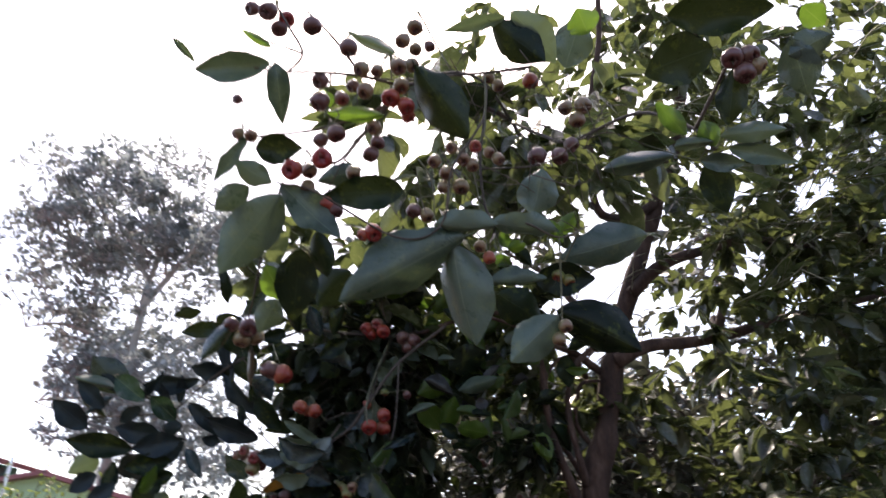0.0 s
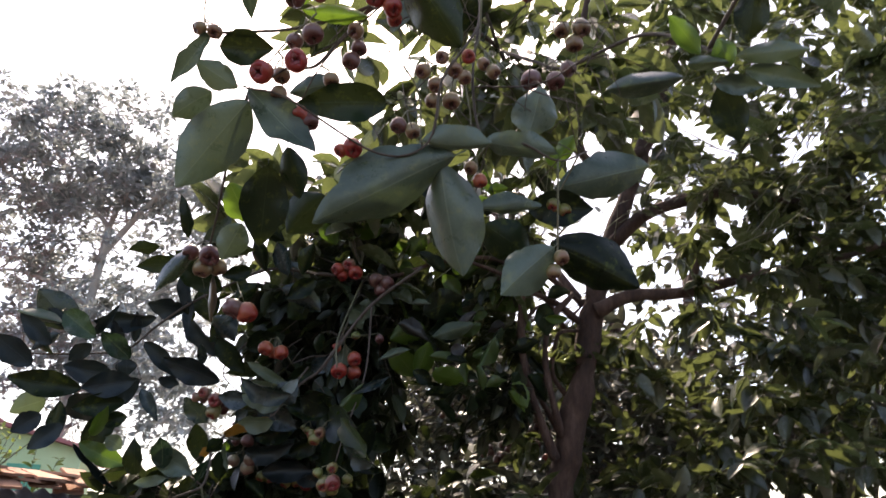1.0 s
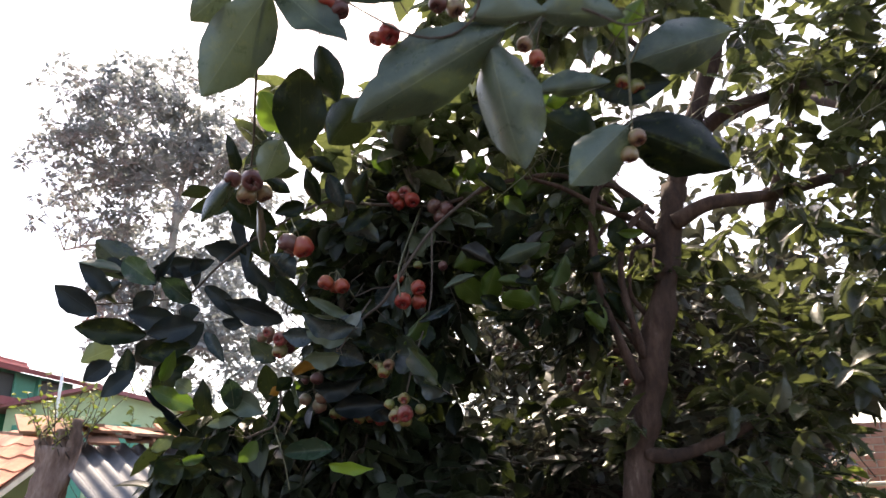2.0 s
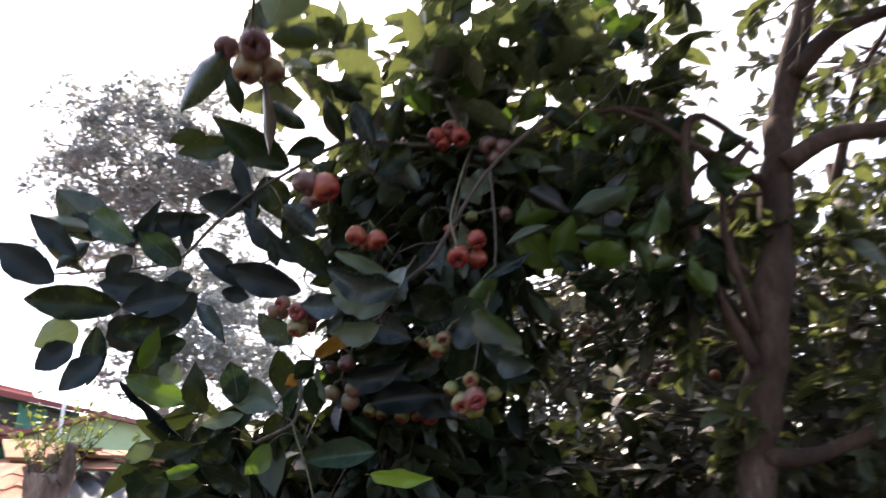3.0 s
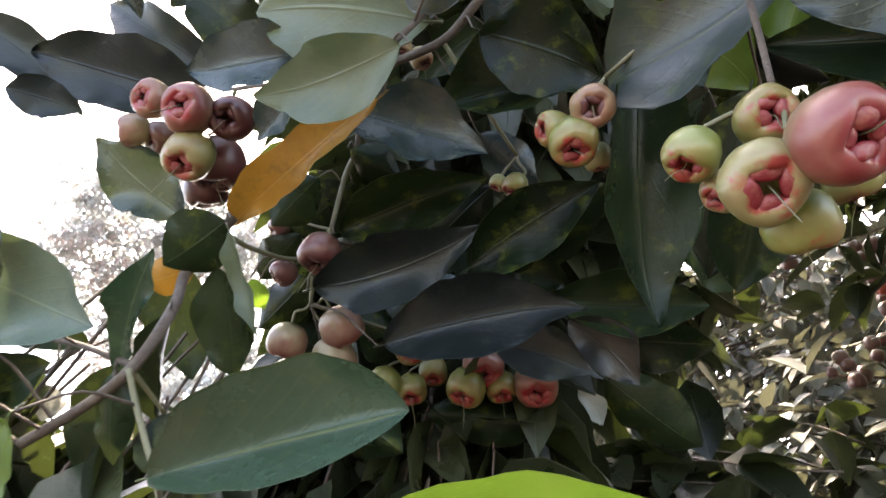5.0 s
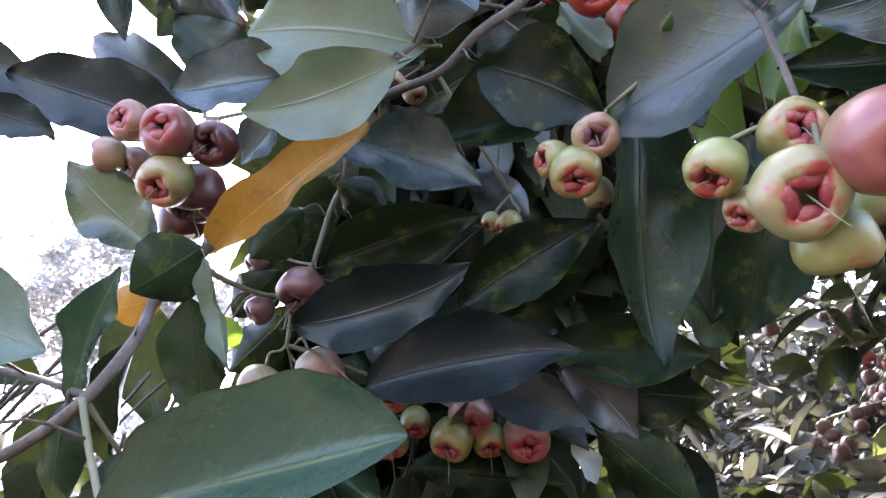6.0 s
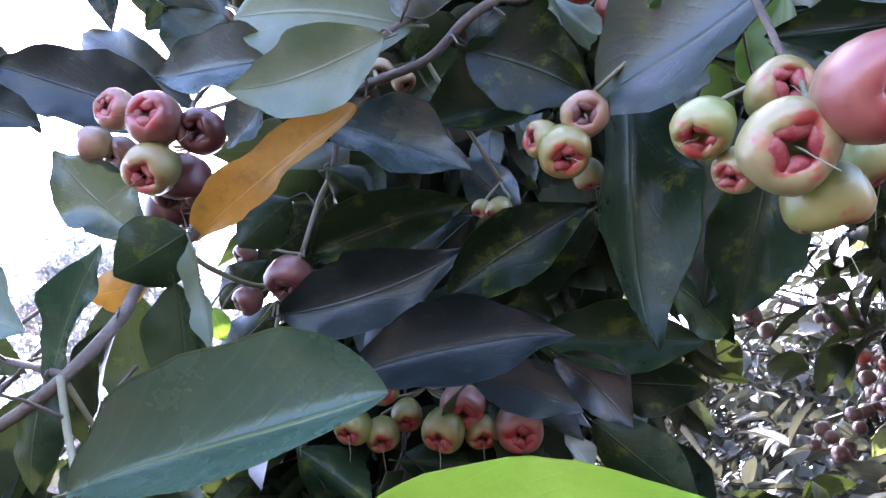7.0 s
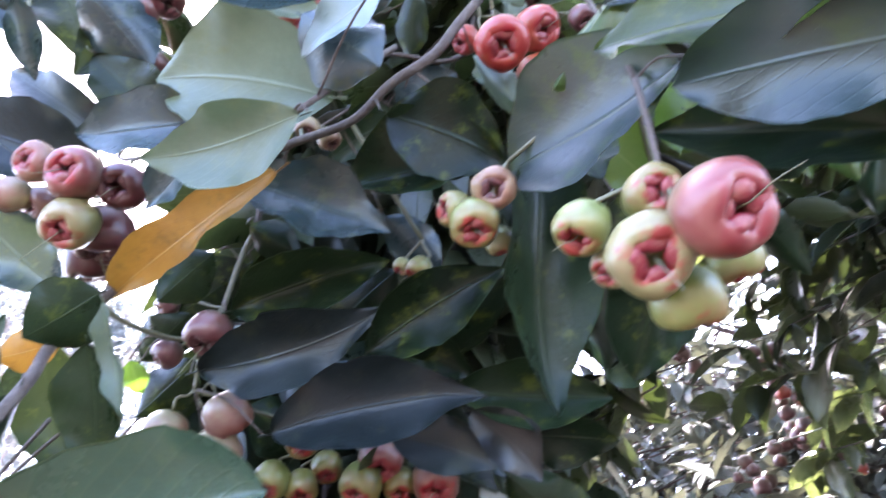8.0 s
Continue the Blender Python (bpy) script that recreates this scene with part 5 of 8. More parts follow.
fruit(bunch, (-0.679, 2.518, 1.840), 0.036, (-0.31, -0.84, -0.44), "pink", 0)
fruit(bunch, (-0.640, 2.516, 1.817), 0.045, (-0.09, -0.91, -0.40), "pink", 1)
fruit(bunch, (-0.609, 2.535, 1.815), 0.041, (-0.03, -0.73, -0.68), "wine", 2)
fruit(bunch, (-0.711, 2.543, 1.831), 0.032, (-0.91, -0.39, -0.13), "pink", 3)
fruit(bunch, (-0.694, 2.556, 1.830), 0.031, (-0.52, -0.48, -0.71), "dusky", 4)
fruit(bunch, (-0.649, 2.538, 1.786), 0.045, (-0.19, -0.41, -0.89), "blush", 5)
fruit(bunch, (-0.648, 2.585, 1.809), 0.055, (-0.13, 0.23, -0.96), "wine", 6)
fruit(bunch, (-0.674, 2.613, 1.805), 0.044, (-0.14, 0.38, -0.91), "wine", 7)
bunch = cluster((-0.548, 2.623, 1.738), "small bunch of dark red rose apples")
fruit(bunch, (-0.556, 2.619, 1.711), 0.041, (-0.21, -0.23, -0.95), "dusky", 0)
fruit(bunch, (-0.602, 2.643, 1.712), 0.026, (-0.75, -0.24, -0.62), "dusky", 1)
fruit(bunch, (-0.609, 2.644, 1.764), 0.022, (-0.71, -0.34, -0.62), "dusky", 2)
bunch = cluster((-0.587, 2.673, 1.689), "bunch of rosy pear-shaped rose apples")
fruit(bunch, (-0.614, 2.684, 1.659), 0.039, (-0.44, 0.45, -0.77), "pink", 0)
fruit(bunch, (-0.572, 2.698, 1.639), 0.044, (0.12, 0.51, -0.85), "pink", 1)
fruit(bunch, (-0.558, 2.680, 1.663), 0.043, (0.34, 0.56, -0.76), "pink", 2)
bunch = cluster((-0.465, 2.757, 1.658), "wide bunch of green and red rose apples")
fruit(bunch, (-0.498, 2.708, 1.642), 0.032, (0.05, -0.56, -0.83), "green", 0)
fruit(bunch, (-0.530, 2.726, 1.617), 0.033, (-0.29, -0.37, -0.88), "green", 1)
fruit(bunch, (-0.507, 2.742, 1.612), 0.032, (0.02, -0.35, -0.93), "green", 2)
fruit(bunch, (-0.485, 2.752, 1.631), 0.030, (0.04, -0.39, -0.92), "green", 3)
fruit(bunch, (-0.431, 2.723, 1.619), 0.042, (0.03, -0.48, -0.88), "pink", 4)
fruit(bunch, (-0.449, 2.724, 1.601), 0.038, (-0.38, -0.37, -0.85), "green", 5)
fruit(bunch, (-0.417, 2.737, 1.600), 0.031, (0.02, -0.35, -0.93), "green", 6)
fruit(bunch, (-0.384, 2.732, 1.597), 0.043, (0.04, -0.57, -0.82), "pink", 7)
bunch = cluster((-0.263, 2.546, 2.007), "three ripe orange-red rose apples on a long stalk")
fruit(bunch, (-0.269, 2.516, 1.912), 0.050, (-0.05, -0.55, -0.84), "red", 0)
fruit(bunch, (-0.228, 2.538, 1.956), 0.045, (0.40, -0.47, -0.79), "red", 1)
fruit(bunch, (-0.231, 2.568, 1.920), 0.046, (0.40, 0.01, -0.91), "red", 2)
bunch = cluster((-0.272, 2.571, 2.035), "dark red rose apples behind a leaf")
fruit(bunch, (-0.292, 2.573, 2.001), 0.031, (-0.79, -0.15, -0.59), "red", 0)
fruit(bunch, (-0.158, 2.592, 2.038), 0.029, (0.30, -0.28, -0.91), "dusky", 1)
bunch = cluster((-0.639, 2.604, 2.100), "dark rose apple on a short stalk")
fruit(bunch, (-0.649, 2.612, 2.089), 0.028, (-0.37, 0.35, -0.86), "dusky", 0)
bunch = cluster((-0.465, 2.557, 1.892), "little cluster of unripe olive rose apples")
fruit(bunch, (-0.476, 2.550, 1.868), 0.015, (-0.77, -0.32, -0.56), "green", 0)
fruit(bunch, (-0.457, 2.555, 1.877), 0.024, (-0.09, -0.34, -0.94), "olive", 1)
fruit(bunch, (-0.439, 2.562, 1.868), 0.022, (0.37, 0.08, -0.92), "olive", 2)
bunch = cluster((-0.241, 2.705, 2.297), "dense bunch of crimson rose apples")
fruit(bunch, (-0.320, 2.632, 2.301), 0.045, (-0.62, -0.47, -0.63), "red", 0)
fruit(bunch, (-0.282, 2.632, 2.317), 0.045, (-0.08, -0.87, -0.49), "pink", 1)
fruit(bunch, (-0.258, 2.628, 2.287), 0.049, (0.19, -0.48, -0.86), "red", 2)
fruit(bunch, (-0.304, 2.644, 2.281), 0.037, (-0.21, -0.32, -0.92), "red", 3)
fruit(bunch, (-0.189, 2.669, 2.275), 0.052, (0.58, -0.28, -0.77), "dusky", 4)
fruit(bunch, (-0.153, 2.679, 2.268), 0.050, (0.75, -0.10, -0.66), "dusky", 5)
fruit(bunch, (-0.174, 2.686, 2.243), 0.045, (0.19, 0.10, -0.98), "dusky", 6)
bunch = cluster((-0.466, 2.489, 2.011), "pair of bright red rose apples among dark leaves")
fruit(bunch, (-0.493, 2.470, 1.969), 0.046, (-0.31, -0.26, -0.92), "red", 0)
fruit(bunch, (-0.448, 2.483, 1.959), 0.044, (0.34, -0.13, -0.93), "red", 1)
fruit(bunch, (-0.473, 2.499, 1.961), 0.036, (-0.02, -0.05, -1.00), "red", 2)
bunch = cluster((-0.625, 2.554, 2.146), "dusky red rose apples high among leaves")
fruit(bunch, (-0.616, 2.548, 2.113), 0.042, (0.34, -0.03, -0.94), "dusky", 0)
fruit(bunch, (-0.640, 2.549, 2.101), 0.037, (-0.23, -0.09, -0.97), "dusky", 1)
bunch = cluster((-0.249, 2.651, 2.092), "tiny yellow rose apple")
fruit(bunch, (-0.244, 2.642, 2.063), 0.030, (-0.05, 0.09, -1.00), "green", 0)

# bunches of fruit on the high bough
branch([(-0.292, 1.458, 2.177), (-0.356, 1.576, 2.115), (-0.425, 1.739, 2.053), (-0.461, 1.818, 2.027)], 0.0030, 0.0022)
leaf((-0.512, 1.860, 2.032), (-0.589, 1.868, 1.931), 0.043, (0.40, -0.84, -0.38), 0.08, -0.59, "blue", 2)
leaf((-0.495, 1.859, 2.040), (-0.442, 1.884, 2.132), 0.040, (0.78, -0.55, -0.30), 0.08, 0.13, "blue", 3)
leaf((-0.454, 1.868, 2.031), (-0.382, 1.897, 2.038), 0.039, (0.31, -0.59, -0.74), 0.02, -0.43, "dark", 4)
leaf((-0.470, 1.888, 1.977), (-0.480, 1.946, 1.883), 0.020, (0.18, -0.83, -0.53), 0.17, -0.30, "brown", 0)
bunch = cluster((-0.502, 1.874, 2.054), "brownish bunch of rose apples against the sky")
fruit(bunch, (-0.519, 1.862, 2.024), 0.037, (-0.35, -0.35, -0.87), "dusky", 0)
fruit(bunch, (-0.471, 1.852, 2.011), 0.047, (0.30, -0.68, -0.67), "dusky", 1)
fruit(bunch, (-0.493, 1.879, 1.992), 0.045, (-0.04, -0.09, -1.00), "olive", 2)
fruit(bunch, (-0.466, 1.900, 2.003), 0.041, (0.37, 0.18, -0.91), "olive", 3)
bunch = cluster((-0.553, 2.361, 2.099), "dim red rose apples in the shade")
fruit(bunch, (-0.579, 2.376, 2.066), 0.062, (-0.34, -0.06, -0.94), "dusky", 0)
fruit(bunch, (-0.540, 2.385, 2.055), 0.062, (0.36, -0.01, -0.93), "red", 1)
bunch = cluster((-0.317, 1.337, 2.581), "bunch of purple-red rose apples against the sky")
fruit(bunch, (-0.371, 1.342, 2.563), 0.034, (-0.58, -0.59, -0.57), "dusky", 0)
fruit(bunch, (-0.330, 1.333, 2.543), 0.041, (-0.17, -0.59, -0.79), "dusky", 1)
fruit(bunch, (-0.297, 1.358, 2.543), 0.036, (0.39, -0.48, -0.79), "red", 2)
fruit(bunch, (-0.313, 1.366, 2.525), 0.037, (0.03, -0.30, -0.95), "dusky", 3)
bunch = cluster((-0.250, 1.353, 2.559), "single purple rose apple")
fruit(bunch, (-0.236, 1.354, 2.516), 0.042, (0.20, 0.17, -0.97), "dusky", 0)
bunch = cluster((-0.158, 1.383, 2.515), "single dusky rose apple")
fruit(bunch, (-0.158, 1.381, 2.474), 0.041, (-0.00, 0.16, -0.99), "dusky", 0)
bunch = cluster((-0.016, 1.442, 2.638), "bunch of brownish rose apples")
fruit(bunch, (-0.024, 1.444, 2.589), 0.038, (0.27, -0.19, -0.94), "olive", 0)
fruit(bunch, (-0.049, 1.442, 2.547), 0.035, (-0.34, -0.22, -0.91), "olive", 1)
fruit(bunch, (-0.023, 1.468, 2.544), 0.030, (0.13, -0.13, -0.98), "olive", 2)
fruit(bunch, (0.008, 1.482, 2.564), 0.027, (0.50, -0.06, -0.87), "dusky", 3)
bunch = cluster((-0.072, 1.409, 2.477), "bunch of olive rose apples along the twig")
fruit(bunch, (-0.126, 1.382, 2.412), 0.035, (-0.51, -0.36, -0.78), "olive", 0)
fruit(bunch, (-0.048, 1.385, 2.417), 0.037, (0.24, -0.35, -0.90), "olive", 1)
fruit(bunch, (-0.022, 1.401, 2.434), 0.032, (0.60, -0.21, -0.77), "olive", 2)
fruit(bunch, (-0.094, 1.394, 2.415), 0.027, (-0.20, -0.31, -0.93), "olive", 3)
fruit(bunch, (-0.044, 1.412, 2.387), 0.035, (0.13, -0.22, -0.97), "olive", 4)
fruit(bunch, (-0.119, 1.404, 2.371), 0.035, (-0.29, -0.24, -0.93), "olive", 5)
fruit(bunch, (-0.149, 1.413, 2.393), 0.028, (-0.52, -0.22, -0.83), "dusky", 6)
bunch = cluster((-0.073, 1.440, 2.416), "bunch of rosy rose apples")
fruit(bunch, (-0.065, 1.415, 2.358), 0.040, (-0.18, -0.38, -0.91), "red", 0)
fruit(bunch, (-0.034, 1.425, 2.342), 0.037, (0.36, -0.26, -0.90), "red", 1)
fruit(bunch, (-0.032, 1.451, 2.336), 0.029, (0.45, -0.01, -0.89), "red", 2)
bunch = cluster((-0.193, 1.393, 2.382), "rose apples flushed pink beside young leaves")
fruit(bunch, (-0.212, 1.380, 2.382), 0.035, (-0.41, -0.51, -0.76), "dusky", 0)
fruit(bunch, (-0.213, 1.400, 2.343), 0.040, (-0.41, -0.16, -0.90), "dusky", 1)
fruit(bunch, (-0.168, 1.400, 2.349), 0.031, (0.36, -0.26, -0.90), "pink", 2)
bunch = cluster((-0.195, 1.427, 2.315), "rosy rose apples under the twig")
fruit(bunch, (-0.177, 1.418, 2.271), 0.039, (0.22, -0.06, -0.97), "dusky", 0)
fruit(bunch, (-0.214, 1.438, 2.271), 0.031, (-0.44, -0.07, -0.90), "dusky", 1)
bunch = cluster((-0.095, 1.488, 2.322), "dusky rose apples below the bough")
fruit(bunch, (-0.099, 1.473, 2.284), 0.031, (0.02, -0.14, -0.99), "dusky", 0)
fruit(bunch, (-0.114, 1.483, 2.263), 0.035, (-0.31, -0.16, -0.94), "dusky", 1)
fruit(bunch, (-0.105, 1.458, 2.313), 0.032, (-0.32, -0.61, -0.72), "olive", 2)
bunch = cluster((-0.234, 1.443, 2.236), "large coral-red rose apples")
fruit(bunch, (-0.265, 1.430, 2.192), 0.043, (-0.26, -0.81, -0.53), "red", 0)
fruit(bunch, (-0.203, 1.424, 2.212), 0.043, (0.17, -0.87, -0.46), "red", 1)
fruit(bunch, (-0.237, 1.458, 2.207), 0.032, (0.02, -0.14, -0.99), "olive", 2)
fruit(bunch, (-0.242, 1.473, 2.177), 0.030, (-0.21, -0.00, -0.98), "olive", 3)
bunch = cluster((-0.155, 1.473, 2.232), "small olive rose apple")
fruit(bunch, (-0.146, 1.466, 2.204), 0.030, (0.22, 0.03, -0.97), "olive", 0)
bunch = cluster((-0.193, 1.501, 2.173), "red rose apples among dark leaves")
fruit(bunch, (-0.203, 1.493, 2.144), 0.036, (-0.31, -0.16, -0.94), "red", 0)
fruit(bunch, (-0.185, 1.500, 2.134), 0.033, (0.34, -0.11, -0.93), "dusky", 1)
bunch = cluster((-0.116, 1.535, 2.120), "two bright red rose apples above a broad leaf")
fruit(bunch, (-0.126, 1.519, 2.083), 0.026, (-0.55, -0.29, -0.78), "red", 0)
fruit(bunch, (-0.105, 1.518, 2.088), 0.037, (0.26, -0.43, -0.87), "red", 1)
bunch = cluster((-0.373, 1.395, 2.287), "small brownish rose apples at the twig end")
fruit(bunch, (-0.381, 1.371, 2.333), 0.022, (-0.47, -0.87, -0.14), "dusky", 0)
fruit(bunch, (-0.378, 1.396, 2.264), 0.025, (-0.66, -0.34, -0.67), "olive", 1)
fruit(bunch, (-0.351, 1.400, 2.260), 0.027, (0.04, -0.45, -0.89), "olive", 2)
bunch = cluster((0.092, 1.490, 2.300), "wide hanging bunch of small brown rose apples")
fruit(bunch, (0.025, 1.483, 2.238), 0.030, (-0.43, -0.37, -0.82), "olive", 0)
fruit(bunch, (0.049, 1.496, 2.216), 0.030, (-0.19, -0.24, -0.95), "olive", 1)
fruit(bunch, (0.086, 1.486, 2.242), 0.030, (0.04, -0.51, -0.86), "olive", 2)
fruit(bunch, (0.104, 1.493, 2.231), 0.028, (0.25, -0.28, -0.93), "olive", 3)
fruit(bunch, (0.079, 1.512, 2.190), 0.035, (0.02, -0.23, -0.97), "olive", 4)
fruit(bunch, (0.042, 1.518, 2.195), 0.028, (-0.31, -0.01, -0.95), "olive", 5)
fruit(bunch, (0.140, 1.491, 2.261), 0.025, (0.52, -0.39, -0.76), "olive", 6)
fruit(bunch, (0.159, 1.498, 2.249), 0.028, (0.60, -0.21, -0.77), "olive", 7)
fruit(bunch, (0.111, 1.483, 2.272), 0.028, (0.16, -0.75, -0.64), "red", 8)
fruit(bunch, (0.061, 1.489, 2.275), 0.027, (-0.29, -0.73, -0.62), "olive", 9)
bunch = cluster((-0.007, 1.517, 2.169), "pair of brownish rose apples")
fruit(bunch, (-0.020, 1.512, 2.134), 0.032, (-0.31, -0.16, -0.94), "dusky", 0)
fruit(bunch, (0.006, 1.518, 2.126), 0.030, (0.34, -0.11, -0.93), "olive", 1)
bunch = cluster((0.159, 1.519, 2.515), "small rose apples on a bare twig")
fruit(bunch, (0.145, 1.510, 2.486), 0.028, (-0.31, -0.16, -0.94), "olive", 0)
fruit(bunch, (0.166, 1.520, 2.470), 0.028, (0.34, -0.11, -0.93), "olive", 1)
bunch = cluster((0.250, 1.599, 2.591), "single red rose apple")
fruit(bunch, (0.249, 1.598, 2.548), 0.041, (-0.00, 0.16, -0.99), "red", 0)
bunch = cluster((0.323, 1.767, 2.495), "purple rose apples in front of the limb")
fruit(bunch, (0.327, 1.772, 2.442), 0.046, (0.24, -0.12, -0.96), "dusky", 0)
fruit(bunch, (0.269, 1.768, 2.441), 0.049, (-0.31, -0.16, -0.94), "dusky", 1)
fruit(bunch, (0.361, 1.777, 2.481), 0.040, (0.63, -0.11, -0.77), "dusky", 2)
bunch = cluster((0.400, 1.791, 2.675), "bunch of brown rose apples by the limb")
fruit(bunch, (0.358, 1.795, 2.619), 0.041, (-0.31, -0.16, -0.94), "olive", 0)
fruit(bunch, (0.405, 1.795, 2.626), 0.048, (0.38, -0.17, -0.91), "olive", 1)
fruit(bunch, (0.389, 1.812, 2.590), 0.045, (0.01, 0.02, -1.00), "olive", 2)
bunch = cluster((0.664, 1.388, 2.445), "tight bunch of brown-red rose apples")
fruit(bunch, (0.646, 1.387, 2.402), 0.044, (-0.31, -0.31, -0.90), "dusky", 0)
fruit(bunch, (0.679, 1.386, 2.407), 0.042, (0.39, -0.48, -0.79), "dusky", 1)
fruit(bunch, (0.696, 1.397, 2.388), 0.037, (0.70, -0.09, -0.71), "olive", 2)
fruit(bunch, (0.670, 1.402, 2.376), 0.044, (0.01, -0.08, -1.00), "dusky", 3)
bunch = cluster((0.298, 1.668, 2.073), "two pale rose apples on a leaf")
fruit(bunch, (0.286, 1.660, 2.044), 0.029, (-0.33, -0.38, -0.86), "green", 0)
fruit(bunch, (0.308, 1.666, 2.035), 0.029, (0.36, -0.26, -0.90), "green", 1)
bunch = cluster((0.129, 1.565, 2.095), "small red rose apples under a broad leaf")
fruit(bunch, (0.117, 1.556, 2.068), 0.027, (-0.31, -0.31, -0.90), "olive", 0)
fruit(bunch, (0.135, 1.568, 2.047), 0.027, (0.22, 0.03, -0.97), "red", 1)
bunch = cluster((0.284, 1.626, 1.935), "two olive rose apples behind a leaf")
fruit(bunch, (0.288, 1.617, 1.910), 0.030, (0.25, -0.28, -0.93), "olive", 0)
fruit(bunch, (0.275, 1.628, 1.886), 0.028, (0.01, 0.02, -1.00), "olive", 1)

# leaves between the low bough and the trunk
leaf((0.077, 2.652, 2.011), (0.122, 2.651, 2.027), 0.043, (-0.03, -1.00, 0.03), 0.25, 0.19, "brown", 1)
leaf((0.364, 2.902, 1.996), (0.440, 3.012, 1.920), 0.068, (0.16, -0.64, -0.75), 0.16, -0.63, "dark", 2)
leaf((-0.035, 2.848, 2.117), (-0.133, 2.806, 2.140), 0.075, (-0.06, -0.37, -0.93), 0.17, -0.48, "dark", 3)
leaf((0.018, 2.776, 2.190), (0.126, 2.817, 2.253), 0.059, (0.45, -0.87, -0.21), 0.02, -0.20, "dark", 4)
leaf((-0.009, 2.907, 1.973), (0.075, 2.943, 1.925), 0.041, (0.05, -0.85, -0.53), 0.03, 0.34, "dark", 0)
leaf((0.416, 2.802, 2.241), (0.429, 2.838, 2.125), 0.077, (-0.08, -0.95, -0.30), -0.03, -0.30, "dark", 1)
leaf((0.128, 2.791, 2.018), (0.129, 2.793, 1.930), 0.042, (-0.58, -0.82, -0.02), 0.09, 0.39, "mid", 2)
leaf((-0.005, 2.880, 2.085), (0.093, 2.931, 2.040), 0.051, (0.23, -0.85, -0.48), 0.24, -0.62, "brown", 3)
leaf((0.418, 2.809, 2.187), (0.506, 2.835, 2.192), 0.037, (0.26, -0.80, -0.54), 0.17, 0.34, "bright", 4)
leaf((0.155, 2.832, 2.046), (0.229, 2.872, 2.093), 0.042, (0.40, -0.91, 0.14), 0.09, -0.27, "mid", 0)
leaf((0.279, 2.686, 1.921), (0.302, 2.666, 1.951), 0.035, (-0.41, -0.87, -0.28), 0.10, -0.58, "dark", 1)
leaf((0.255, 2.709, 2.050), (0.180, 2.690, 2.033), 0.036, (0.32, -0.75, -0.58), 0.16, -0.25, "dark", 2)
leaf((0.270, 2.812, 2.158), (0.210, 2.870, 2.148), 0.044, (-0.44, -0.57, -0.69), 0.07, -0.63, "brown", 3)
leaf((0.028, 2.694, 1.932), (0.055, 2.639, 1.929), 0.048, (-0.88, -0.41, -0.24), 0.04, -0.55, "mid", 4)
leaf((0.277, 2.689, 1.911), (0.328, 2.704, 1.866), 0.044, (-0.58, -0.29, -0.76), -0.03, -0.36, "dark", 0)
leaf((0.007, 2.690, 2.008), (0.095, 2.685, 1.989), 0.044, (-0.15, -0.87, -0.48), 0.03, -0.47, "mid", 1)
leaf((0.199, 2.794, 1.928), (0.270, 2.820, 1.957), 0.048, (0.48, -0.61, -0.63), 0.04, -0.36, "mid", 2)
leaf((0.018, 2.758, 1.871), (0.092, 2.841, 1.813), 0.050, (-0.22, -0.42, -0.88), 0.07, -0.29, "dark", 3)
leaf((-0.008, 2.764, 2.068), (-0.079, 2.758, 2.071), 0.042, (0.01, -0.61, -0.79), 0.14, 0.31, "dark", 4)
leaf((0.440, 2.864, 2.280), (0.528, 2.866, 2.309), 0.064, (0.28, -0.51, -0.81), -0.01, -0.55, "dark", 0)
leaf((0.374, 2.940, 2.078), (0.425, 2.934, 2.006), 0.039, (-0.53, -0.79, -0.31), 0.15, 0.30, "dark", 1)
leaf((0.070, 2.667, 1.919), (0.024, 2.688, 1.966), 0.040, (-0.39, -0.92, 0.03), 0.24, -0.59, "bright", 2)
leaf((0.133, 2.706, 1.991), (0.068, 2.641, 1.979), 0.034, (0.57, -0.44, -0.70), -0.01, -0.56, "dark", 3)
leaf((-0.049, 2.675, 1.955), (0.018, 2.703, 1.910), 0.050, (0.27, -0.94, -0.19), 0.00, 0.24, "dark", 4)
leaf((-0.006, 2.663, 1.874), (0.097, 2.729, 1.901), 0.058, (0.48, -0.43, -0.77), 0.24, -0.19, "dark", 0)
leaf((0.301, 2.815, 1.963), (0.343, 2.820, 1.860), 0.057, (-0.07, -1.00, -0.07), 0.21, -0.20, "bright", 1)
leaf((0.401, 2.856, 2.109), (0.291, 2.841, 2.071), 0.057, (0.32, -0.71, -0.63), 0.20, -0.23, "dark", 2)
leaf((0.180, 2.683, 1.894), (0.192, 2.774, 1.840), 0.047, (-0.29, -0.46, -0.84), 0.21, 0.25, "dark", 3)
leaf((0.163, 2.837, 2.167), (0.083, 2.767, 2.184), 0.051, (-0.04, -0.20, -0.98), 0.15, -0.20, "dark", 4)
leaf((0.306, 2.979, 1.959), (0.431, 3.028, 2.027), 0.059, (0.30, -0.95, 0.12), -0.03, -0.65, "mid", 0)
leaf((0.101, 2.752, 2.107), (0.186, 2.741, 2.136), 0.052, (-0.03, -0.96, -0.27), 0.14, -0.16, "mid", 1)
leaf((0.170, 2.773, 2.001), (0.185, 2.795, 1.913), 0.040, (-0.44, -0.85, -0.29), 0.06, -0.40, "mid", 2)
leaf((0.023, 2.826, 2.160), (0.115, 2.889, 2.192), 0.050, (0.57, -0.51, -0.65), -0.03, -0.55, "bright", 3)
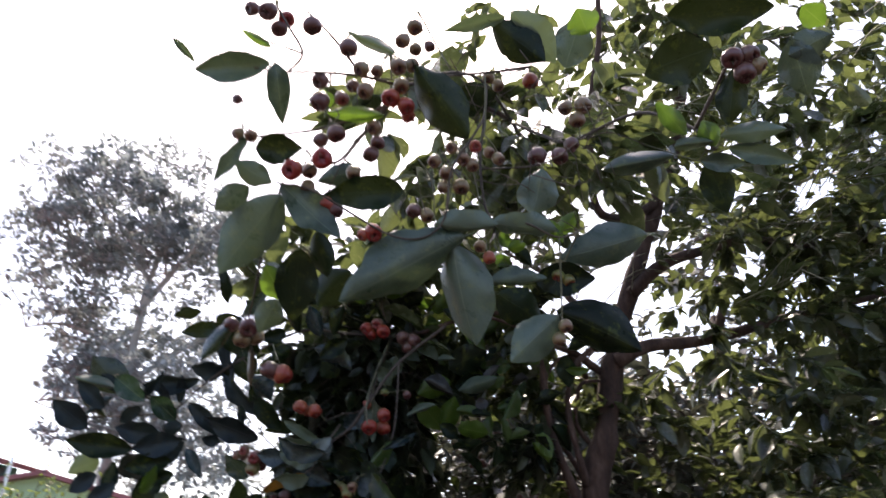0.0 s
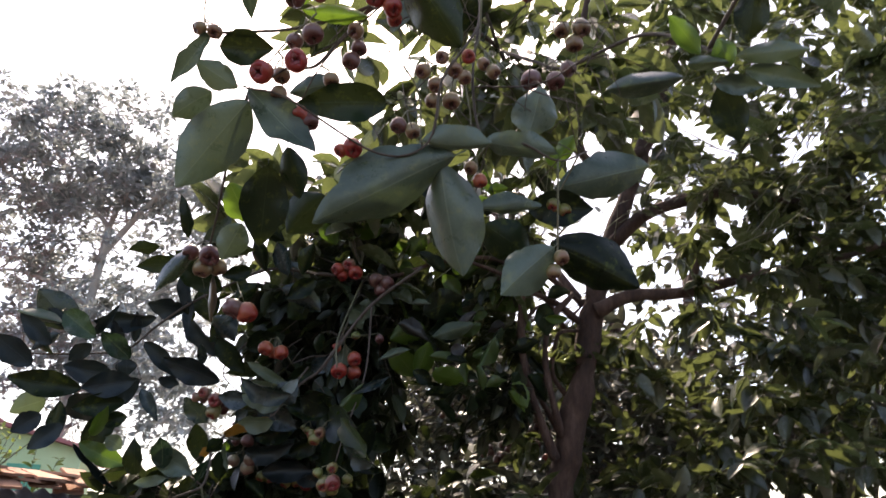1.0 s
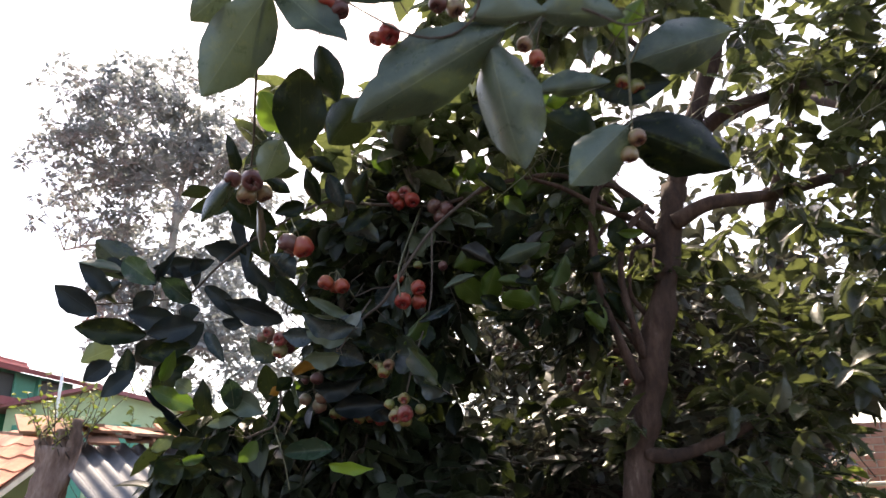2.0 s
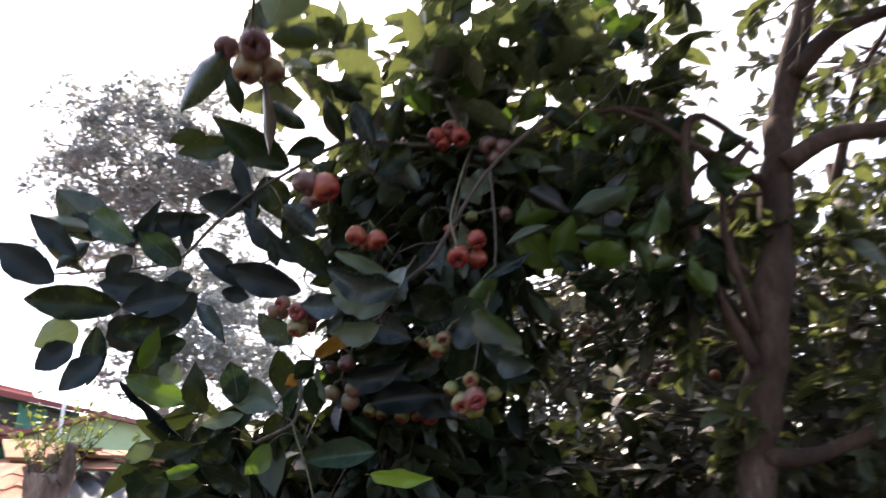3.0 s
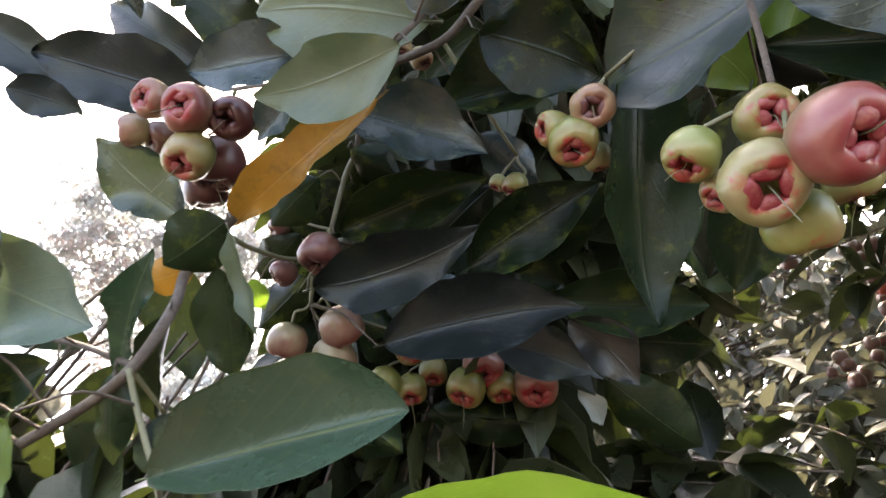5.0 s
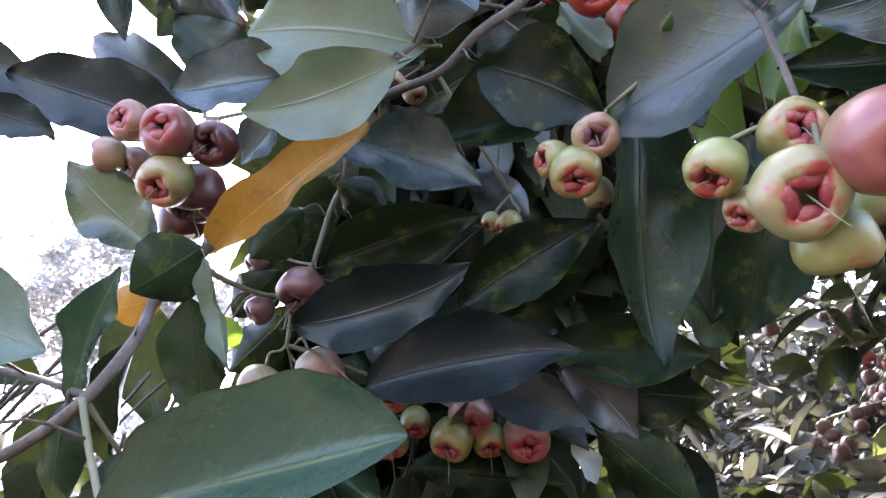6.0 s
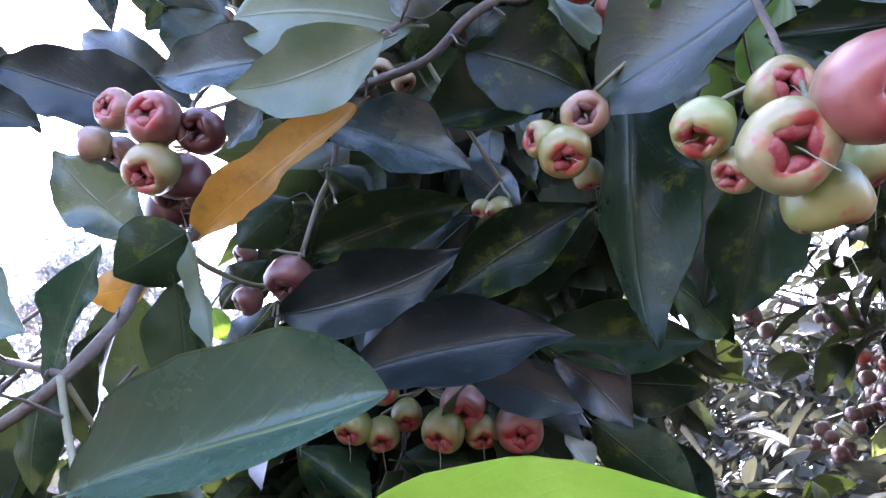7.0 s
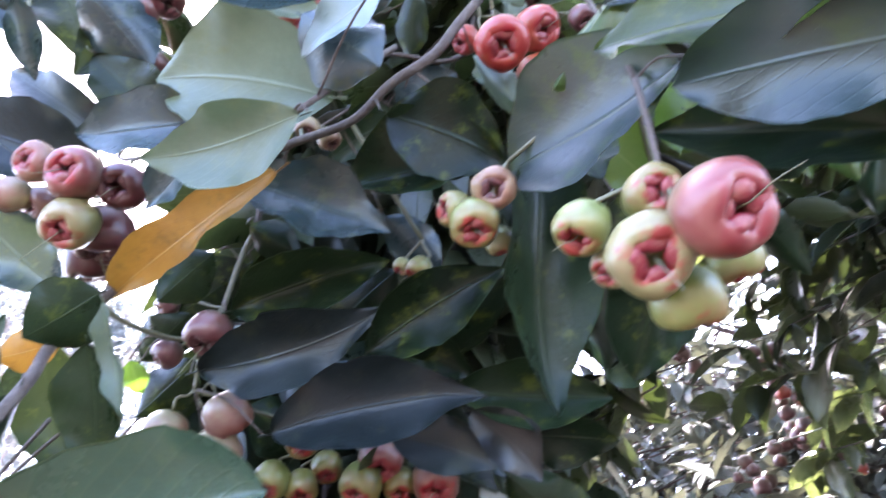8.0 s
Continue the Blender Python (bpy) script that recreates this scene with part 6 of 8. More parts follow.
leaf((0.257, 2.756, 2.132), (0.216, 2.785, 2.075), 0.040, (-0.54, -0.84, -0.03), 0.25, -0.60, "dark", 4)
leaf((0.241, 2.838, 1.933), (0.190, 2.888, 1.931), 0.035, (-0.46, -0.52, -0.72), 0.21, -0.20, "dark", 0)
leaf((-0.097, 2.595, 2.091), (-0.007, 2.687, 2.066), 0.056, (0.31, -0.52, -0.80), 0.20, -0.59, "brown", 1)
leaf((0.167, 2.763, 2.192), (0.097, 2.766, 2.114), 0.046, (0.39, -0.83, -0.39), -0.02, -0.34, "brown", 2)
leaf((0.227, 2.658, 2.068), (0.169, 2.669, 1.967), 0.056, (-0.38, -0.92, 0.12), 0.04, -0.59, "mid", 3)
leaf((0.278, 2.778, 1.910), (0.334, 2.839, 1.850), 0.041, (-0.02, -0.68, -0.73), 0.07, -0.58, "bright", 4)
leaf((0.146, 2.695, 1.884), (0.127, 2.735, 1.819), 0.047, (-0.77, -0.62, -0.15), 0.13, -0.52, "dark", 0)
leaf((0.084, 2.835, 2.614), (0.150, 2.882, 2.524), 0.066, (-0.20, -0.80, -0.56), 0.15, -0.49, "dark", 1)
leaf((0.286, 3.045, 2.281), (0.258, 2.968, 2.321), 0.068, (-0.10, -0.43, -0.90), -0.02, 0.43, "mid", 2)
leaf((0.042, 2.792, 2.345), (0.113, 2.838, 2.284), 0.058, (0.23, -0.89, -0.40), -0.00, 0.26, "mid", 3)
leaf((0.210, 2.865, 2.218), (0.083, 2.851, 2.224), 0.085, (0.11, -0.99, 0.11), 0.16, 0.13, "mid", 4)
leaf((-0.185, 2.839, 2.411), (-0.065, 2.842, 2.389), 0.069, (-0.03, -0.95, -0.31), 0.25, -0.50, "mid", 0)
leaf((-0.164, 2.817, 2.597), (-0.300, 2.771, 2.518), 0.070, (0.56, -0.46, -0.69), 0.24, -0.43, "bright", 1)
leaf((0.220, 2.928, 2.459), (0.328, 2.966, 2.486), 0.066, (0.39, -0.80, -0.46), 0.23, -0.56, "mid", 2)
leaf((-0.193, 2.799, 2.219), (-0.308, 2.845, 2.173), 0.067, (-0.20, -0.89, -0.41), 0.13, -0.30, "bright", 3)
leaf((0.345, 2.812, 2.440), (0.246, 2.764, 2.476), 0.060, (-0.09, -0.48, -0.87), 0.16, -0.22, "dark", 4)
leaf((0.197, 2.916, 2.571), (0.291, 2.934, 2.459), 0.080, (-0.07, -0.97, -0.22), 0.16, 0.13, "dark", 0)
leaf((-0.041, 2.760, 2.688), (0.062, 2.786, 2.703), 0.061, (0.22, -0.35, -0.91), -0.03, -0.21, "bright", 1)
leaf((0.238, 2.859, 2.751), (0.314, 2.874, 2.662), 0.062, (-0.29, -0.88, -0.39), 0.03, -0.61, "dark", 2)
leaf((0.106, 2.774, 2.338), (0.086, 2.791, 2.432), 0.052, (-0.21, -0.97, 0.13), 0.06, -0.38, "bright", 3)
leaf((0.148, 2.853, 2.562), (0.184, 2.926, 2.464), 0.065, (0.01, -0.80, -0.60), 0.16, -0.44, "mid", 4)
leaf((0.374, 2.816, 2.571), (0.332, 2.860, 2.458), 0.081, (0.32, -0.84, -0.44), 0.09, -0.25, "dark", 0)
leaf((0.256, 2.823, 2.362), (0.229, 2.814, 2.234), 0.064, (0.04, -1.00, 0.06), -0.03, 0.38, "mid", 1)
leaf((-0.131, 2.749, 2.736), (-0.193, 2.762, 2.622), 0.053, (0.50, -0.79, -0.36), 0.23, 0.14, "mid", 2)
leaf((0.367, 3.058, 2.305), (0.398, 3.076, 2.205), 0.046, (0.16, -0.98, -0.12), -0.03, -0.49, "bright", 3)
leaf((-0.178, 2.684, 2.483), (-0.302, 2.712, 2.498), 0.082, (-0.20, -0.39, -0.90), 0.11, 0.27, "bright", 4)
leaf((0.218, 2.814, 2.710), (0.298, 2.813, 2.730), 0.056, (0.13, -0.83, -0.54), 0.03, -0.38, "bright", 0)
leaf((0.195, 2.833, 2.613), (0.220, 2.821, 2.681), 0.062, (-0.02, -0.99, -0.17), 0.03, -0.38, "dark", 1)
leaf((-0.157, 2.904, 2.422), (-0.236, 2.900, 2.297), 0.080, (0.18, -0.98, -0.08), 0.07, -0.44, "mid", 2)
leaf((0.224, 2.937, 2.532), (0.138, 2.898, 2.531), 0.060, (0.18, -0.36, -0.92), 0.12, -0.46, "bright", 3)
leaf((0.183, 2.817, 2.317), (0.307, 2.848, 2.286), 0.064, (0.06, -0.82, -0.57), -0.03, -0.32, "dark", 4)
leaf((0.017, 2.780, 2.696), (-0.047, 2.798, 2.575), 0.059, (-0.12, -0.99, -0.08), 0.23, -0.62, "dark", 0)
leaf((0.291, 2.891, 2.226), (0.338, 2.906, 2.304), 0.051, (0.05, -0.99, 0.17), 0.14, 0.29, "mid", 1)
leaf((-0.014, 2.780, 2.566), (0.084, 2.820, 2.558), 0.051, (0.37, -0.92, -0.16), 0.10, -0.54, "dark", 2)
leaf((0.223, 2.868, 2.280), (0.113, 2.816, 2.229), 0.061, (0.55, -0.58, -0.60), -0.03, -0.49, "dark", 3)
leaf((-0.066, 2.811, 2.217), (-0.004, 2.821, 2.254), 0.047, (0.14, -0.99, 0.04), 0.16, 0.13, "mid", 4)
leaf((0.088, 2.807, 2.465), (0.068, 2.757, 2.500), 0.058, (-0.26, -0.48, -0.84), -0.03, -0.54, "mid", 0)
leaf((0.222, 2.680, 2.574), (0.150, 2.662, 2.596), 0.052, (0.13, -0.93, -0.35), -0.03, 0.35, "mid", 1)
leaf((0.011, 2.853, 2.276), (0.020, 2.872, 2.146), 0.066, (-0.24, -0.96, -0.16), 0.17, -0.28, "dark", 2)
leaf((-0.132, 2.749, 2.572), (-0.207, 2.764, 2.493), 0.068, (-0.15, -0.99, -0.04), 0.02, -0.43, "mid", 3)
leaf((-0.049, 2.743, 2.416), (0.055, 2.758, 2.338), 0.060, (-0.40, -0.64, -0.66), 0.25, -0.47, "dark", 4)
leaf((-0.179, 2.854, 2.518), (-0.056, 2.898, 2.484), 0.070, (0.18, -0.86, -0.48), 0.04, -0.59, "mid", 0)
leaf((0.211, 2.895, 2.405), (0.095, 2.867, 2.363), 0.066, (0.39, -0.59, -0.70), 0.06, -0.22, "mid", 1)
leaf((0.154, 2.812, 2.816), (0.242, 2.836, 2.716), 0.058, (-0.06, -0.96, -0.28), 0.07, 0.32, "mid", 2)
leaf((0.297, 2.906, 2.364), (0.374, 2.869, 2.408), 0.063, (-0.27, -0.92, -0.30), 0.14, -0.46, "dark", 3)
leaf((0.203, 2.841, 2.278), (0.223, 2.841, 2.359), 0.057, (0.37, -0.92, -0.10), 0.02, -0.28, "dark", 4)
leaf((0.208, 2.863, 2.295), (0.265, 2.812, 2.304), 0.057, (-0.31, -0.48, -0.82), 0.21, 0.25, "bright", 0)
leaf((-0.051, 2.659, 2.663), (0.062, 2.663, 2.588), 0.068, (-0.16, -0.94, -0.30), 0.05, 0.17, "dark", 1)
leaf((-0.156, 2.947, 2.348), (-0.138, 2.880, 2.376), 0.060, (-0.61, -0.45, -0.65), 0.21, -0.59, "mid", 2)

# bunches of small fruit deeper in the tree
bunch = cluster((0.435, 3.549, 1.980), "heavy bunch of many small dusky rose apples")
fruit(bunch, (0.376, 3.604, 1.968), 0.040, (0.18, -0.09, -0.98), "dusky", 0)
fruit(bunch, (0.470, 3.541, 1.941), 0.025, (-0.58, 0.15, -0.80), "olive", 1)
fruit(bunch, (0.384, 3.587, 1.881), 0.035, (-0.28, 0.33, -0.90), "dusky", 2)
fruit(bunch, (0.444, 3.613, 1.822), 0.033, (-0.65, 0.36, -0.67), "dusky", 3)
fruit(bunch, (0.457, 3.687, 1.892), 0.039, (-0.36, -0.14, -0.92), "red", 4)
fruit(bunch, (0.466, 3.547, 1.919), 0.038, (-0.45, -0.15, -0.88), "dusky", 5)
fruit(bunch, (0.378, 3.594, 1.855), 0.026, (-0.67, 0.17, -0.72), "red", 6)
fruit(bunch, (0.370, 3.607, 1.946), 0.026, (-0.35, 0.23, -0.91), "dusky", 7)
fruit(bunch, (0.420, 3.602, 1.845), 0.028, (0.38, -0.07, -0.92), "dusky", 8)
fruit(bunch, (0.447, 3.639, 1.919), 0.031, (-0.01, 0.47, -0.88), "dusky", 9)
fruit(bunch, (0.437, 3.619, 1.978), 0.028, (-0.42, -0.08, -0.90), "dusky", 10)
fruit(bunch, (0.386, 3.632, 1.875), 0.037, (-0.57, -0.06, -0.82), "dusky", 11)
fruit(bunch, (0.461, 3.656, 1.927), 0.027, (-0.34, 0.03, -0.94), "olive", 12)
fruit(bunch, (0.338, 3.666, 1.836), 0.030, (-0.42, 0.31, -0.86), "dusky", 13)
fruit(bunch, (0.352, 3.548, 1.946), 0.032, (0.21, 0.41, -0.88), "red", 14)
fruit(bunch, (0.349, 3.567, 1.906), 0.033, (0.32, 0.16, -0.93), "dusky", 15)
fruit(bunch, (0.516, 3.699, 1.807), 0.037, (-0.39, 0.29, -0.87), "red", 16)
fruit(bunch, (0.524, 3.636, 1.921), 0.027, (-0.24, 0.35, -0.90), "dusky", 17)
fruit(bunch, (0.426, 3.699, 1.880), 0.039, (0.47, 0.16, -0.87), "dusky", 18)
fruit(bunch, (0.394, 3.557, 1.926), 0.031, (0.44, 0.37, -0.82), "red", 19)
fruit(bunch, (0.504, 3.604, 1.905), 0.030, (-0.66, 0.19, -0.73), "red", 20)
fruit(bunch, (0.483, 3.624, 1.937), 0.037, (0.14, 0.04, -0.99), "dusky", 21)
fruit(bunch, (0.340, 3.613, 1.854), 0.032, (0.23, 0.03, -0.97), "dusky", 22)
fruit(bunch, (0.454, 3.567, 1.892), 0.037, (-0.15, -0.04, -0.99), "dusky", 23)
fruit(bunch, (0.416, 3.614, 1.958), 0.036, (0.30, 0.23, -0.93), "dusky", 24)
fruit(bunch, (0.416, 3.535, 1.969), 0.037, (0.34, 0.04, -0.94), "dusky", 25)
fruit(bunch, (0.495, 3.608, 1.907), 0.027, (0.28, -0.08, -0.96), "dusky", 26)
fruit(bunch, (0.424, 3.641, 1.893), 0.032, (0.03, -0.11, -0.99), "red", 27)
fruit(bunch, (0.404, 3.594, 1.946), 0.037, (0.06, 0.00, -1.00), "dusky", 28)
fruit(bunch, (0.447, 3.663, 1.853), 0.028, (0.26, 0.34, -0.90), "dusky", 29)
fruit(bunch, (0.563, 3.574, 1.878), 0.037, (-0.53, -0.15, -0.84), "dusky", 30)
fruit(bunch, (0.423, 3.612, 1.889), 0.031, (0.03, 0.07, -1.00), "olive", 31)
fruit(bunch, (0.407, 3.562, 1.934), 0.039, (0.31, -0.05, -0.95), "red", 32)
fruit(bunch, (0.416, 3.627, 1.900), 0.027, (-0.06, 0.23, -0.97), "red", 33)
fruit(bunch, (0.378, 3.589, 1.854), 0.030, (-0.03, 0.10, -0.99), "dusky", 34)
fruit(bunch, (0.468, 3.651, 1.856), 0.039, (0.45, 0.08, -0.89), "dusky", 35)
fruit(bunch, (0.461, 3.558, 1.944), 0.030, (0.41, 0.12, -0.91), "dusky", 36)
fruit(bunch, (0.339, 3.543, 1.967), 0.031, (-0.52, 0.21, -0.83), "dusky", 37)
fruit(bunch, (0.307, 3.600, 1.847), 0.033, (0.23, 0.26, -0.94), "dusky", 38)
fruit(bunch, (0.402, 3.676, 1.908), 0.034, (-0.42, 0.10, -0.90), "dusky", 39)
bunch = cluster((0.360, 3.495, 2.055), "small dusky rose apples in the inner crown")
fruit(bunch, (0.302, 3.461, 2.050), 0.025, (-0.60, 0.13, -0.79), "dusky", 0)
fruit(bunch, (0.351, 3.572, 2.039), 0.038, (-0.50, 0.23, -0.84), "olive", 1)
fruit(bunch, (0.350, 3.514, 2.029), 0.040, (-0.09, -0.08, -0.99), "dusky", 2)
fruit(bunch, (0.357, 3.506, 1.997), 0.035, (0.03, -0.01, -1.00), "dusky", 3)
fruit(bunch, (0.334, 3.557, 2.022), 0.034, (-0.70, 0.19, -0.69), "dusky", 4)
fruit(bunch, (0.358, 3.541, 2.030), 0.028, (-0.21, -0.06, -0.98), "red", 5)
fruit(bunch, (0.316, 3.527, 2.039), 0.032, (0.42, 0.20, -0.88), "dusky", 6)
bunch = cluster((0.163, 3.477, 2.084), "small olive rose apples in the inner crown")
fruit(bunch, (0.152, 3.528, 2.095), 0.033, (0.25, 0.26, -0.93), "dusky", 0)
fruit(bunch, (0.137, 3.471, 2.050), 0.036, (0.44, 0.35, -0.83), "dusky", 1)
fruit(bunch, (0.156, 3.526, 2.112), 0.034, (-0.23, 0.08, -0.97), "dusky", 2)
fruit(bunch, (0.191, 3.557, 2.040), 0.038, (0.13, 0.46, -0.88), "dusky", 3)
fruit(bunch, (0.298, 3.537, 2.041), 0.026, (0.36, 0.31, -0.88), "dusky", 4)
fruit(bunch, (0.144, 3.481, 2.037), 0.038, (-0.55, 0.01, -0.83), "dusky", 5)
bunch = cluster((0.275, 3.643, 1.859), "few small reddish rose apples")
fruit(bunch, (0.258, 3.632, 1.816), 0.032, (0.09, -0.01, -1.00), "dusky", 0)
fruit(bunch, (0.316, 3.713, 1.813), 0.039, (-0.60, 0.11, -0.80), "dusky", 1)
fruit(bunch, (0.251, 3.638, 1.836), 0.034, (0.45, 0.35, -0.82), "dusky", 2)
fruit(bunch, (0.289, 3.692, 1.794), 0.039, (-0.05, 0.05, -1.00), "dusky", 3)
fruit(bunch, (0.304, 3.720, 1.822), 0.030, (0.43, -0.01, -0.90), "dusky", 4)
fruit(bunch, (0.221, 3.629, 1.804), 0.024, (-0.34, 0.05, -0.94), "dusky", 5)
bunch = cluster((0.075, 3.530, 2.014), "few small olive rose apples in the shade")
fruit(bunch, (0.082, 3.567, 1.983), 0.029, (0.38, 0.15, -0.91), "dusky", 0)
fruit(bunch, (0.091, 3.568, 1.972), 0.031, (0.29, -0.08, -0.95), "dusky", 1)
fruit(bunch, (0.052, 3.501, 1.976), 0.038, (0.10, -0.05, -0.99), "olive", 2)
fruit(bunch, (0.077, 3.580, 2.015), 0.030, (0.40, 0.03, -0.92), "dusky", 3)
fruit(bunch, (0.037, 3.547, 1.964), 0.029, (0.05, -0.12, -0.99), "dusky", 4)

# bare twigs of the high bough
sprig(Vector((-0.187, 1.437, 2.513)), Vector((-0.221, 1.452, 2.423)), 0.0015, -0.010)
sprig(Vector((0.233, 1.495, 2.277)), Vector((0.222, 1.591, 2.198)), 0.0011, -0.014)
sprig(Vector((0.349, 1.476, 2.375)), Vector((0.411, 1.532, 2.213)), 0.0012, 0.005)
sprig(Vector((0.120, 1.734, 2.305)), Vector((0.182, 1.866, 2.167)), 0.0010, 0.011)
sprig(Vector((0.307, 1.521, 2.297)), Vector((0.380, 1.566, 2.250)), 0.0012, -0.014)
sprig(Vector((0.002, 1.491, 2.439)), Vector((0.179, 1.571, 2.412)), 0.0017, 0.013)
sprig(Vector((-0.021, 1.519, 2.546)), Vector((0.072, 1.506, 2.516)), 0.0016, 0.006)
sprig(Vector((0.218, 1.464, 2.523)), Vector((0.316, 1.520, 2.362)), 0.0013, 0.013)
sprig(Vector((0.060, 1.622, 2.314)), Vector((0.212, 1.655, 2.189)), 0.0011, -0.003)
sprig(Vector((0.222, 1.621, 2.277)), Vector((0.332, 1.618, 2.271)), 0.0014, 0.007)
sprig(Vector((-0.155, 1.376, 2.453)), Vector((-0.006, 1.450, 2.390)), 0.0012, 0.012)
sprig(Vector((0.365, 1.419, 2.352)), Vector((0.381, 1.423, 2.248)), 0.0011, 0.015)
sprig(Vector((-0.158, 1.479, 2.304)), Vector((-0.072, 1.426, 2.348)), 0.0013, 0.009)
sprig(Vector((0.109, 1.594, 2.260)), Vector((0.240, 1.624, 2.266)), 0.0013, -0.010)
sprig(Vector((-0.147, 1.657, 2.349)), Vector((-0.071, 1.696, 2.213)), 0.0016, -0.011)
sprig(Vector((0.057, 1.456, 2.502)), Vector((0.125, 1.530, 2.379)), 0.0012, 0.012)
sprig(Vector((0.226, 1.494, 2.204)), Vector((0.316, 1.487, 2.165)), 0.0016, -0.002)
sprig(Vector((0.036, 1.576, 2.271)), Vector((0.111, 1.639, 2.204)), 0.0013, 0.012)
sprig(Vector((-0.170, 1.522, 2.519)), Vector((-0.162, 1.594, 2.333)), 0.0011, -0.014)
sprig(Vector((0.089, 1.510, 2.470)), Vector((0.203, 1.560, 2.446)), 0.0012, 0.017)
sprig(Vector((0.147, 1.613, 2.498)), Vector((0.302, 1.574, 2.603)), 0.0012, -0.012)
sprig(Vector((0.145, 1.469, 2.485)), Vector((0.298, 1.488, 2.473)), 0.0016, -0.004)
sprig(Vector((0.026, 1.597, 2.352)), Vector((0.133, 1.647, 2.215)), 0.0015, -0.013)
sprig(Vector((0.361, 1.559, 2.307)), Vector((0.388, 1.574, 2.226)), 0.0013, 0.020)
sprig(Vector((-0.106, 1.412, 2.517)), Vector((0.015, 1.445, 2.457)), 0.0011, -0.014)
sprig(Vector((0.280, 1.551, 2.422)), Vector((0.472, 1.586, 2.453)), 0.0015, -0.003)
sprig(Vector((-0.116, 1.554, 2.633)), Vector((0.057, 1.597, 2.535)), 0.0013, -0.000)
sprig(Vector((0.380, 1.700, 2.408)), Vector((0.445, 1.638, 2.514)), 0.0016, 0.011)
sprig(Vector((0.361, 1.728, 2.401)), Vector((0.388, 1.811, 2.235)), 0.0011, 0.005)
sprig(Vector((0.303, 1.532, 2.208)), Vector((0.338, 1.623, 2.136)), 0.0013, -0.004)
sprig(Vector((-0.046, 1.578, 2.461)), Vector((-0.006, 1.608, 2.356)), 0.0016, -0.009)
sprig(Vector((0.262, 1.566, 2.611)), Vector((0.374, 1.509, 2.645)), 0.0011, 0.013)
sprig(Vector((0.123, 1.515, 2.379)), Vector((0.084, 1.555, 2.318)), 0.0012, 0.015)
sprig(Vector((0.124, 1.502, 2.237)), Vector((0.271, 1.582, 2.188)), 0.0014, 0.006)
sprig(Vector((0.262, 1.534, 2.498)), Vector((0.168, 1.608, 2.421)), 0.0017, -0.006)
sprig(Vector((-0.140, 1.464, 2.293)), Vector((-0.269, 1.508, 2.260)), 0.0016, -0.010)
sprig(Vector((0.073, 1.485, 2.507)), Vector((0.151, 1.439, 2.582)), 0.0016, 0.014)
sprig(Vector((-0.007, 1.591, 2.438)), Vector((0.117, 1.634, 2.298)), 0.0015, 0.011)
sprig(Vector((0.156, 1.623, 2.537)), Vector((0.025, 1.696, 2.408)), 0.0012, -0.009)
sprig(Vector((-0.170, 1.689, 2.358)), Vector((-0.137, 1.724, 2.276)), 0.0012, -0.013)
sprig(Vector((-0.014, 1.485, 2.211)), Vector((0.008, 1.487, 2.110)), 0.0011, -0.010)
sprig(Vector((0.391, 1.698, 2.317)), Vector((0.300, 1.754, 2.277)), 0.0014, 0.017)
sprig(Vector((0.007, 1.589, 2.481)), Vector((-0.079, 1.576, 2.389)), 0.0014, 0.017)
sprig(Vector((0.142, 1.542, 2.573)), Vector((0.068, 1.634, 2.420)), 0.0013, -0.003)
sprig(Vector((-0.101, 1.500, 2.386)), Vector((0.020, 1.501, 2.500)), 0.0017, 0.001)
sprig(Vector((0.228, 1.523, 2.435)), Vector((0.309, 1.532, 2.421)), 0.0012, 0.013)

# ---- the rest of the fruit tree's crown ----
rng = random.Random(11)
tagged(part("twig", mesh_of("twig", LOOSE_V, LOOSE_F), TWIG, TREE, "thin brown twigs", placed=True), kind="stuff")
spots, open_spots, tv, tf = [], [], [], []


def fill(boxes, size, per, into_spots, tubes, rand, max_reach=0.3):
    """Leafy twigs spread through boxes (x0, x1, y0, y1, z0, z1, how many), each grown from the nearest limb."""
    for x0, x1, y0, y1, z0, z1, n in boxes:
        for _ in range(n):
            end = Vector((rand.uniform(x0, x1), rand.uniform(y0, y1), rand.uniform(z0, z1)))
            at = min(LIMB_POINTS, key=lambda q: (q - end).length_squared)
            dist = (at - end).length
            start = at if dist < max_reach else end + (at - end).normalized() * max_reach * rand.uniform(0.5, 1.0)
            spray(rand, start, end, per + rand.randint(-2, 3), size, into_spots, *tubes, 0.0019)


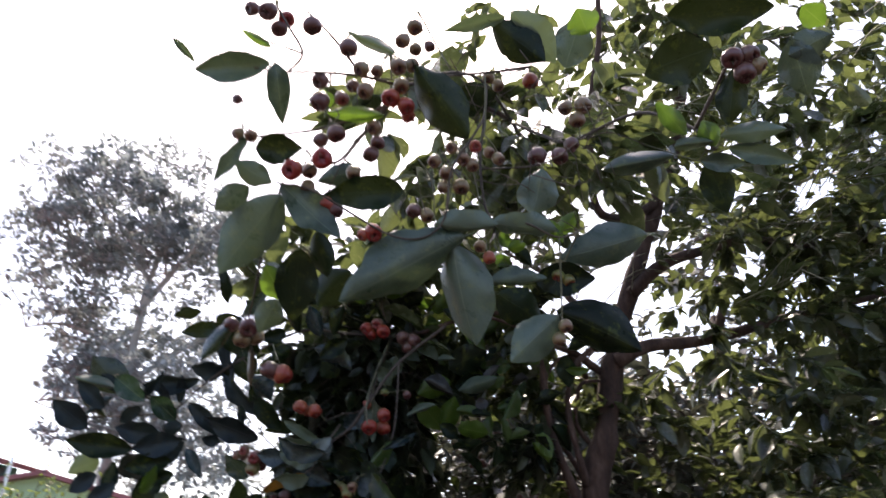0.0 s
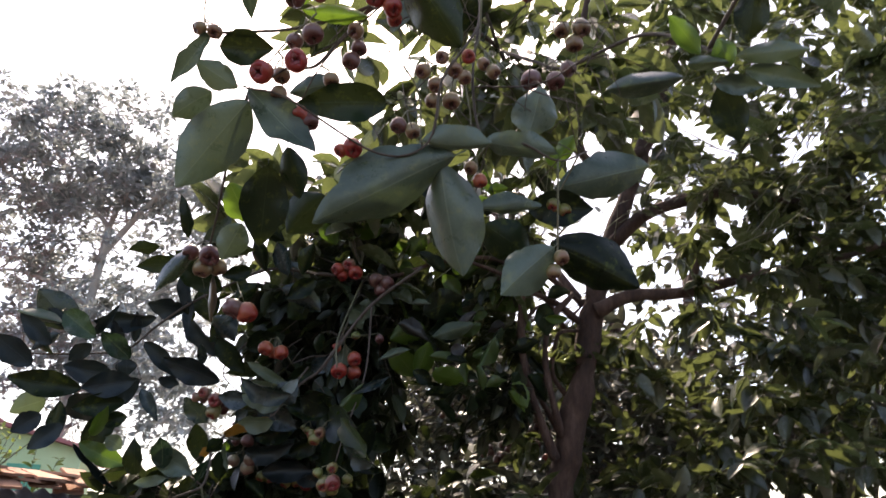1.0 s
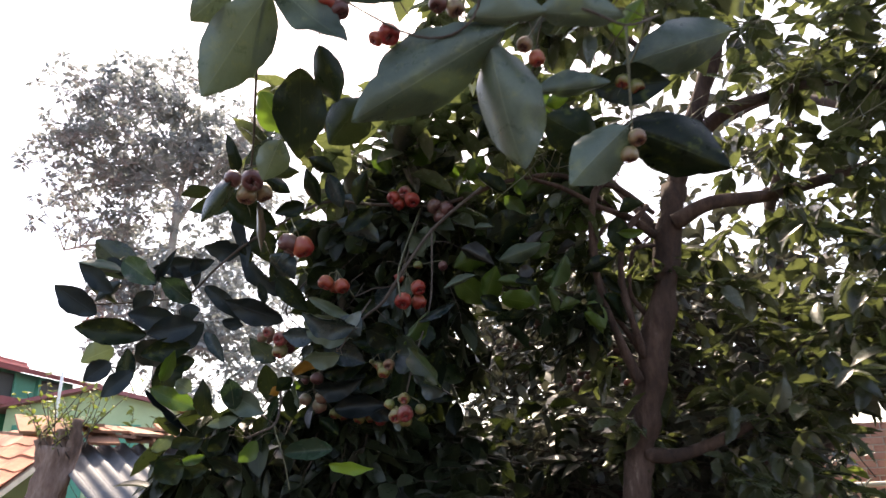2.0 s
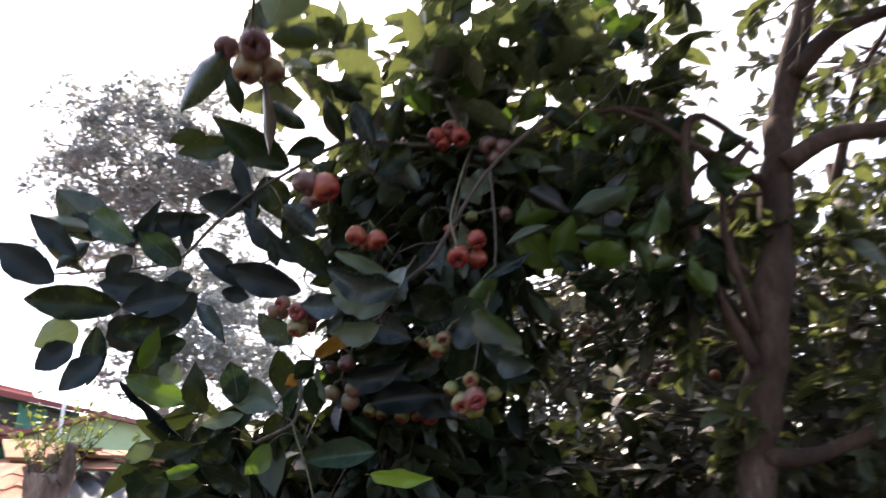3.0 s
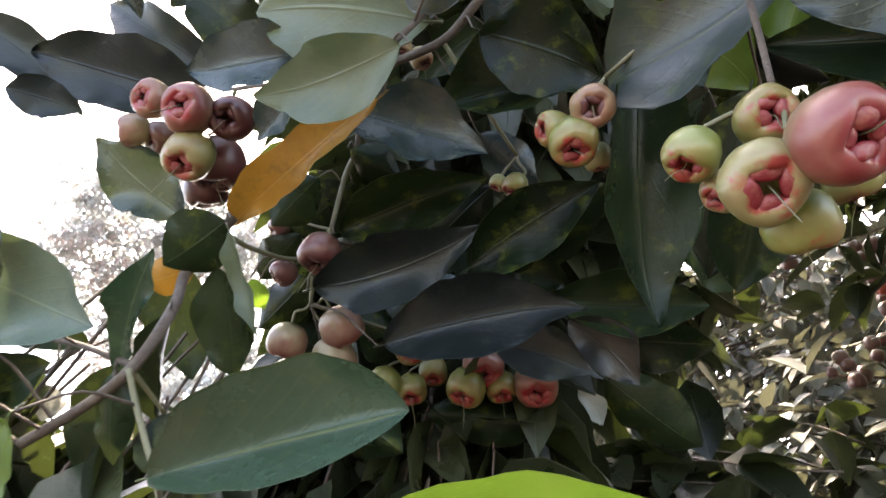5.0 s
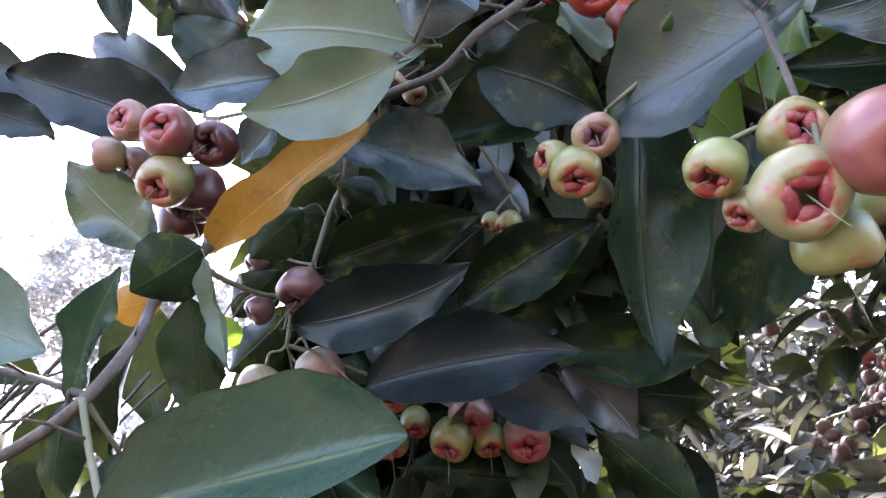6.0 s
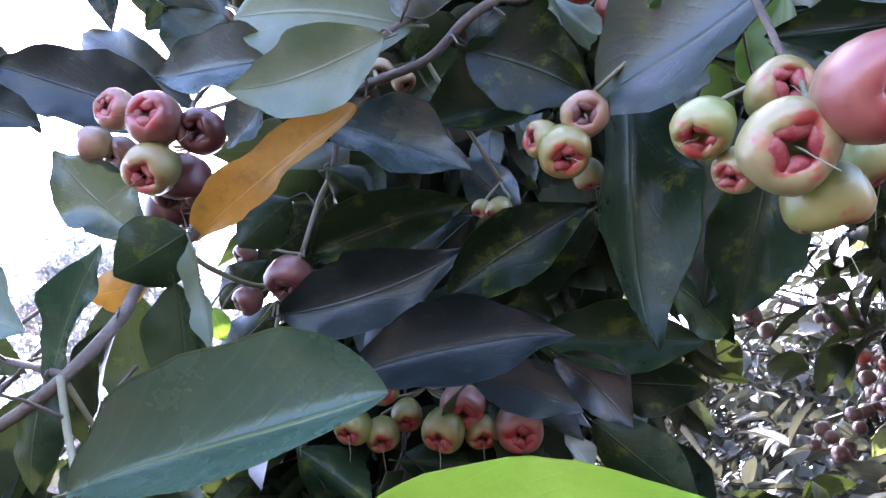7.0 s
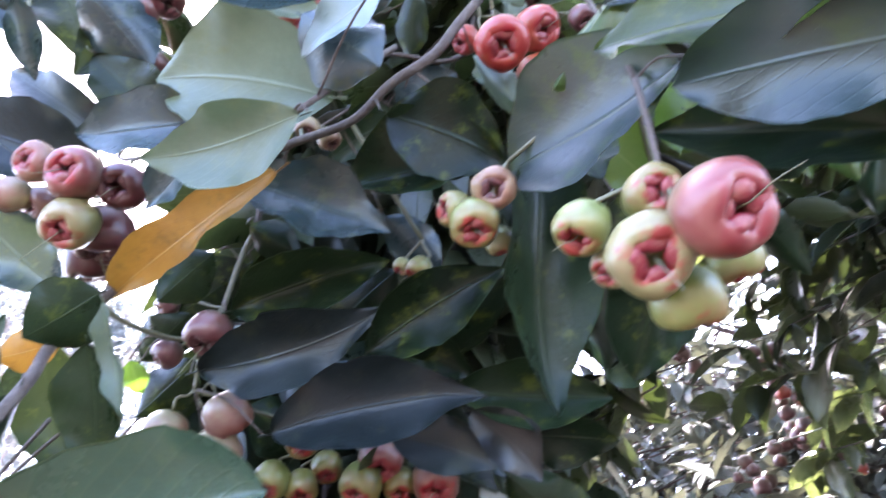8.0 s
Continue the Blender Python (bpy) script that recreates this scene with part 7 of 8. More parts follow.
fill([
    (-0.6, -0.15, 2.9, 3.5, 0.9, 1.6, 85),
    (-0.55, -0.18, 2.95, 3.5, 1.7, 2.35, 75),
    (-0.18, 0.05, 3.0, 3.5, 2.15, 2.4, 14),
    (-0.6, 0.3, 2.9, 3.9, 2.35, 3.2, 75),
], 0.12, 10, spots, (tv, tf), rng)
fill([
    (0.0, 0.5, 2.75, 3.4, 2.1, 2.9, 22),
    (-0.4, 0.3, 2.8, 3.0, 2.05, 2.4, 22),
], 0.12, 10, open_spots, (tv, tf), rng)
fill([
    (-0.7, -0.1, 2.7, 2.85, 1.8, 2.3, 30),
    (-0.72, -0.45, 2.8, 3.2, 1.35, 1.95, 38),
    (-1.05, -0.8, 2.5, 2.8, 1.3, 1.55, 22),
    (-0.75, -0.3, 2.9, 3.5, 1.9, 2.5, 45),
    (-0.7, -0.2, 2.9, 3.5, 2.3, 2.8, 32),
    (-0.72, -0.25, 2.75, 3.4, 1.8, 2.5, 42),
    (-0.95, -0.05, 2.6, 3.3, 0.5, 1.36, 160),
    (-0.6, 0.25, 3.6, 4.3, 0.6, 1.75, 80),
    (-1.05, -0.6, 2.55, 2.95, 1.0, 1.5, 26),
    (-0.9, -0.22, 2.78, 3.3, 1.3, 1.62, 95),
], 0.12, 10, spots, (tv, tf), rng)
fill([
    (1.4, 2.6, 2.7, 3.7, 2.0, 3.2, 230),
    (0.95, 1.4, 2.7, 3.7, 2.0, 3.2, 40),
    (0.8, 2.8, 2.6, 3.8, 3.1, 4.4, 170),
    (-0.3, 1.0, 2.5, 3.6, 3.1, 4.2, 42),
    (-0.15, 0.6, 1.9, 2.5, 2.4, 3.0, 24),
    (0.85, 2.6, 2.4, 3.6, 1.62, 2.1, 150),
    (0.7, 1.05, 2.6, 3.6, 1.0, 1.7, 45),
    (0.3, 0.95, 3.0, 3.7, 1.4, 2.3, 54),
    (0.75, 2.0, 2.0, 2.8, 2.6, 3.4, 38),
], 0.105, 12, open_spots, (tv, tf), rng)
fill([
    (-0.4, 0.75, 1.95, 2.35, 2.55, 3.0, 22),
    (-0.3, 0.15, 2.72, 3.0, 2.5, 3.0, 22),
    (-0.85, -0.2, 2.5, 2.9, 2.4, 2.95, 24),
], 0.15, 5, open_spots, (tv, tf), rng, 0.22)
fill([(0.05, 0.35, 2.8, 3.1, 1.84, 2.02, 9), (0.05, 0.25, 2.95, 3.25, 1.8, 2.0, 10), (-0.98, -0.62, 2.7, 3.1, 1.36, 1.6, 26), (1.15, 1.8, 3.2, 3.8, 1.56, 1.8, 20)], 0.085, 9, spots, (tv, tf), rng)
# the middle of the crown is thin at its top, so that sun comes through
spots = [q for i, q in enumerate(spots) if i % 2 or not (-0.65 < q[0][0] < 0.4 and q[0][1] > 2.85 and q[0][2] > 2.42)]
# and open to the sky beside the low bough
spots = [q for q in spots if not (q[0][0] < -0.62 and 1.63 < q[0][2] < 2.12)]
crown_leaves("crown", spots, CROWN, TREE, "dense leaves in a shade-darkened green")
crown_leaves("crown", open_spots, CROWN_LIT, TREE, "leaves of the open crown in a lightened, lit grey-green")
tagged(part("twig", mesh_of("twig", tv, tf), TWIG, TREE, placed=True), kind="stuff")
# bare thin shoots among the leaves of the upper crown
rng = random.Random(77)
sv, sf = [], []
for _ in range(95):
    tip = Vector((rng.uniform(0.1, 1.9), rng.uniform(1.9, 3.0), rng.uniform(2.25, 3.3)))
    at = min(LIMB_POINTS, key=lambda q: (q - tip).length_squared)
    start = at if (at - tip).length < 0.35 else tip + (at - tip).normalized() * 0.35
    bowed = start.lerp(tip, 0.5) + Vector((rng.uniform(-0.06, 0.06), rng.uniform(-0.06, 0.06), rng.uniform(-0.02, 0.08)))
    add_tube(sv, sf, curve_points([start, bowed, tip], 4), 0.0022, 0.0011, 4)
    for _k in range(2):
        side = tip + Vector((rng.uniform(-0.12, 0.12), rng.uniform(-0.1, 0.1), rng.uniform(-0.12, 0.08)))
        add_tube(sv, sf, curve_points([bowed.lerp(tip, rng.uniform(0.1, 0.7)), side], 2), 0.0014, 0.0009, 4)
tagged(part("shoot", mesh_of("shoot", sv, sf), GREEN_TWIG, TREE, "thin pale bare shoots", placed=True), kind="stuff")


# ---- trees behind ----
def backing_tree(base, height, spread, size, seed, label, mat, bark, boxes, lean=(0, 0), r=0.08, per=10):
    rand = random.Random(seed)
    ob = thing("tree", base, label, "tree")
    base = Vector(base)
    top = base + Vector((lean[0], lean[1], height))
    pts = [base + Vector((0, 0, -0.1)), base.lerp(top, 0.35) + Vector((rand.uniform(-0.1, 0.1), 0, 0)), base.lerp(top, 0.7), top]
    v, f = [], []
    add_tube(v, f, curve_points(pts, 6), r, r * 0.4, 10, 0.15)
    part("trunk", mesh_of("trunk", v, f), bark, ob, placed=True)
    frame_pts = curve_points(pts, 6)[6:]
    lv, lf = [], []
    for i in range(7):
        a = i * 2.4 + rand.uniform(-0.4, 0.4)
        s = frame_pts[int(len(frame_pts) * (0.1 + 0.12 * i)) % len(frame_pts)]
        e = s + Vector((math.cos(a) * spread * rand.uniform(0.6, 1), math.sin(a) * spread * rand.uniform(0.6, 1), height * rand.uniform(0.1, 0.35)))
        q = curve_points([s, s.lerp(e, 0.5) + Vector((0, 0, 0.12 * spread)), e], 5)
        v, f = [], []
        add_tube(v, f, q, r * 0.45, r * 0.12, 7, 0.12)
        part("limb", mesh_of("limb", v, f), bark, ob, placed=True)
        frame_pts += q
    sp, bv, bf = [], [], []
    for x0, x1, y0, y1, z0, z1, n in boxes:
        for _ in range(n):
            end = Vector((rand.uniform(x0, x1), rand.uniform(y0, y1), rand.uniform(z0, z1)))
            at = min(frame_pts, key=lambda q: (q - end).length_squared)
            if (at - end).length > 1.1:
                at = end + (at - end).normalized() * 0.9
            spray(rand, at, end, per + rand.randint(-3, 3), size, sp, bv, bf, 0.005, 1.0, 0.1)
    crown_leaves("crown", sp, mat, ob)
    tagged(part("twig", mesh_of("twig", bv, bf), bark, ob, placed=True), kind="stuff")
    return ob


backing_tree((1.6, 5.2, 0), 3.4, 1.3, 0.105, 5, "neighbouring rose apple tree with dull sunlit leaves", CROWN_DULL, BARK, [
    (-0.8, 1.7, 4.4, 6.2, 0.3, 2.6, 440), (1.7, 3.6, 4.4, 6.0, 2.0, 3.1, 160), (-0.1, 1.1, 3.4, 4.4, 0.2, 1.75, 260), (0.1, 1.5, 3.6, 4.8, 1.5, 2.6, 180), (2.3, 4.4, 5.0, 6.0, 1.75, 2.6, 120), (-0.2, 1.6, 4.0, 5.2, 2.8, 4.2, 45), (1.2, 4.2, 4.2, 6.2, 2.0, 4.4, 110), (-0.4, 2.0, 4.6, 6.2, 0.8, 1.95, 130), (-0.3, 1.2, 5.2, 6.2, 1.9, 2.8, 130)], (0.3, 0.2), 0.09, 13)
backing_tree((4.2, 4.6, 0), 3.6, 1.5, 0.11, 6, "leafy tree at the edge of the yard", CROWN, BARK, [
    (2.5, 5.5, 3.4, 5.8, 1.85, 3.0, 220), (2.5, 5.5, 3.4, 5.8, 3.0, 5.4, 110)], (0.2, 0.0), 0.1, 12)


# ---- big pale tree beyond the roofs ----
def far_tree():
    rand = random.Random(21)
    base = Vector((-8.3, 15.0, 0))
    ob = thing("tall_tree", base, "tall pale-barked tree with an open grey-green crown", "tree")
    fork = Vector((-7.45, 13.7, 7.8))
    trunks = [[base + Vector((0, 0, -0.2)), Vector((-8.25, 15.0, 2.9)), Vector((-7.9, 14.4, 5.6)), fork],
              [fork, Vector((-7.12, 13.4, 8.8)), Vector((-7.3, 13.2, 9.6)), Vector((-7.5, 13.0, 10.4))],
              [fork, Vector((-7.75, 13.6, 8.1)), Vector((-8.3, 13.4, 8.55)), Vector((-9.2, 13.3, 8.6)), Vector((-9.8, 13.2, 8.9))],
              [Vector((-7.6, 13.9, 7.2)), Vector((-7.0, 13.7, 7.9)), Vector((-6.5, 13.5, 8.4)), Vector((-5.7, 13.2, 9.0)), Vector((-5.0, 13.0, 9.3))],
              [Vector((-7.8, 14.2, 6.2)), Vector((-8.8, 14.1, 6.7)), Vector((-9.5, 14.0, 6.9)), Vector((-10.2, 13.9, 6.8))],
              [Vector((-7.9, 14.4, 5.6)), Vector((-7.2, 14.6, 6.2)), Vector((-6.2, 14.6, 6.8)), Vector((-5.2, 14.6, 7.2))],
              [Vector((-7.95, 14.5, 5.4)), Vector((-9.0, 14.7, 5.4)), Vector((-9.5, 14.7, 5.4)), Vector((-10.0, 14.6, 5.3))],
              [Vector((-8.3, 13.4, 8.55)), Vector((-8.6, 13.3, 9.2)), Vector((-8.9, 13.2, 9.7))],
              [Vector((-8.1, 14.7, 4.4)), Vector((-7.0, 14.6, 4.6)), Vector((-6.0, 14.5, 4.8))]]
    widths = [(0.12, 0.085), (0.06, 0.025), (0.06, 0.02), (0.08, 0.02), (0.07, 0.02), (0.07, 0.02), (0.06, 0.02), (0.04, 0.015), (0.05, 0.02)]
    pts = []
    for i, (tr, (a, b)) in enumerate(zip(trunks, widths)):
        q = curve_points(tr, 6)
        v, f = [], []
        add_tube(v, f, q, a, b, 9, 0.12, i)
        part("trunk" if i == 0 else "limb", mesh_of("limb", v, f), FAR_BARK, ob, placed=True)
        if i:
            pts += q[4:]
    sp, bv, bf = [], [], []

    def within(p):
        """A rounded crown, narrower at its foot."""
        x, z = p.x, p.z
        if z > 8.0:
            return ((x + 7.9) / 2.45) ** 2 + ((z - 8.0) / 2.75) ** 2 < 1
        return -10.3 + (8.0 - z) * 0.35 < x < -4.9 and z > 2.9

    for i in range(330):
        at = rand.choice(pts) if i < 255 else Vector((rand.uniform(-8.4, -4.8), rand.uniform(13.8, 15.0), rand.uniform(3.4, 5.6)))
        mid = at + Vector((rand.gauss(0, 0.8), rand.gauss(0, 0.6), rand.gauss(0.15, 0.65)))
        if not within(mid):
            continue
        add_tube(bv, bf, curve_points([at, at.lerp(mid, 0.5) + Vector((0, 0, 0.12)), mid], 3), 0.018, 0.009, 4)
        for _k in range(5):
            end = mid + Vector((rand.gauss(0, 0.29), rand.gauss(0, 0.29), rand.gauss(0.05, 0.17)))
            add_tube(bv, bf, curve_points([mid, end], 2), 0.01, 0.006, 4)
            for _n in range(17):
                out = Vector((rand.gauss(0, 1), rand.gauss(0, 1), rand.gauss(-0.05, 0.6))).normalized()
                size = rand.uniform(0.1, 0.18)
                sp.append((tuple(end + out * rand.uniform(0.02, 0.1)), tuple(out), (rand.gauss(0, 0.4), rand.gauss(0, 0.4), 1.0), size, size * rand.uniform(0.4, 0.6)))
    crown_leaves("crown", sp, FAR_LEAF, ob, "sparse leaves in a haze-paled grey-green")
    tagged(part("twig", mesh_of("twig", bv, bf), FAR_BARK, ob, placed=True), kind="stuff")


far_tree()

# ---- ground ----
SOIL = rough_material("soil", [(0.3, (0.035, 0.027, 0.019)), (0.6, (0.07, 0.054, 0.04)), (0.8, (0.11, 0.088, 0.066))], 1.2, 0.95, 0.7, 12.0)
bm = bmesh.new()
bmesh.ops.create_grid(bm, x_segments=60, y_segments=60, size=1.0)
for v in bm.verts:
    d = max(abs(v.co.x), abs(v.co.y))
    k = 15 if d < 0.7 else 15 * (d / 0.7) ** 9
    v.co.x, v.co.y = v.co.x * k, v.co.y * k + 6
    v.co.z = 0.05 * noise.noise(Vector((v.co.x * 0.5, v.co.y * 0.5, 0))) - 0.03
tagged(part("ground", bm, SOIL), "bare brown earth yard with fine clods", "ground", kind="structure")


# ---- buildings ----
GREEN_WALL = rough_material("green_render", [(0.3, (0.075, 0.325, 0.225)), (0.7, (0.125, 0.425, 0.312))], 1.5, 0.8, 0.2)
CREAM_WALL = rough_material("pale_green_render", [(0.3, (0.46, 0.58, 0.34)), (0.7, (0.56, 0.68, 0.44))], 1.5, 0.85, 0.2)
RED_PAINT = rough_material("red_paint", [(0.3, (0.3, 0.08, 0.09)), (0.7, (0.38, 0.13, 0.13))], 3.0, 0.6, 0.2)
GREY_SHEET = rough_material("weathered_sheet", [(0.3, (0.07, 0.075, 0.085)), (0.6, (0.125, 0.135, 0.15)), (0.85, (0.12, 0.085, 0.065))], 2.5, 0.6, 0.2)
TILE = rough_material("clay_tile", [(0.2, (0.345, 0.127, 0.075)), (0.5, (0.483, 0.207, 0.127)), (0.8, (0.552, 0.299, 0.207))], 3.0, 0.85, 0.4, 7.0, "object")
OLD_TILE = rough_material("old_clay_tile", [(0.2, (0.16, 0.09, 0.06)), (0.5, (0.33, 0.17, 0.11)), (0.8, (0.45, 0.27, 0.18))], 4.0, 0.9, 0.5, 7.0, "object")
BRICK = rough_material("red_brick", [(0.2, (0.24, 0.11, 0.08)), (0.5, (0.38, 0.19, 0.14)), (0.8, (0.46, 0.29, 0.22))], 6.0, 0.9, 0.5, 6.0, "object")
MORTAR = rough_material("mortar", [(0.3, (0.3, 0.26, 0.22)), (0.7, (0.42, 0.38, 0.33))], 8.0, 0.95, 0.5)
DARK = rough_material("dark_opening", [(0.3, (0.02, 0.025, 0.03)), (0.7, (0.05, 0.06, 0.06))], 2.0, 0.4, 0.1)
PALE_WOOD = rough_material("pale_bamboo", [(0.3, (0.45, 0.4, 0.3)), (0.7, (0.65, 0.6, 0.48))], 10.0, 0.7, 0.3)
WHITE_POLE = rough_material("white_paint", [(0.3, (0.7, 0.7, 0.68)), (0.7, (0.82, 0.82, 0.8))], 4.0, 0.6, 0.2)


def house(at, turn, w, d, h, label):
    ob = thing("house", at, label, "house")
    ob.rotation_euler = (0, 0, radians(turn))
    box("wall", (w, d, h), (0, 0, h / 2), GREEN_WALL, ob, "green painted wall")
    box("balcony", (w + 0.5, 0.45, 0.14), (0, -d / 2 - 0.2, h - 0.62), RED_PAINT, ob, "red painted ledge")
    for i in range(4):
        x = w / 2 - 0.75 - i * 1.3
        win = box("window", (0.62, 0.06, 0.42), (x, -d / 2 - 0.02, h - 0.28), DARK, ob)
        for k in (-1, 1):
            box("frame", (0.05, 0.1, 0.46), (k * 0.33, -0.01, 0), GREEN_WALL, win)
        box("sill", (0.72, 0.12, 0.04), (0, -0.03, -0.23), GREEN_WALL, win)
    for sgn in (-1, 1):
        box("roof", (w + 0.9, d * 0.66, 0.09), (0, sgn * d * 0.27, h + 0.24), RED_PAINT, ob, "faded red sheet roof slope", tilt=-sgn * 14)
    box("ridge", (w + 0.92, 0.2, 0.1), (0, 0, h + 0.3 + 0.08 * d), RED_PAINT, ob)
    return ob


house((-10.9, 10.9, 0), 90, 5.6, 3.2, 3.7, "green painted house with a red ledge and red roof")


def low_house(at, turn, w, d, h):
    ob = thing("house", at, "low pale green house behind shrubs", "house")
    ob.rotation_euler = (0, 0, radians(turn))
    box("wall", (w, d, h), (0, 0, h / 2), CREAM_WALL, ob)
    for k in (-0.36, -0.1, 0.2):
        box("panel", (w * 0.18, 0.04, h * 0.7), (w * k, -d / 2 - 0.02, h * 0.55), GREEN_WALL, ob, "green painted panel")
    bm2 = bmesh.new()
    pts = [bm2.verts.new(p) for p in ((-w / 2, -d / 2, h), (w / 2, -d / 2, h), (0, -d / 2, h + 0.34), (-w / 2, -d / 2 + 0.12, h), (w / 2, -d / 2 + 0.12, h), (0, -d / 2 + 0.12, h + 0.34))]
    for f in ((0, 1, 2), (5, 4, 3), (0, 3, 4, 1), (1, 4, 5, 2), (2, 5, 3, 0)):
        bm2.faces.new([pts[i] for i in f])
    part("gable", bm2, CREAM_WALL, ob, smooth=False)
    for sgn in (-1, 1):
        r = box("roof", (w * 0.62, d + 0.5, 0.07), (sgn * w * 0.27, 0, h + 0.2), RED_PAINT, ob, "faded red roof slope")
        r.matrix_local = pose(sgn * w * 0.27, 0, h + 0.17, 0, sgn * math.degrees(math.atan2(0.34, w / 2)), 0)


low_house((-8.15, 13.25, 0), 22, 2.8, 2.4, 2.98)


def tiled_shed(at, turn):
    """Low shed: a slope of overlapping clay tiles on rafters, and walls below."""
    ob = thing("shed", at, "low shed with an orange clay tile roof", "shed")
    ob.rotation_euler = (0, 0, radians(turn))
    w, run, rise, eave = 4.4, 1.9, 0.92, 1.16
    slope = math.degrees(math.atan2(rise, run))
    ln = math.hypot(run, rise)
    box("wall", (w - 0.3, 0.12, eave + 0.02), (0, -run + 0.25, (eave + 0.02) / 2), CREAM_WALL, ob)
    box("wall", (w - 0.3, 0.12, eave + rise - 0.12), (0, 0.0, (eave + rise - 0.12) / 2), CREAM_WALL, ob)
    roof = box("roof", (w, ln, 0.05), (0, -run / 2, eave + rise / 2 - 0.06), PALE_WOOD, ob, "battens under the tiles", tilt=slope)
    rows, cols = 7, 19
    bm2 = bmesh.new()
    tw, tl = w / cols, ln / rows * 1.25
    vs = []
    for i in range(7):
        x = -tw / 2 + tw * i / 6
        z = 0.016 * math.sin(math.pi * 2 * i / 6 + 0.6)
        vs.append((x, z))
    top = [[bm2.verts.new((x, y, z + (0.014 if y < 0 else 0.0))) for x, z in vs] for y in (-tl / 2, tl / 2)]
    low = [[bm2.verts.new((x, y, z - 0.016 + (0.014 if y < 0 else 0.0))) for x, z in vs] for y in (-tl / 2, tl / 2)]
    for i in range(6):
        bm2.faces.new((top[0][i], top[0][i + 1], top[1][i + 1], top[1][i]))
        bm2.faces.new((low[0][i + 1], low[0][i], low[1][i], low[1][i + 1]))
        bm2.faces.new((low[0][i], low[0][i + 1], top[0][i + 1], top[0][i]))
    me = bpy.data.meshes.new("tile")
    bm2.to_mesh(me)
    bm2.free()
    me.materials.append(TILE)
    rand = random.Random(3)
    for r in range(rows):
        for c in range(cols):
            t = new("tile", me)
            t.parent = roof
            t.matrix_local = pose(-w / 2 + tw * (c + 0.5), -ln / 2 + ln * (r + 0.5) / rows, 0.055 + rand.uniform(0, 0.008), rand.uniform(-1.5, 1.5), 0, rand.uniform(-2, 2))
    return ob


tiled_shed((-6.75, 7.0, 0), 8)


def sheet_roof(at, turn):
    """A lean-to of corrugated sheet on posts, with broken tiles along its upper edge."""
    ob = thing("lean_to", at, "lean-to roofed with weathered corrugated sheet", "shed")
    ob.rotation_euler = (0, 0, radians(turn))
    bm2 = bmesh.new()
    n = 60
    w, ln = 1.7, 1.8
    rows = []
    for y in (0, ln):
        for dz in (0, -0.004):
            rows.append([bm2.verts.new((-w / 2 + w * i / n, y, 0.022 * math.sin(i * math.pi / 2.5) + dz)) for i in range(n + 1)])
    for i in range(n):
        bm2.faces.new((rows[0][i], rows[0][i + 1], rows[2][i + 1], rows[2][i]))
        bm2.faces.new((rows[1][i + 1], rows[1][i], rows[3][i], rows[3][i + 1]))
        bm2.faces.new((rows[1][i], rows[1][i + 1], rows[0][i + 1], rows[0][i]))
    s = part("sheet", bm2, GREY_SHEET, ob, "weathered corrugated sheet")
    s.matrix_local = pose(0, 0, 0.98, 27, 0, 0)
    for x in (-0.78, 0.78):
        for y, h in ((0.12, 1.0), (1.5, 1.7)):
            box("post", (0.07, 0.07, h), (x, y, h / 2), PALE_WOOD, ob, bevel=0.008)
    rand = random.Random(8)
    for i in range(26):
        box("tile", (0.22, 0.26, 0.02), (-0.95 + (i % 13) * 0.155 + rand.uniform(-0.03, 0.03), 1.55 + rand.uniform(-0.09, 0.09), 1.86 + (i // 13) * 0.05 + rand.uniform(-0.02, 0.02)), OLD_TILE, ob, turn=rand.uniform(-40, 40), tilt=20 + rand.uniform(-16, 16))


sheet_roof((-1.62, 5.2, 0), 60)


def brick_wall(at, turn, w, courses):
    ob = thing("wall", at, "old red brick garden wall", "wall", kind="structure")
    ob.rotation_euler = (0, 0, radians(turn))
    bh, bl = 0.075, 0.22
    box("mortar", (w, 0.09, courses * bh), (0, 0, courses * bh / 2), MORTAR, ob)
    bm2 = bmesh.new()
    bmesh.ops.create_cube(bm2, size=1.0)
    for v in bm2.verts:
        v.co = Vector((v.co.x * (bl - 0.012), v.co.y * 0.105, v.co.z * (bh - 0.012)))
    bmesh.ops.bevel(bm2, geom=bm2.edges[:], offset=0.004, segments=1, affect="EDGES")
    me = bpy.data.meshes.new("brick")
    bm2.to_mesh(me)
    bm2.free()
    me.materials.append(BRICK)
    rand = random.Random(2)
    for r in range(max(0, courses - 14), courses):
        for c in range(int(w / bl)):
            b = new("brick", me)
            b.parent = ob
            b.matrix_local = pose(-w / 2 + bl * (c + 0.5 + 0.5 * (r % 2)) - 0.05, rand.uniform(-0.004, 0.004), bh * (r + 0.5), 0, 0, rand.uniform(-1, 1))
    return ob


brick_wall((5.0, 8.4, 0), -2, 5.0, 26)
brick_wall((0.6, 8.6, 0), 3, 4.2, 24)


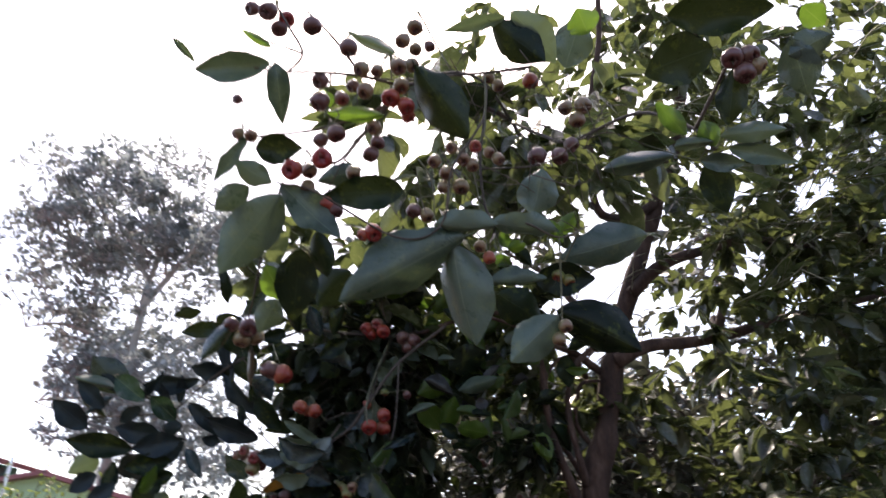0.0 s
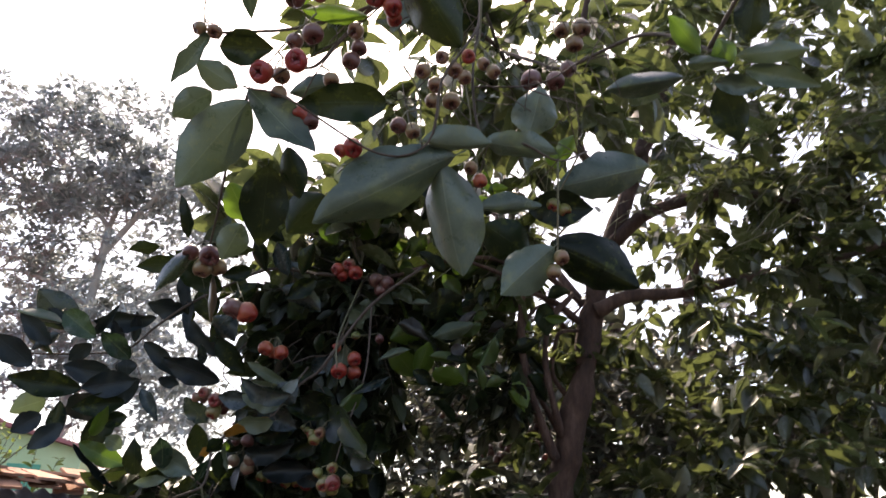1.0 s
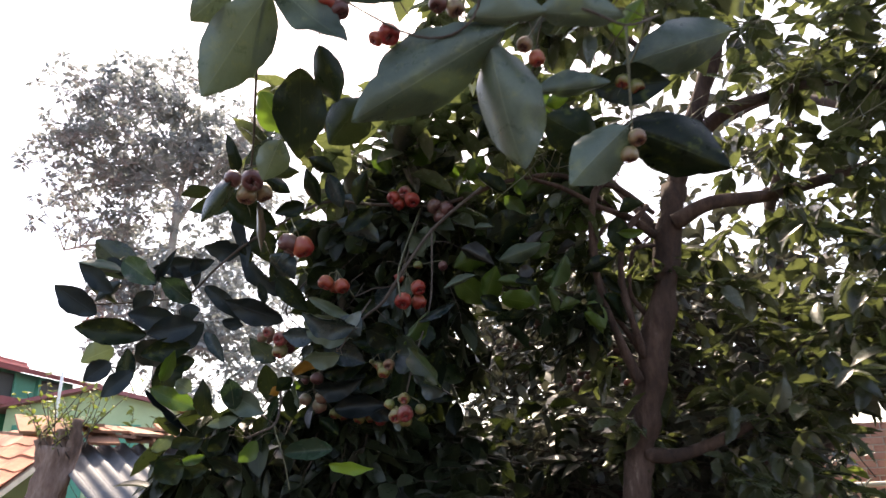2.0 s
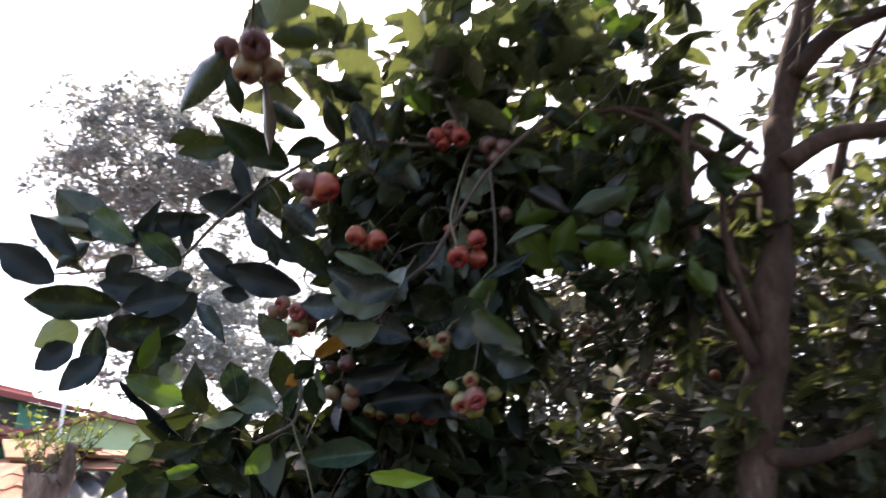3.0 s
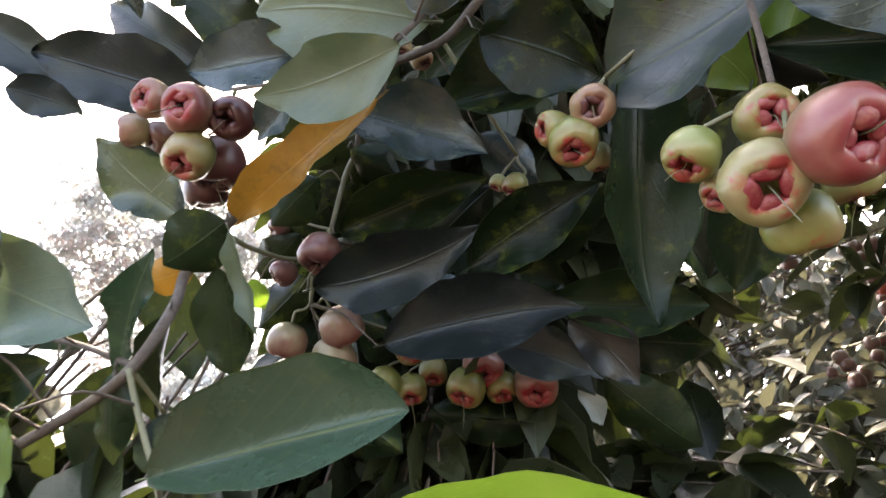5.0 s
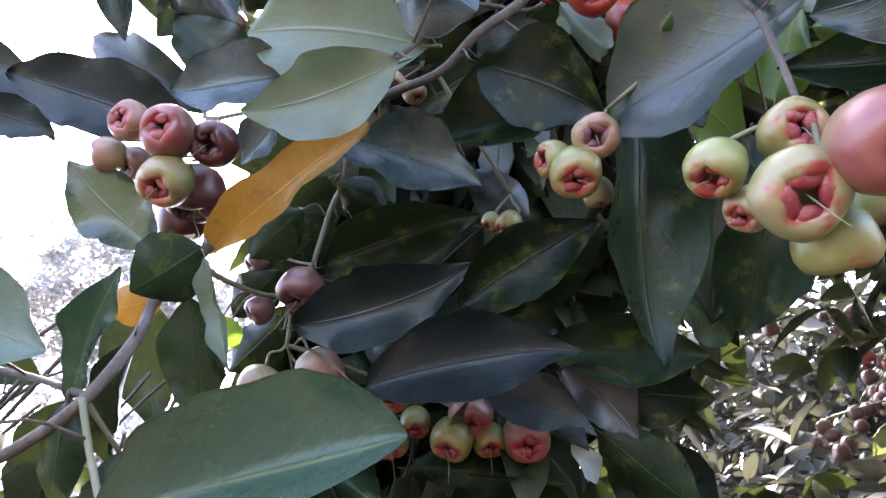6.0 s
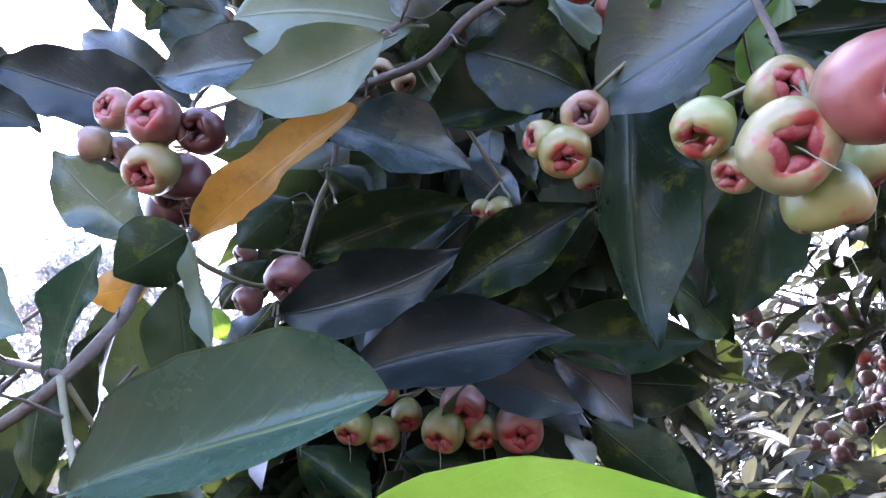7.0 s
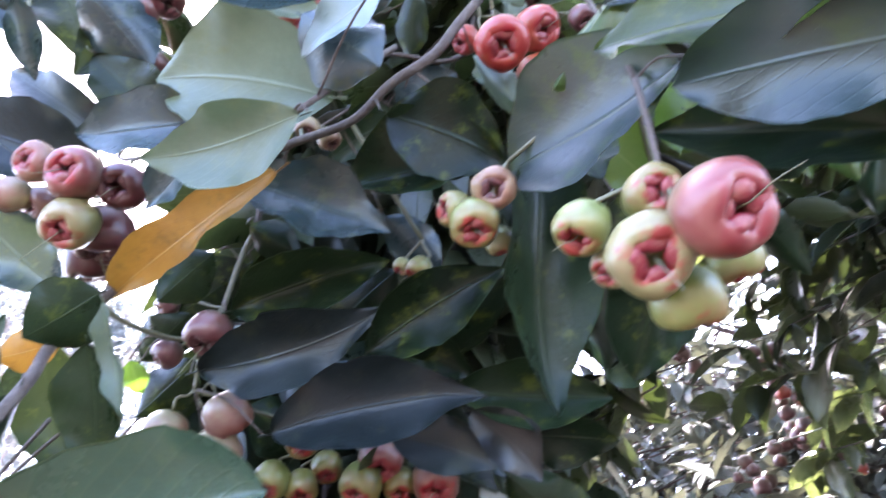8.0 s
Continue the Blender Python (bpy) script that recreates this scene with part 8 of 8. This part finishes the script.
def bamboo_fence(at, turn):
    ob = thing("fence", at, "rough fence of pale split bamboo", "fence")
    ob.rotation_euler = (0, 0, radians(turn))
    for i in range(5):
        tube("post", [Vector(at) + Vector((-1.4 + i * 0.7, 0, -0.1)), Vector(at) + Vector((-1.4 + i * 0.7 + 0.02, 0, 0.7)), Vector(at) + Vector((-1.4 + i * 0.7 - 0.02, 0, 1.75 - 0.06 * (i % 3)))], 0.035, 0.028, PALE_WOOD, ob)
    for k in range(7):
        z = 0.5 + k * 0.14
        tube("rail", [Vector(at) + Vector((-1.6, -0.04, z)), Vector(at) + Vector((0, -0.05, z + 0.02)), Vector(at) + Vector((1.6, -0.04, z - 0.01))], 0.022, 0.02, PALE_WOOD, ob)


bamboo_fence((4.3, 7.6, 0), 0)


# lighter bark for the stump: the sunlight on it is put into the colour
STUMP_BARK = rough_material("sunlit_bark", [(0.3, (0.06, 0.035, 0.028)), (0.5, (0.2, 0.13, 0.105)), (0.68, (0.36, 0.27, 0.23))], 7.0, 0.9, 1.0, 5.0, stretch=(1, 1, 0.3))


def stump():
    """A pollarded trunk with thin young shoots."""
    base = Vector((-3.15, 5.05, 0))
    ob = thing("pollarded_trunk", base, "rough brown pollarded trunk with thin young shoots", "tree")
    v, f = [], []
    add_tube(v, f, curve_points([base + Vector((0, 0, -0.1)), base + Vector((0.03, 0, 0.6)), base + Vector((-0.03, 0, 1.25)), base + Vector((0.02, 0, 1.74))], 8), 0.14, 0.115, 16, 0.45)
    part("trunk", mesh_of("trunk", v, f), STUMP_BARK, ob, placed=True)
    for dx, dz, r in ((0.13, 1.92, 0.05), (-0.12, 1.8, 0.07), (0.03, 1.86, 0.05)):
        v, f = [], []
        add_tube(v, f, curve_points([base + Vector((dx * 0.2, 0, 1.5)), base + Vector((dx * 0.8, 0.01, 1.7)), base + Vector((dx, 0, dz))], 6), r, r * 0.75, 11, 0.45)
        part("limb", mesh_of("limb", v, f), STUMP_BARK, ob, placed=True)
    rand = random.Random(4)
    sp, bv, bf = [], [], []
    for i in range(26):
        s = base + Vector((rand.uniform(-0.12, 0.14), rand.uniform(-0.1, 0.1), rand.uniform(1.65, 1.85)))
        e = s + Vector((rand.uniform(-0.25, 0.4), rand.uniform(-0.2, 0.2), rand.uniform(0.2, 0.55)))
        spray(rand, s, e, 12, 0.045, sp, bv, bf, 0.0045, 1.0, 0.0)
    crown_leaves("shoot_leaves", sp, LEAFY_YOUNG, ob, "small yellow-green leaves")
    tagged(part("shoot", mesh_of("shoot", bv, bf), TWIG, ob, placed=True), kind="stuff")


LEAFY_YOUNG = leaf_material("young_crown_leaf", (0.08, 0.10, 0.025), (0.2, 0.22, 0.07), (0.26, 0.28, 0.12), (0.26, 0.34, 0.06), 0.3, 0.45, random_by="island")
stump()

pole = thing("pole", (-6.05, 8.9, 0), "thin white painted pole in the yard", "pole")
tube("shaft", [Vector((-6.05, 8.9, -0.1)), Vector((-6.05, 8.9, 1.5)), Vector((-6.04, 8.9, 3.02))], 0.026, 0.02, WHITE_POLE, pole)


def bush(at, size, n, seed, label, mat, leafsize):
    rand = random.Random(seed)
    at = Vector(at)
    ob = thing("shrub", at, label, "shrub")
    sp, bv, bf = [], [], []
    for i in range(n):
        e = at + Vector((rand.gauss(0, size[0] / 2), rand.gauss(0, size[1] / 2), rand.uniform(0.3, 1) * size[2]))
        spray(rand, at + Vector((rand.uniform(-0.1, 0.1), rand.uniform(-0.1, 0.1), 0.0)), e, 12, leafsize, sp, bv, bf, 0.008, 1.0, 0.1)
    crown_leaves("leaves", sp, mat, ob)
    tagged(part("stem", mesh_of("stem", bv, bf), TWIG, ob, placed=True), kind="stuff")


bush((-5.6, 9.6, 0), (1.6, 1.0, 2.6), 40, 31, "straggly yellow-green shrub before the houses", LEAFY_YOUNG, 0.12)
rand = random.Random(77)
hedge = thing("hedge", (2.0, 7.0, 0), "thick dark hedge closing the back of the yard", "hedge")
sp, bv, bf = [], [], []
for i in range(760):
    x, y = rand.uniform(-0.9, 2.6), rand.uniform(6.3, 7.4)
    top = 3.3 + 0.5 * noise.noise(Vector((x * 0.9, y, 3.0)))
    e = Vector((x, y, rand.uniform(0.2, top)))
    spray(rand, Vector((x + rand.uniform(-0.3, 0.3), 6.9, max(0.0, e.z - 0.5))), e, 14, 0.12, sp, bv, bf, 0.006, 1.0, 0.1)
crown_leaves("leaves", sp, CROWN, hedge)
tagged(part("stem", mesh_of("stem", bv, bf), TWIG, hedge, placed=True), kind="stuff")
bush((1.85, 5.7, 0), (0.5, 0.5, 1.65), 45, 32, "bright green shrub by the brick wall", LEAFY_YOUNG, 0.13)
bush((-1.2, 7.5, 0), (2.2, 1.2, 1.5), 60, 33, "low green shrub behind the fruit tree", CROWN, 0.1)
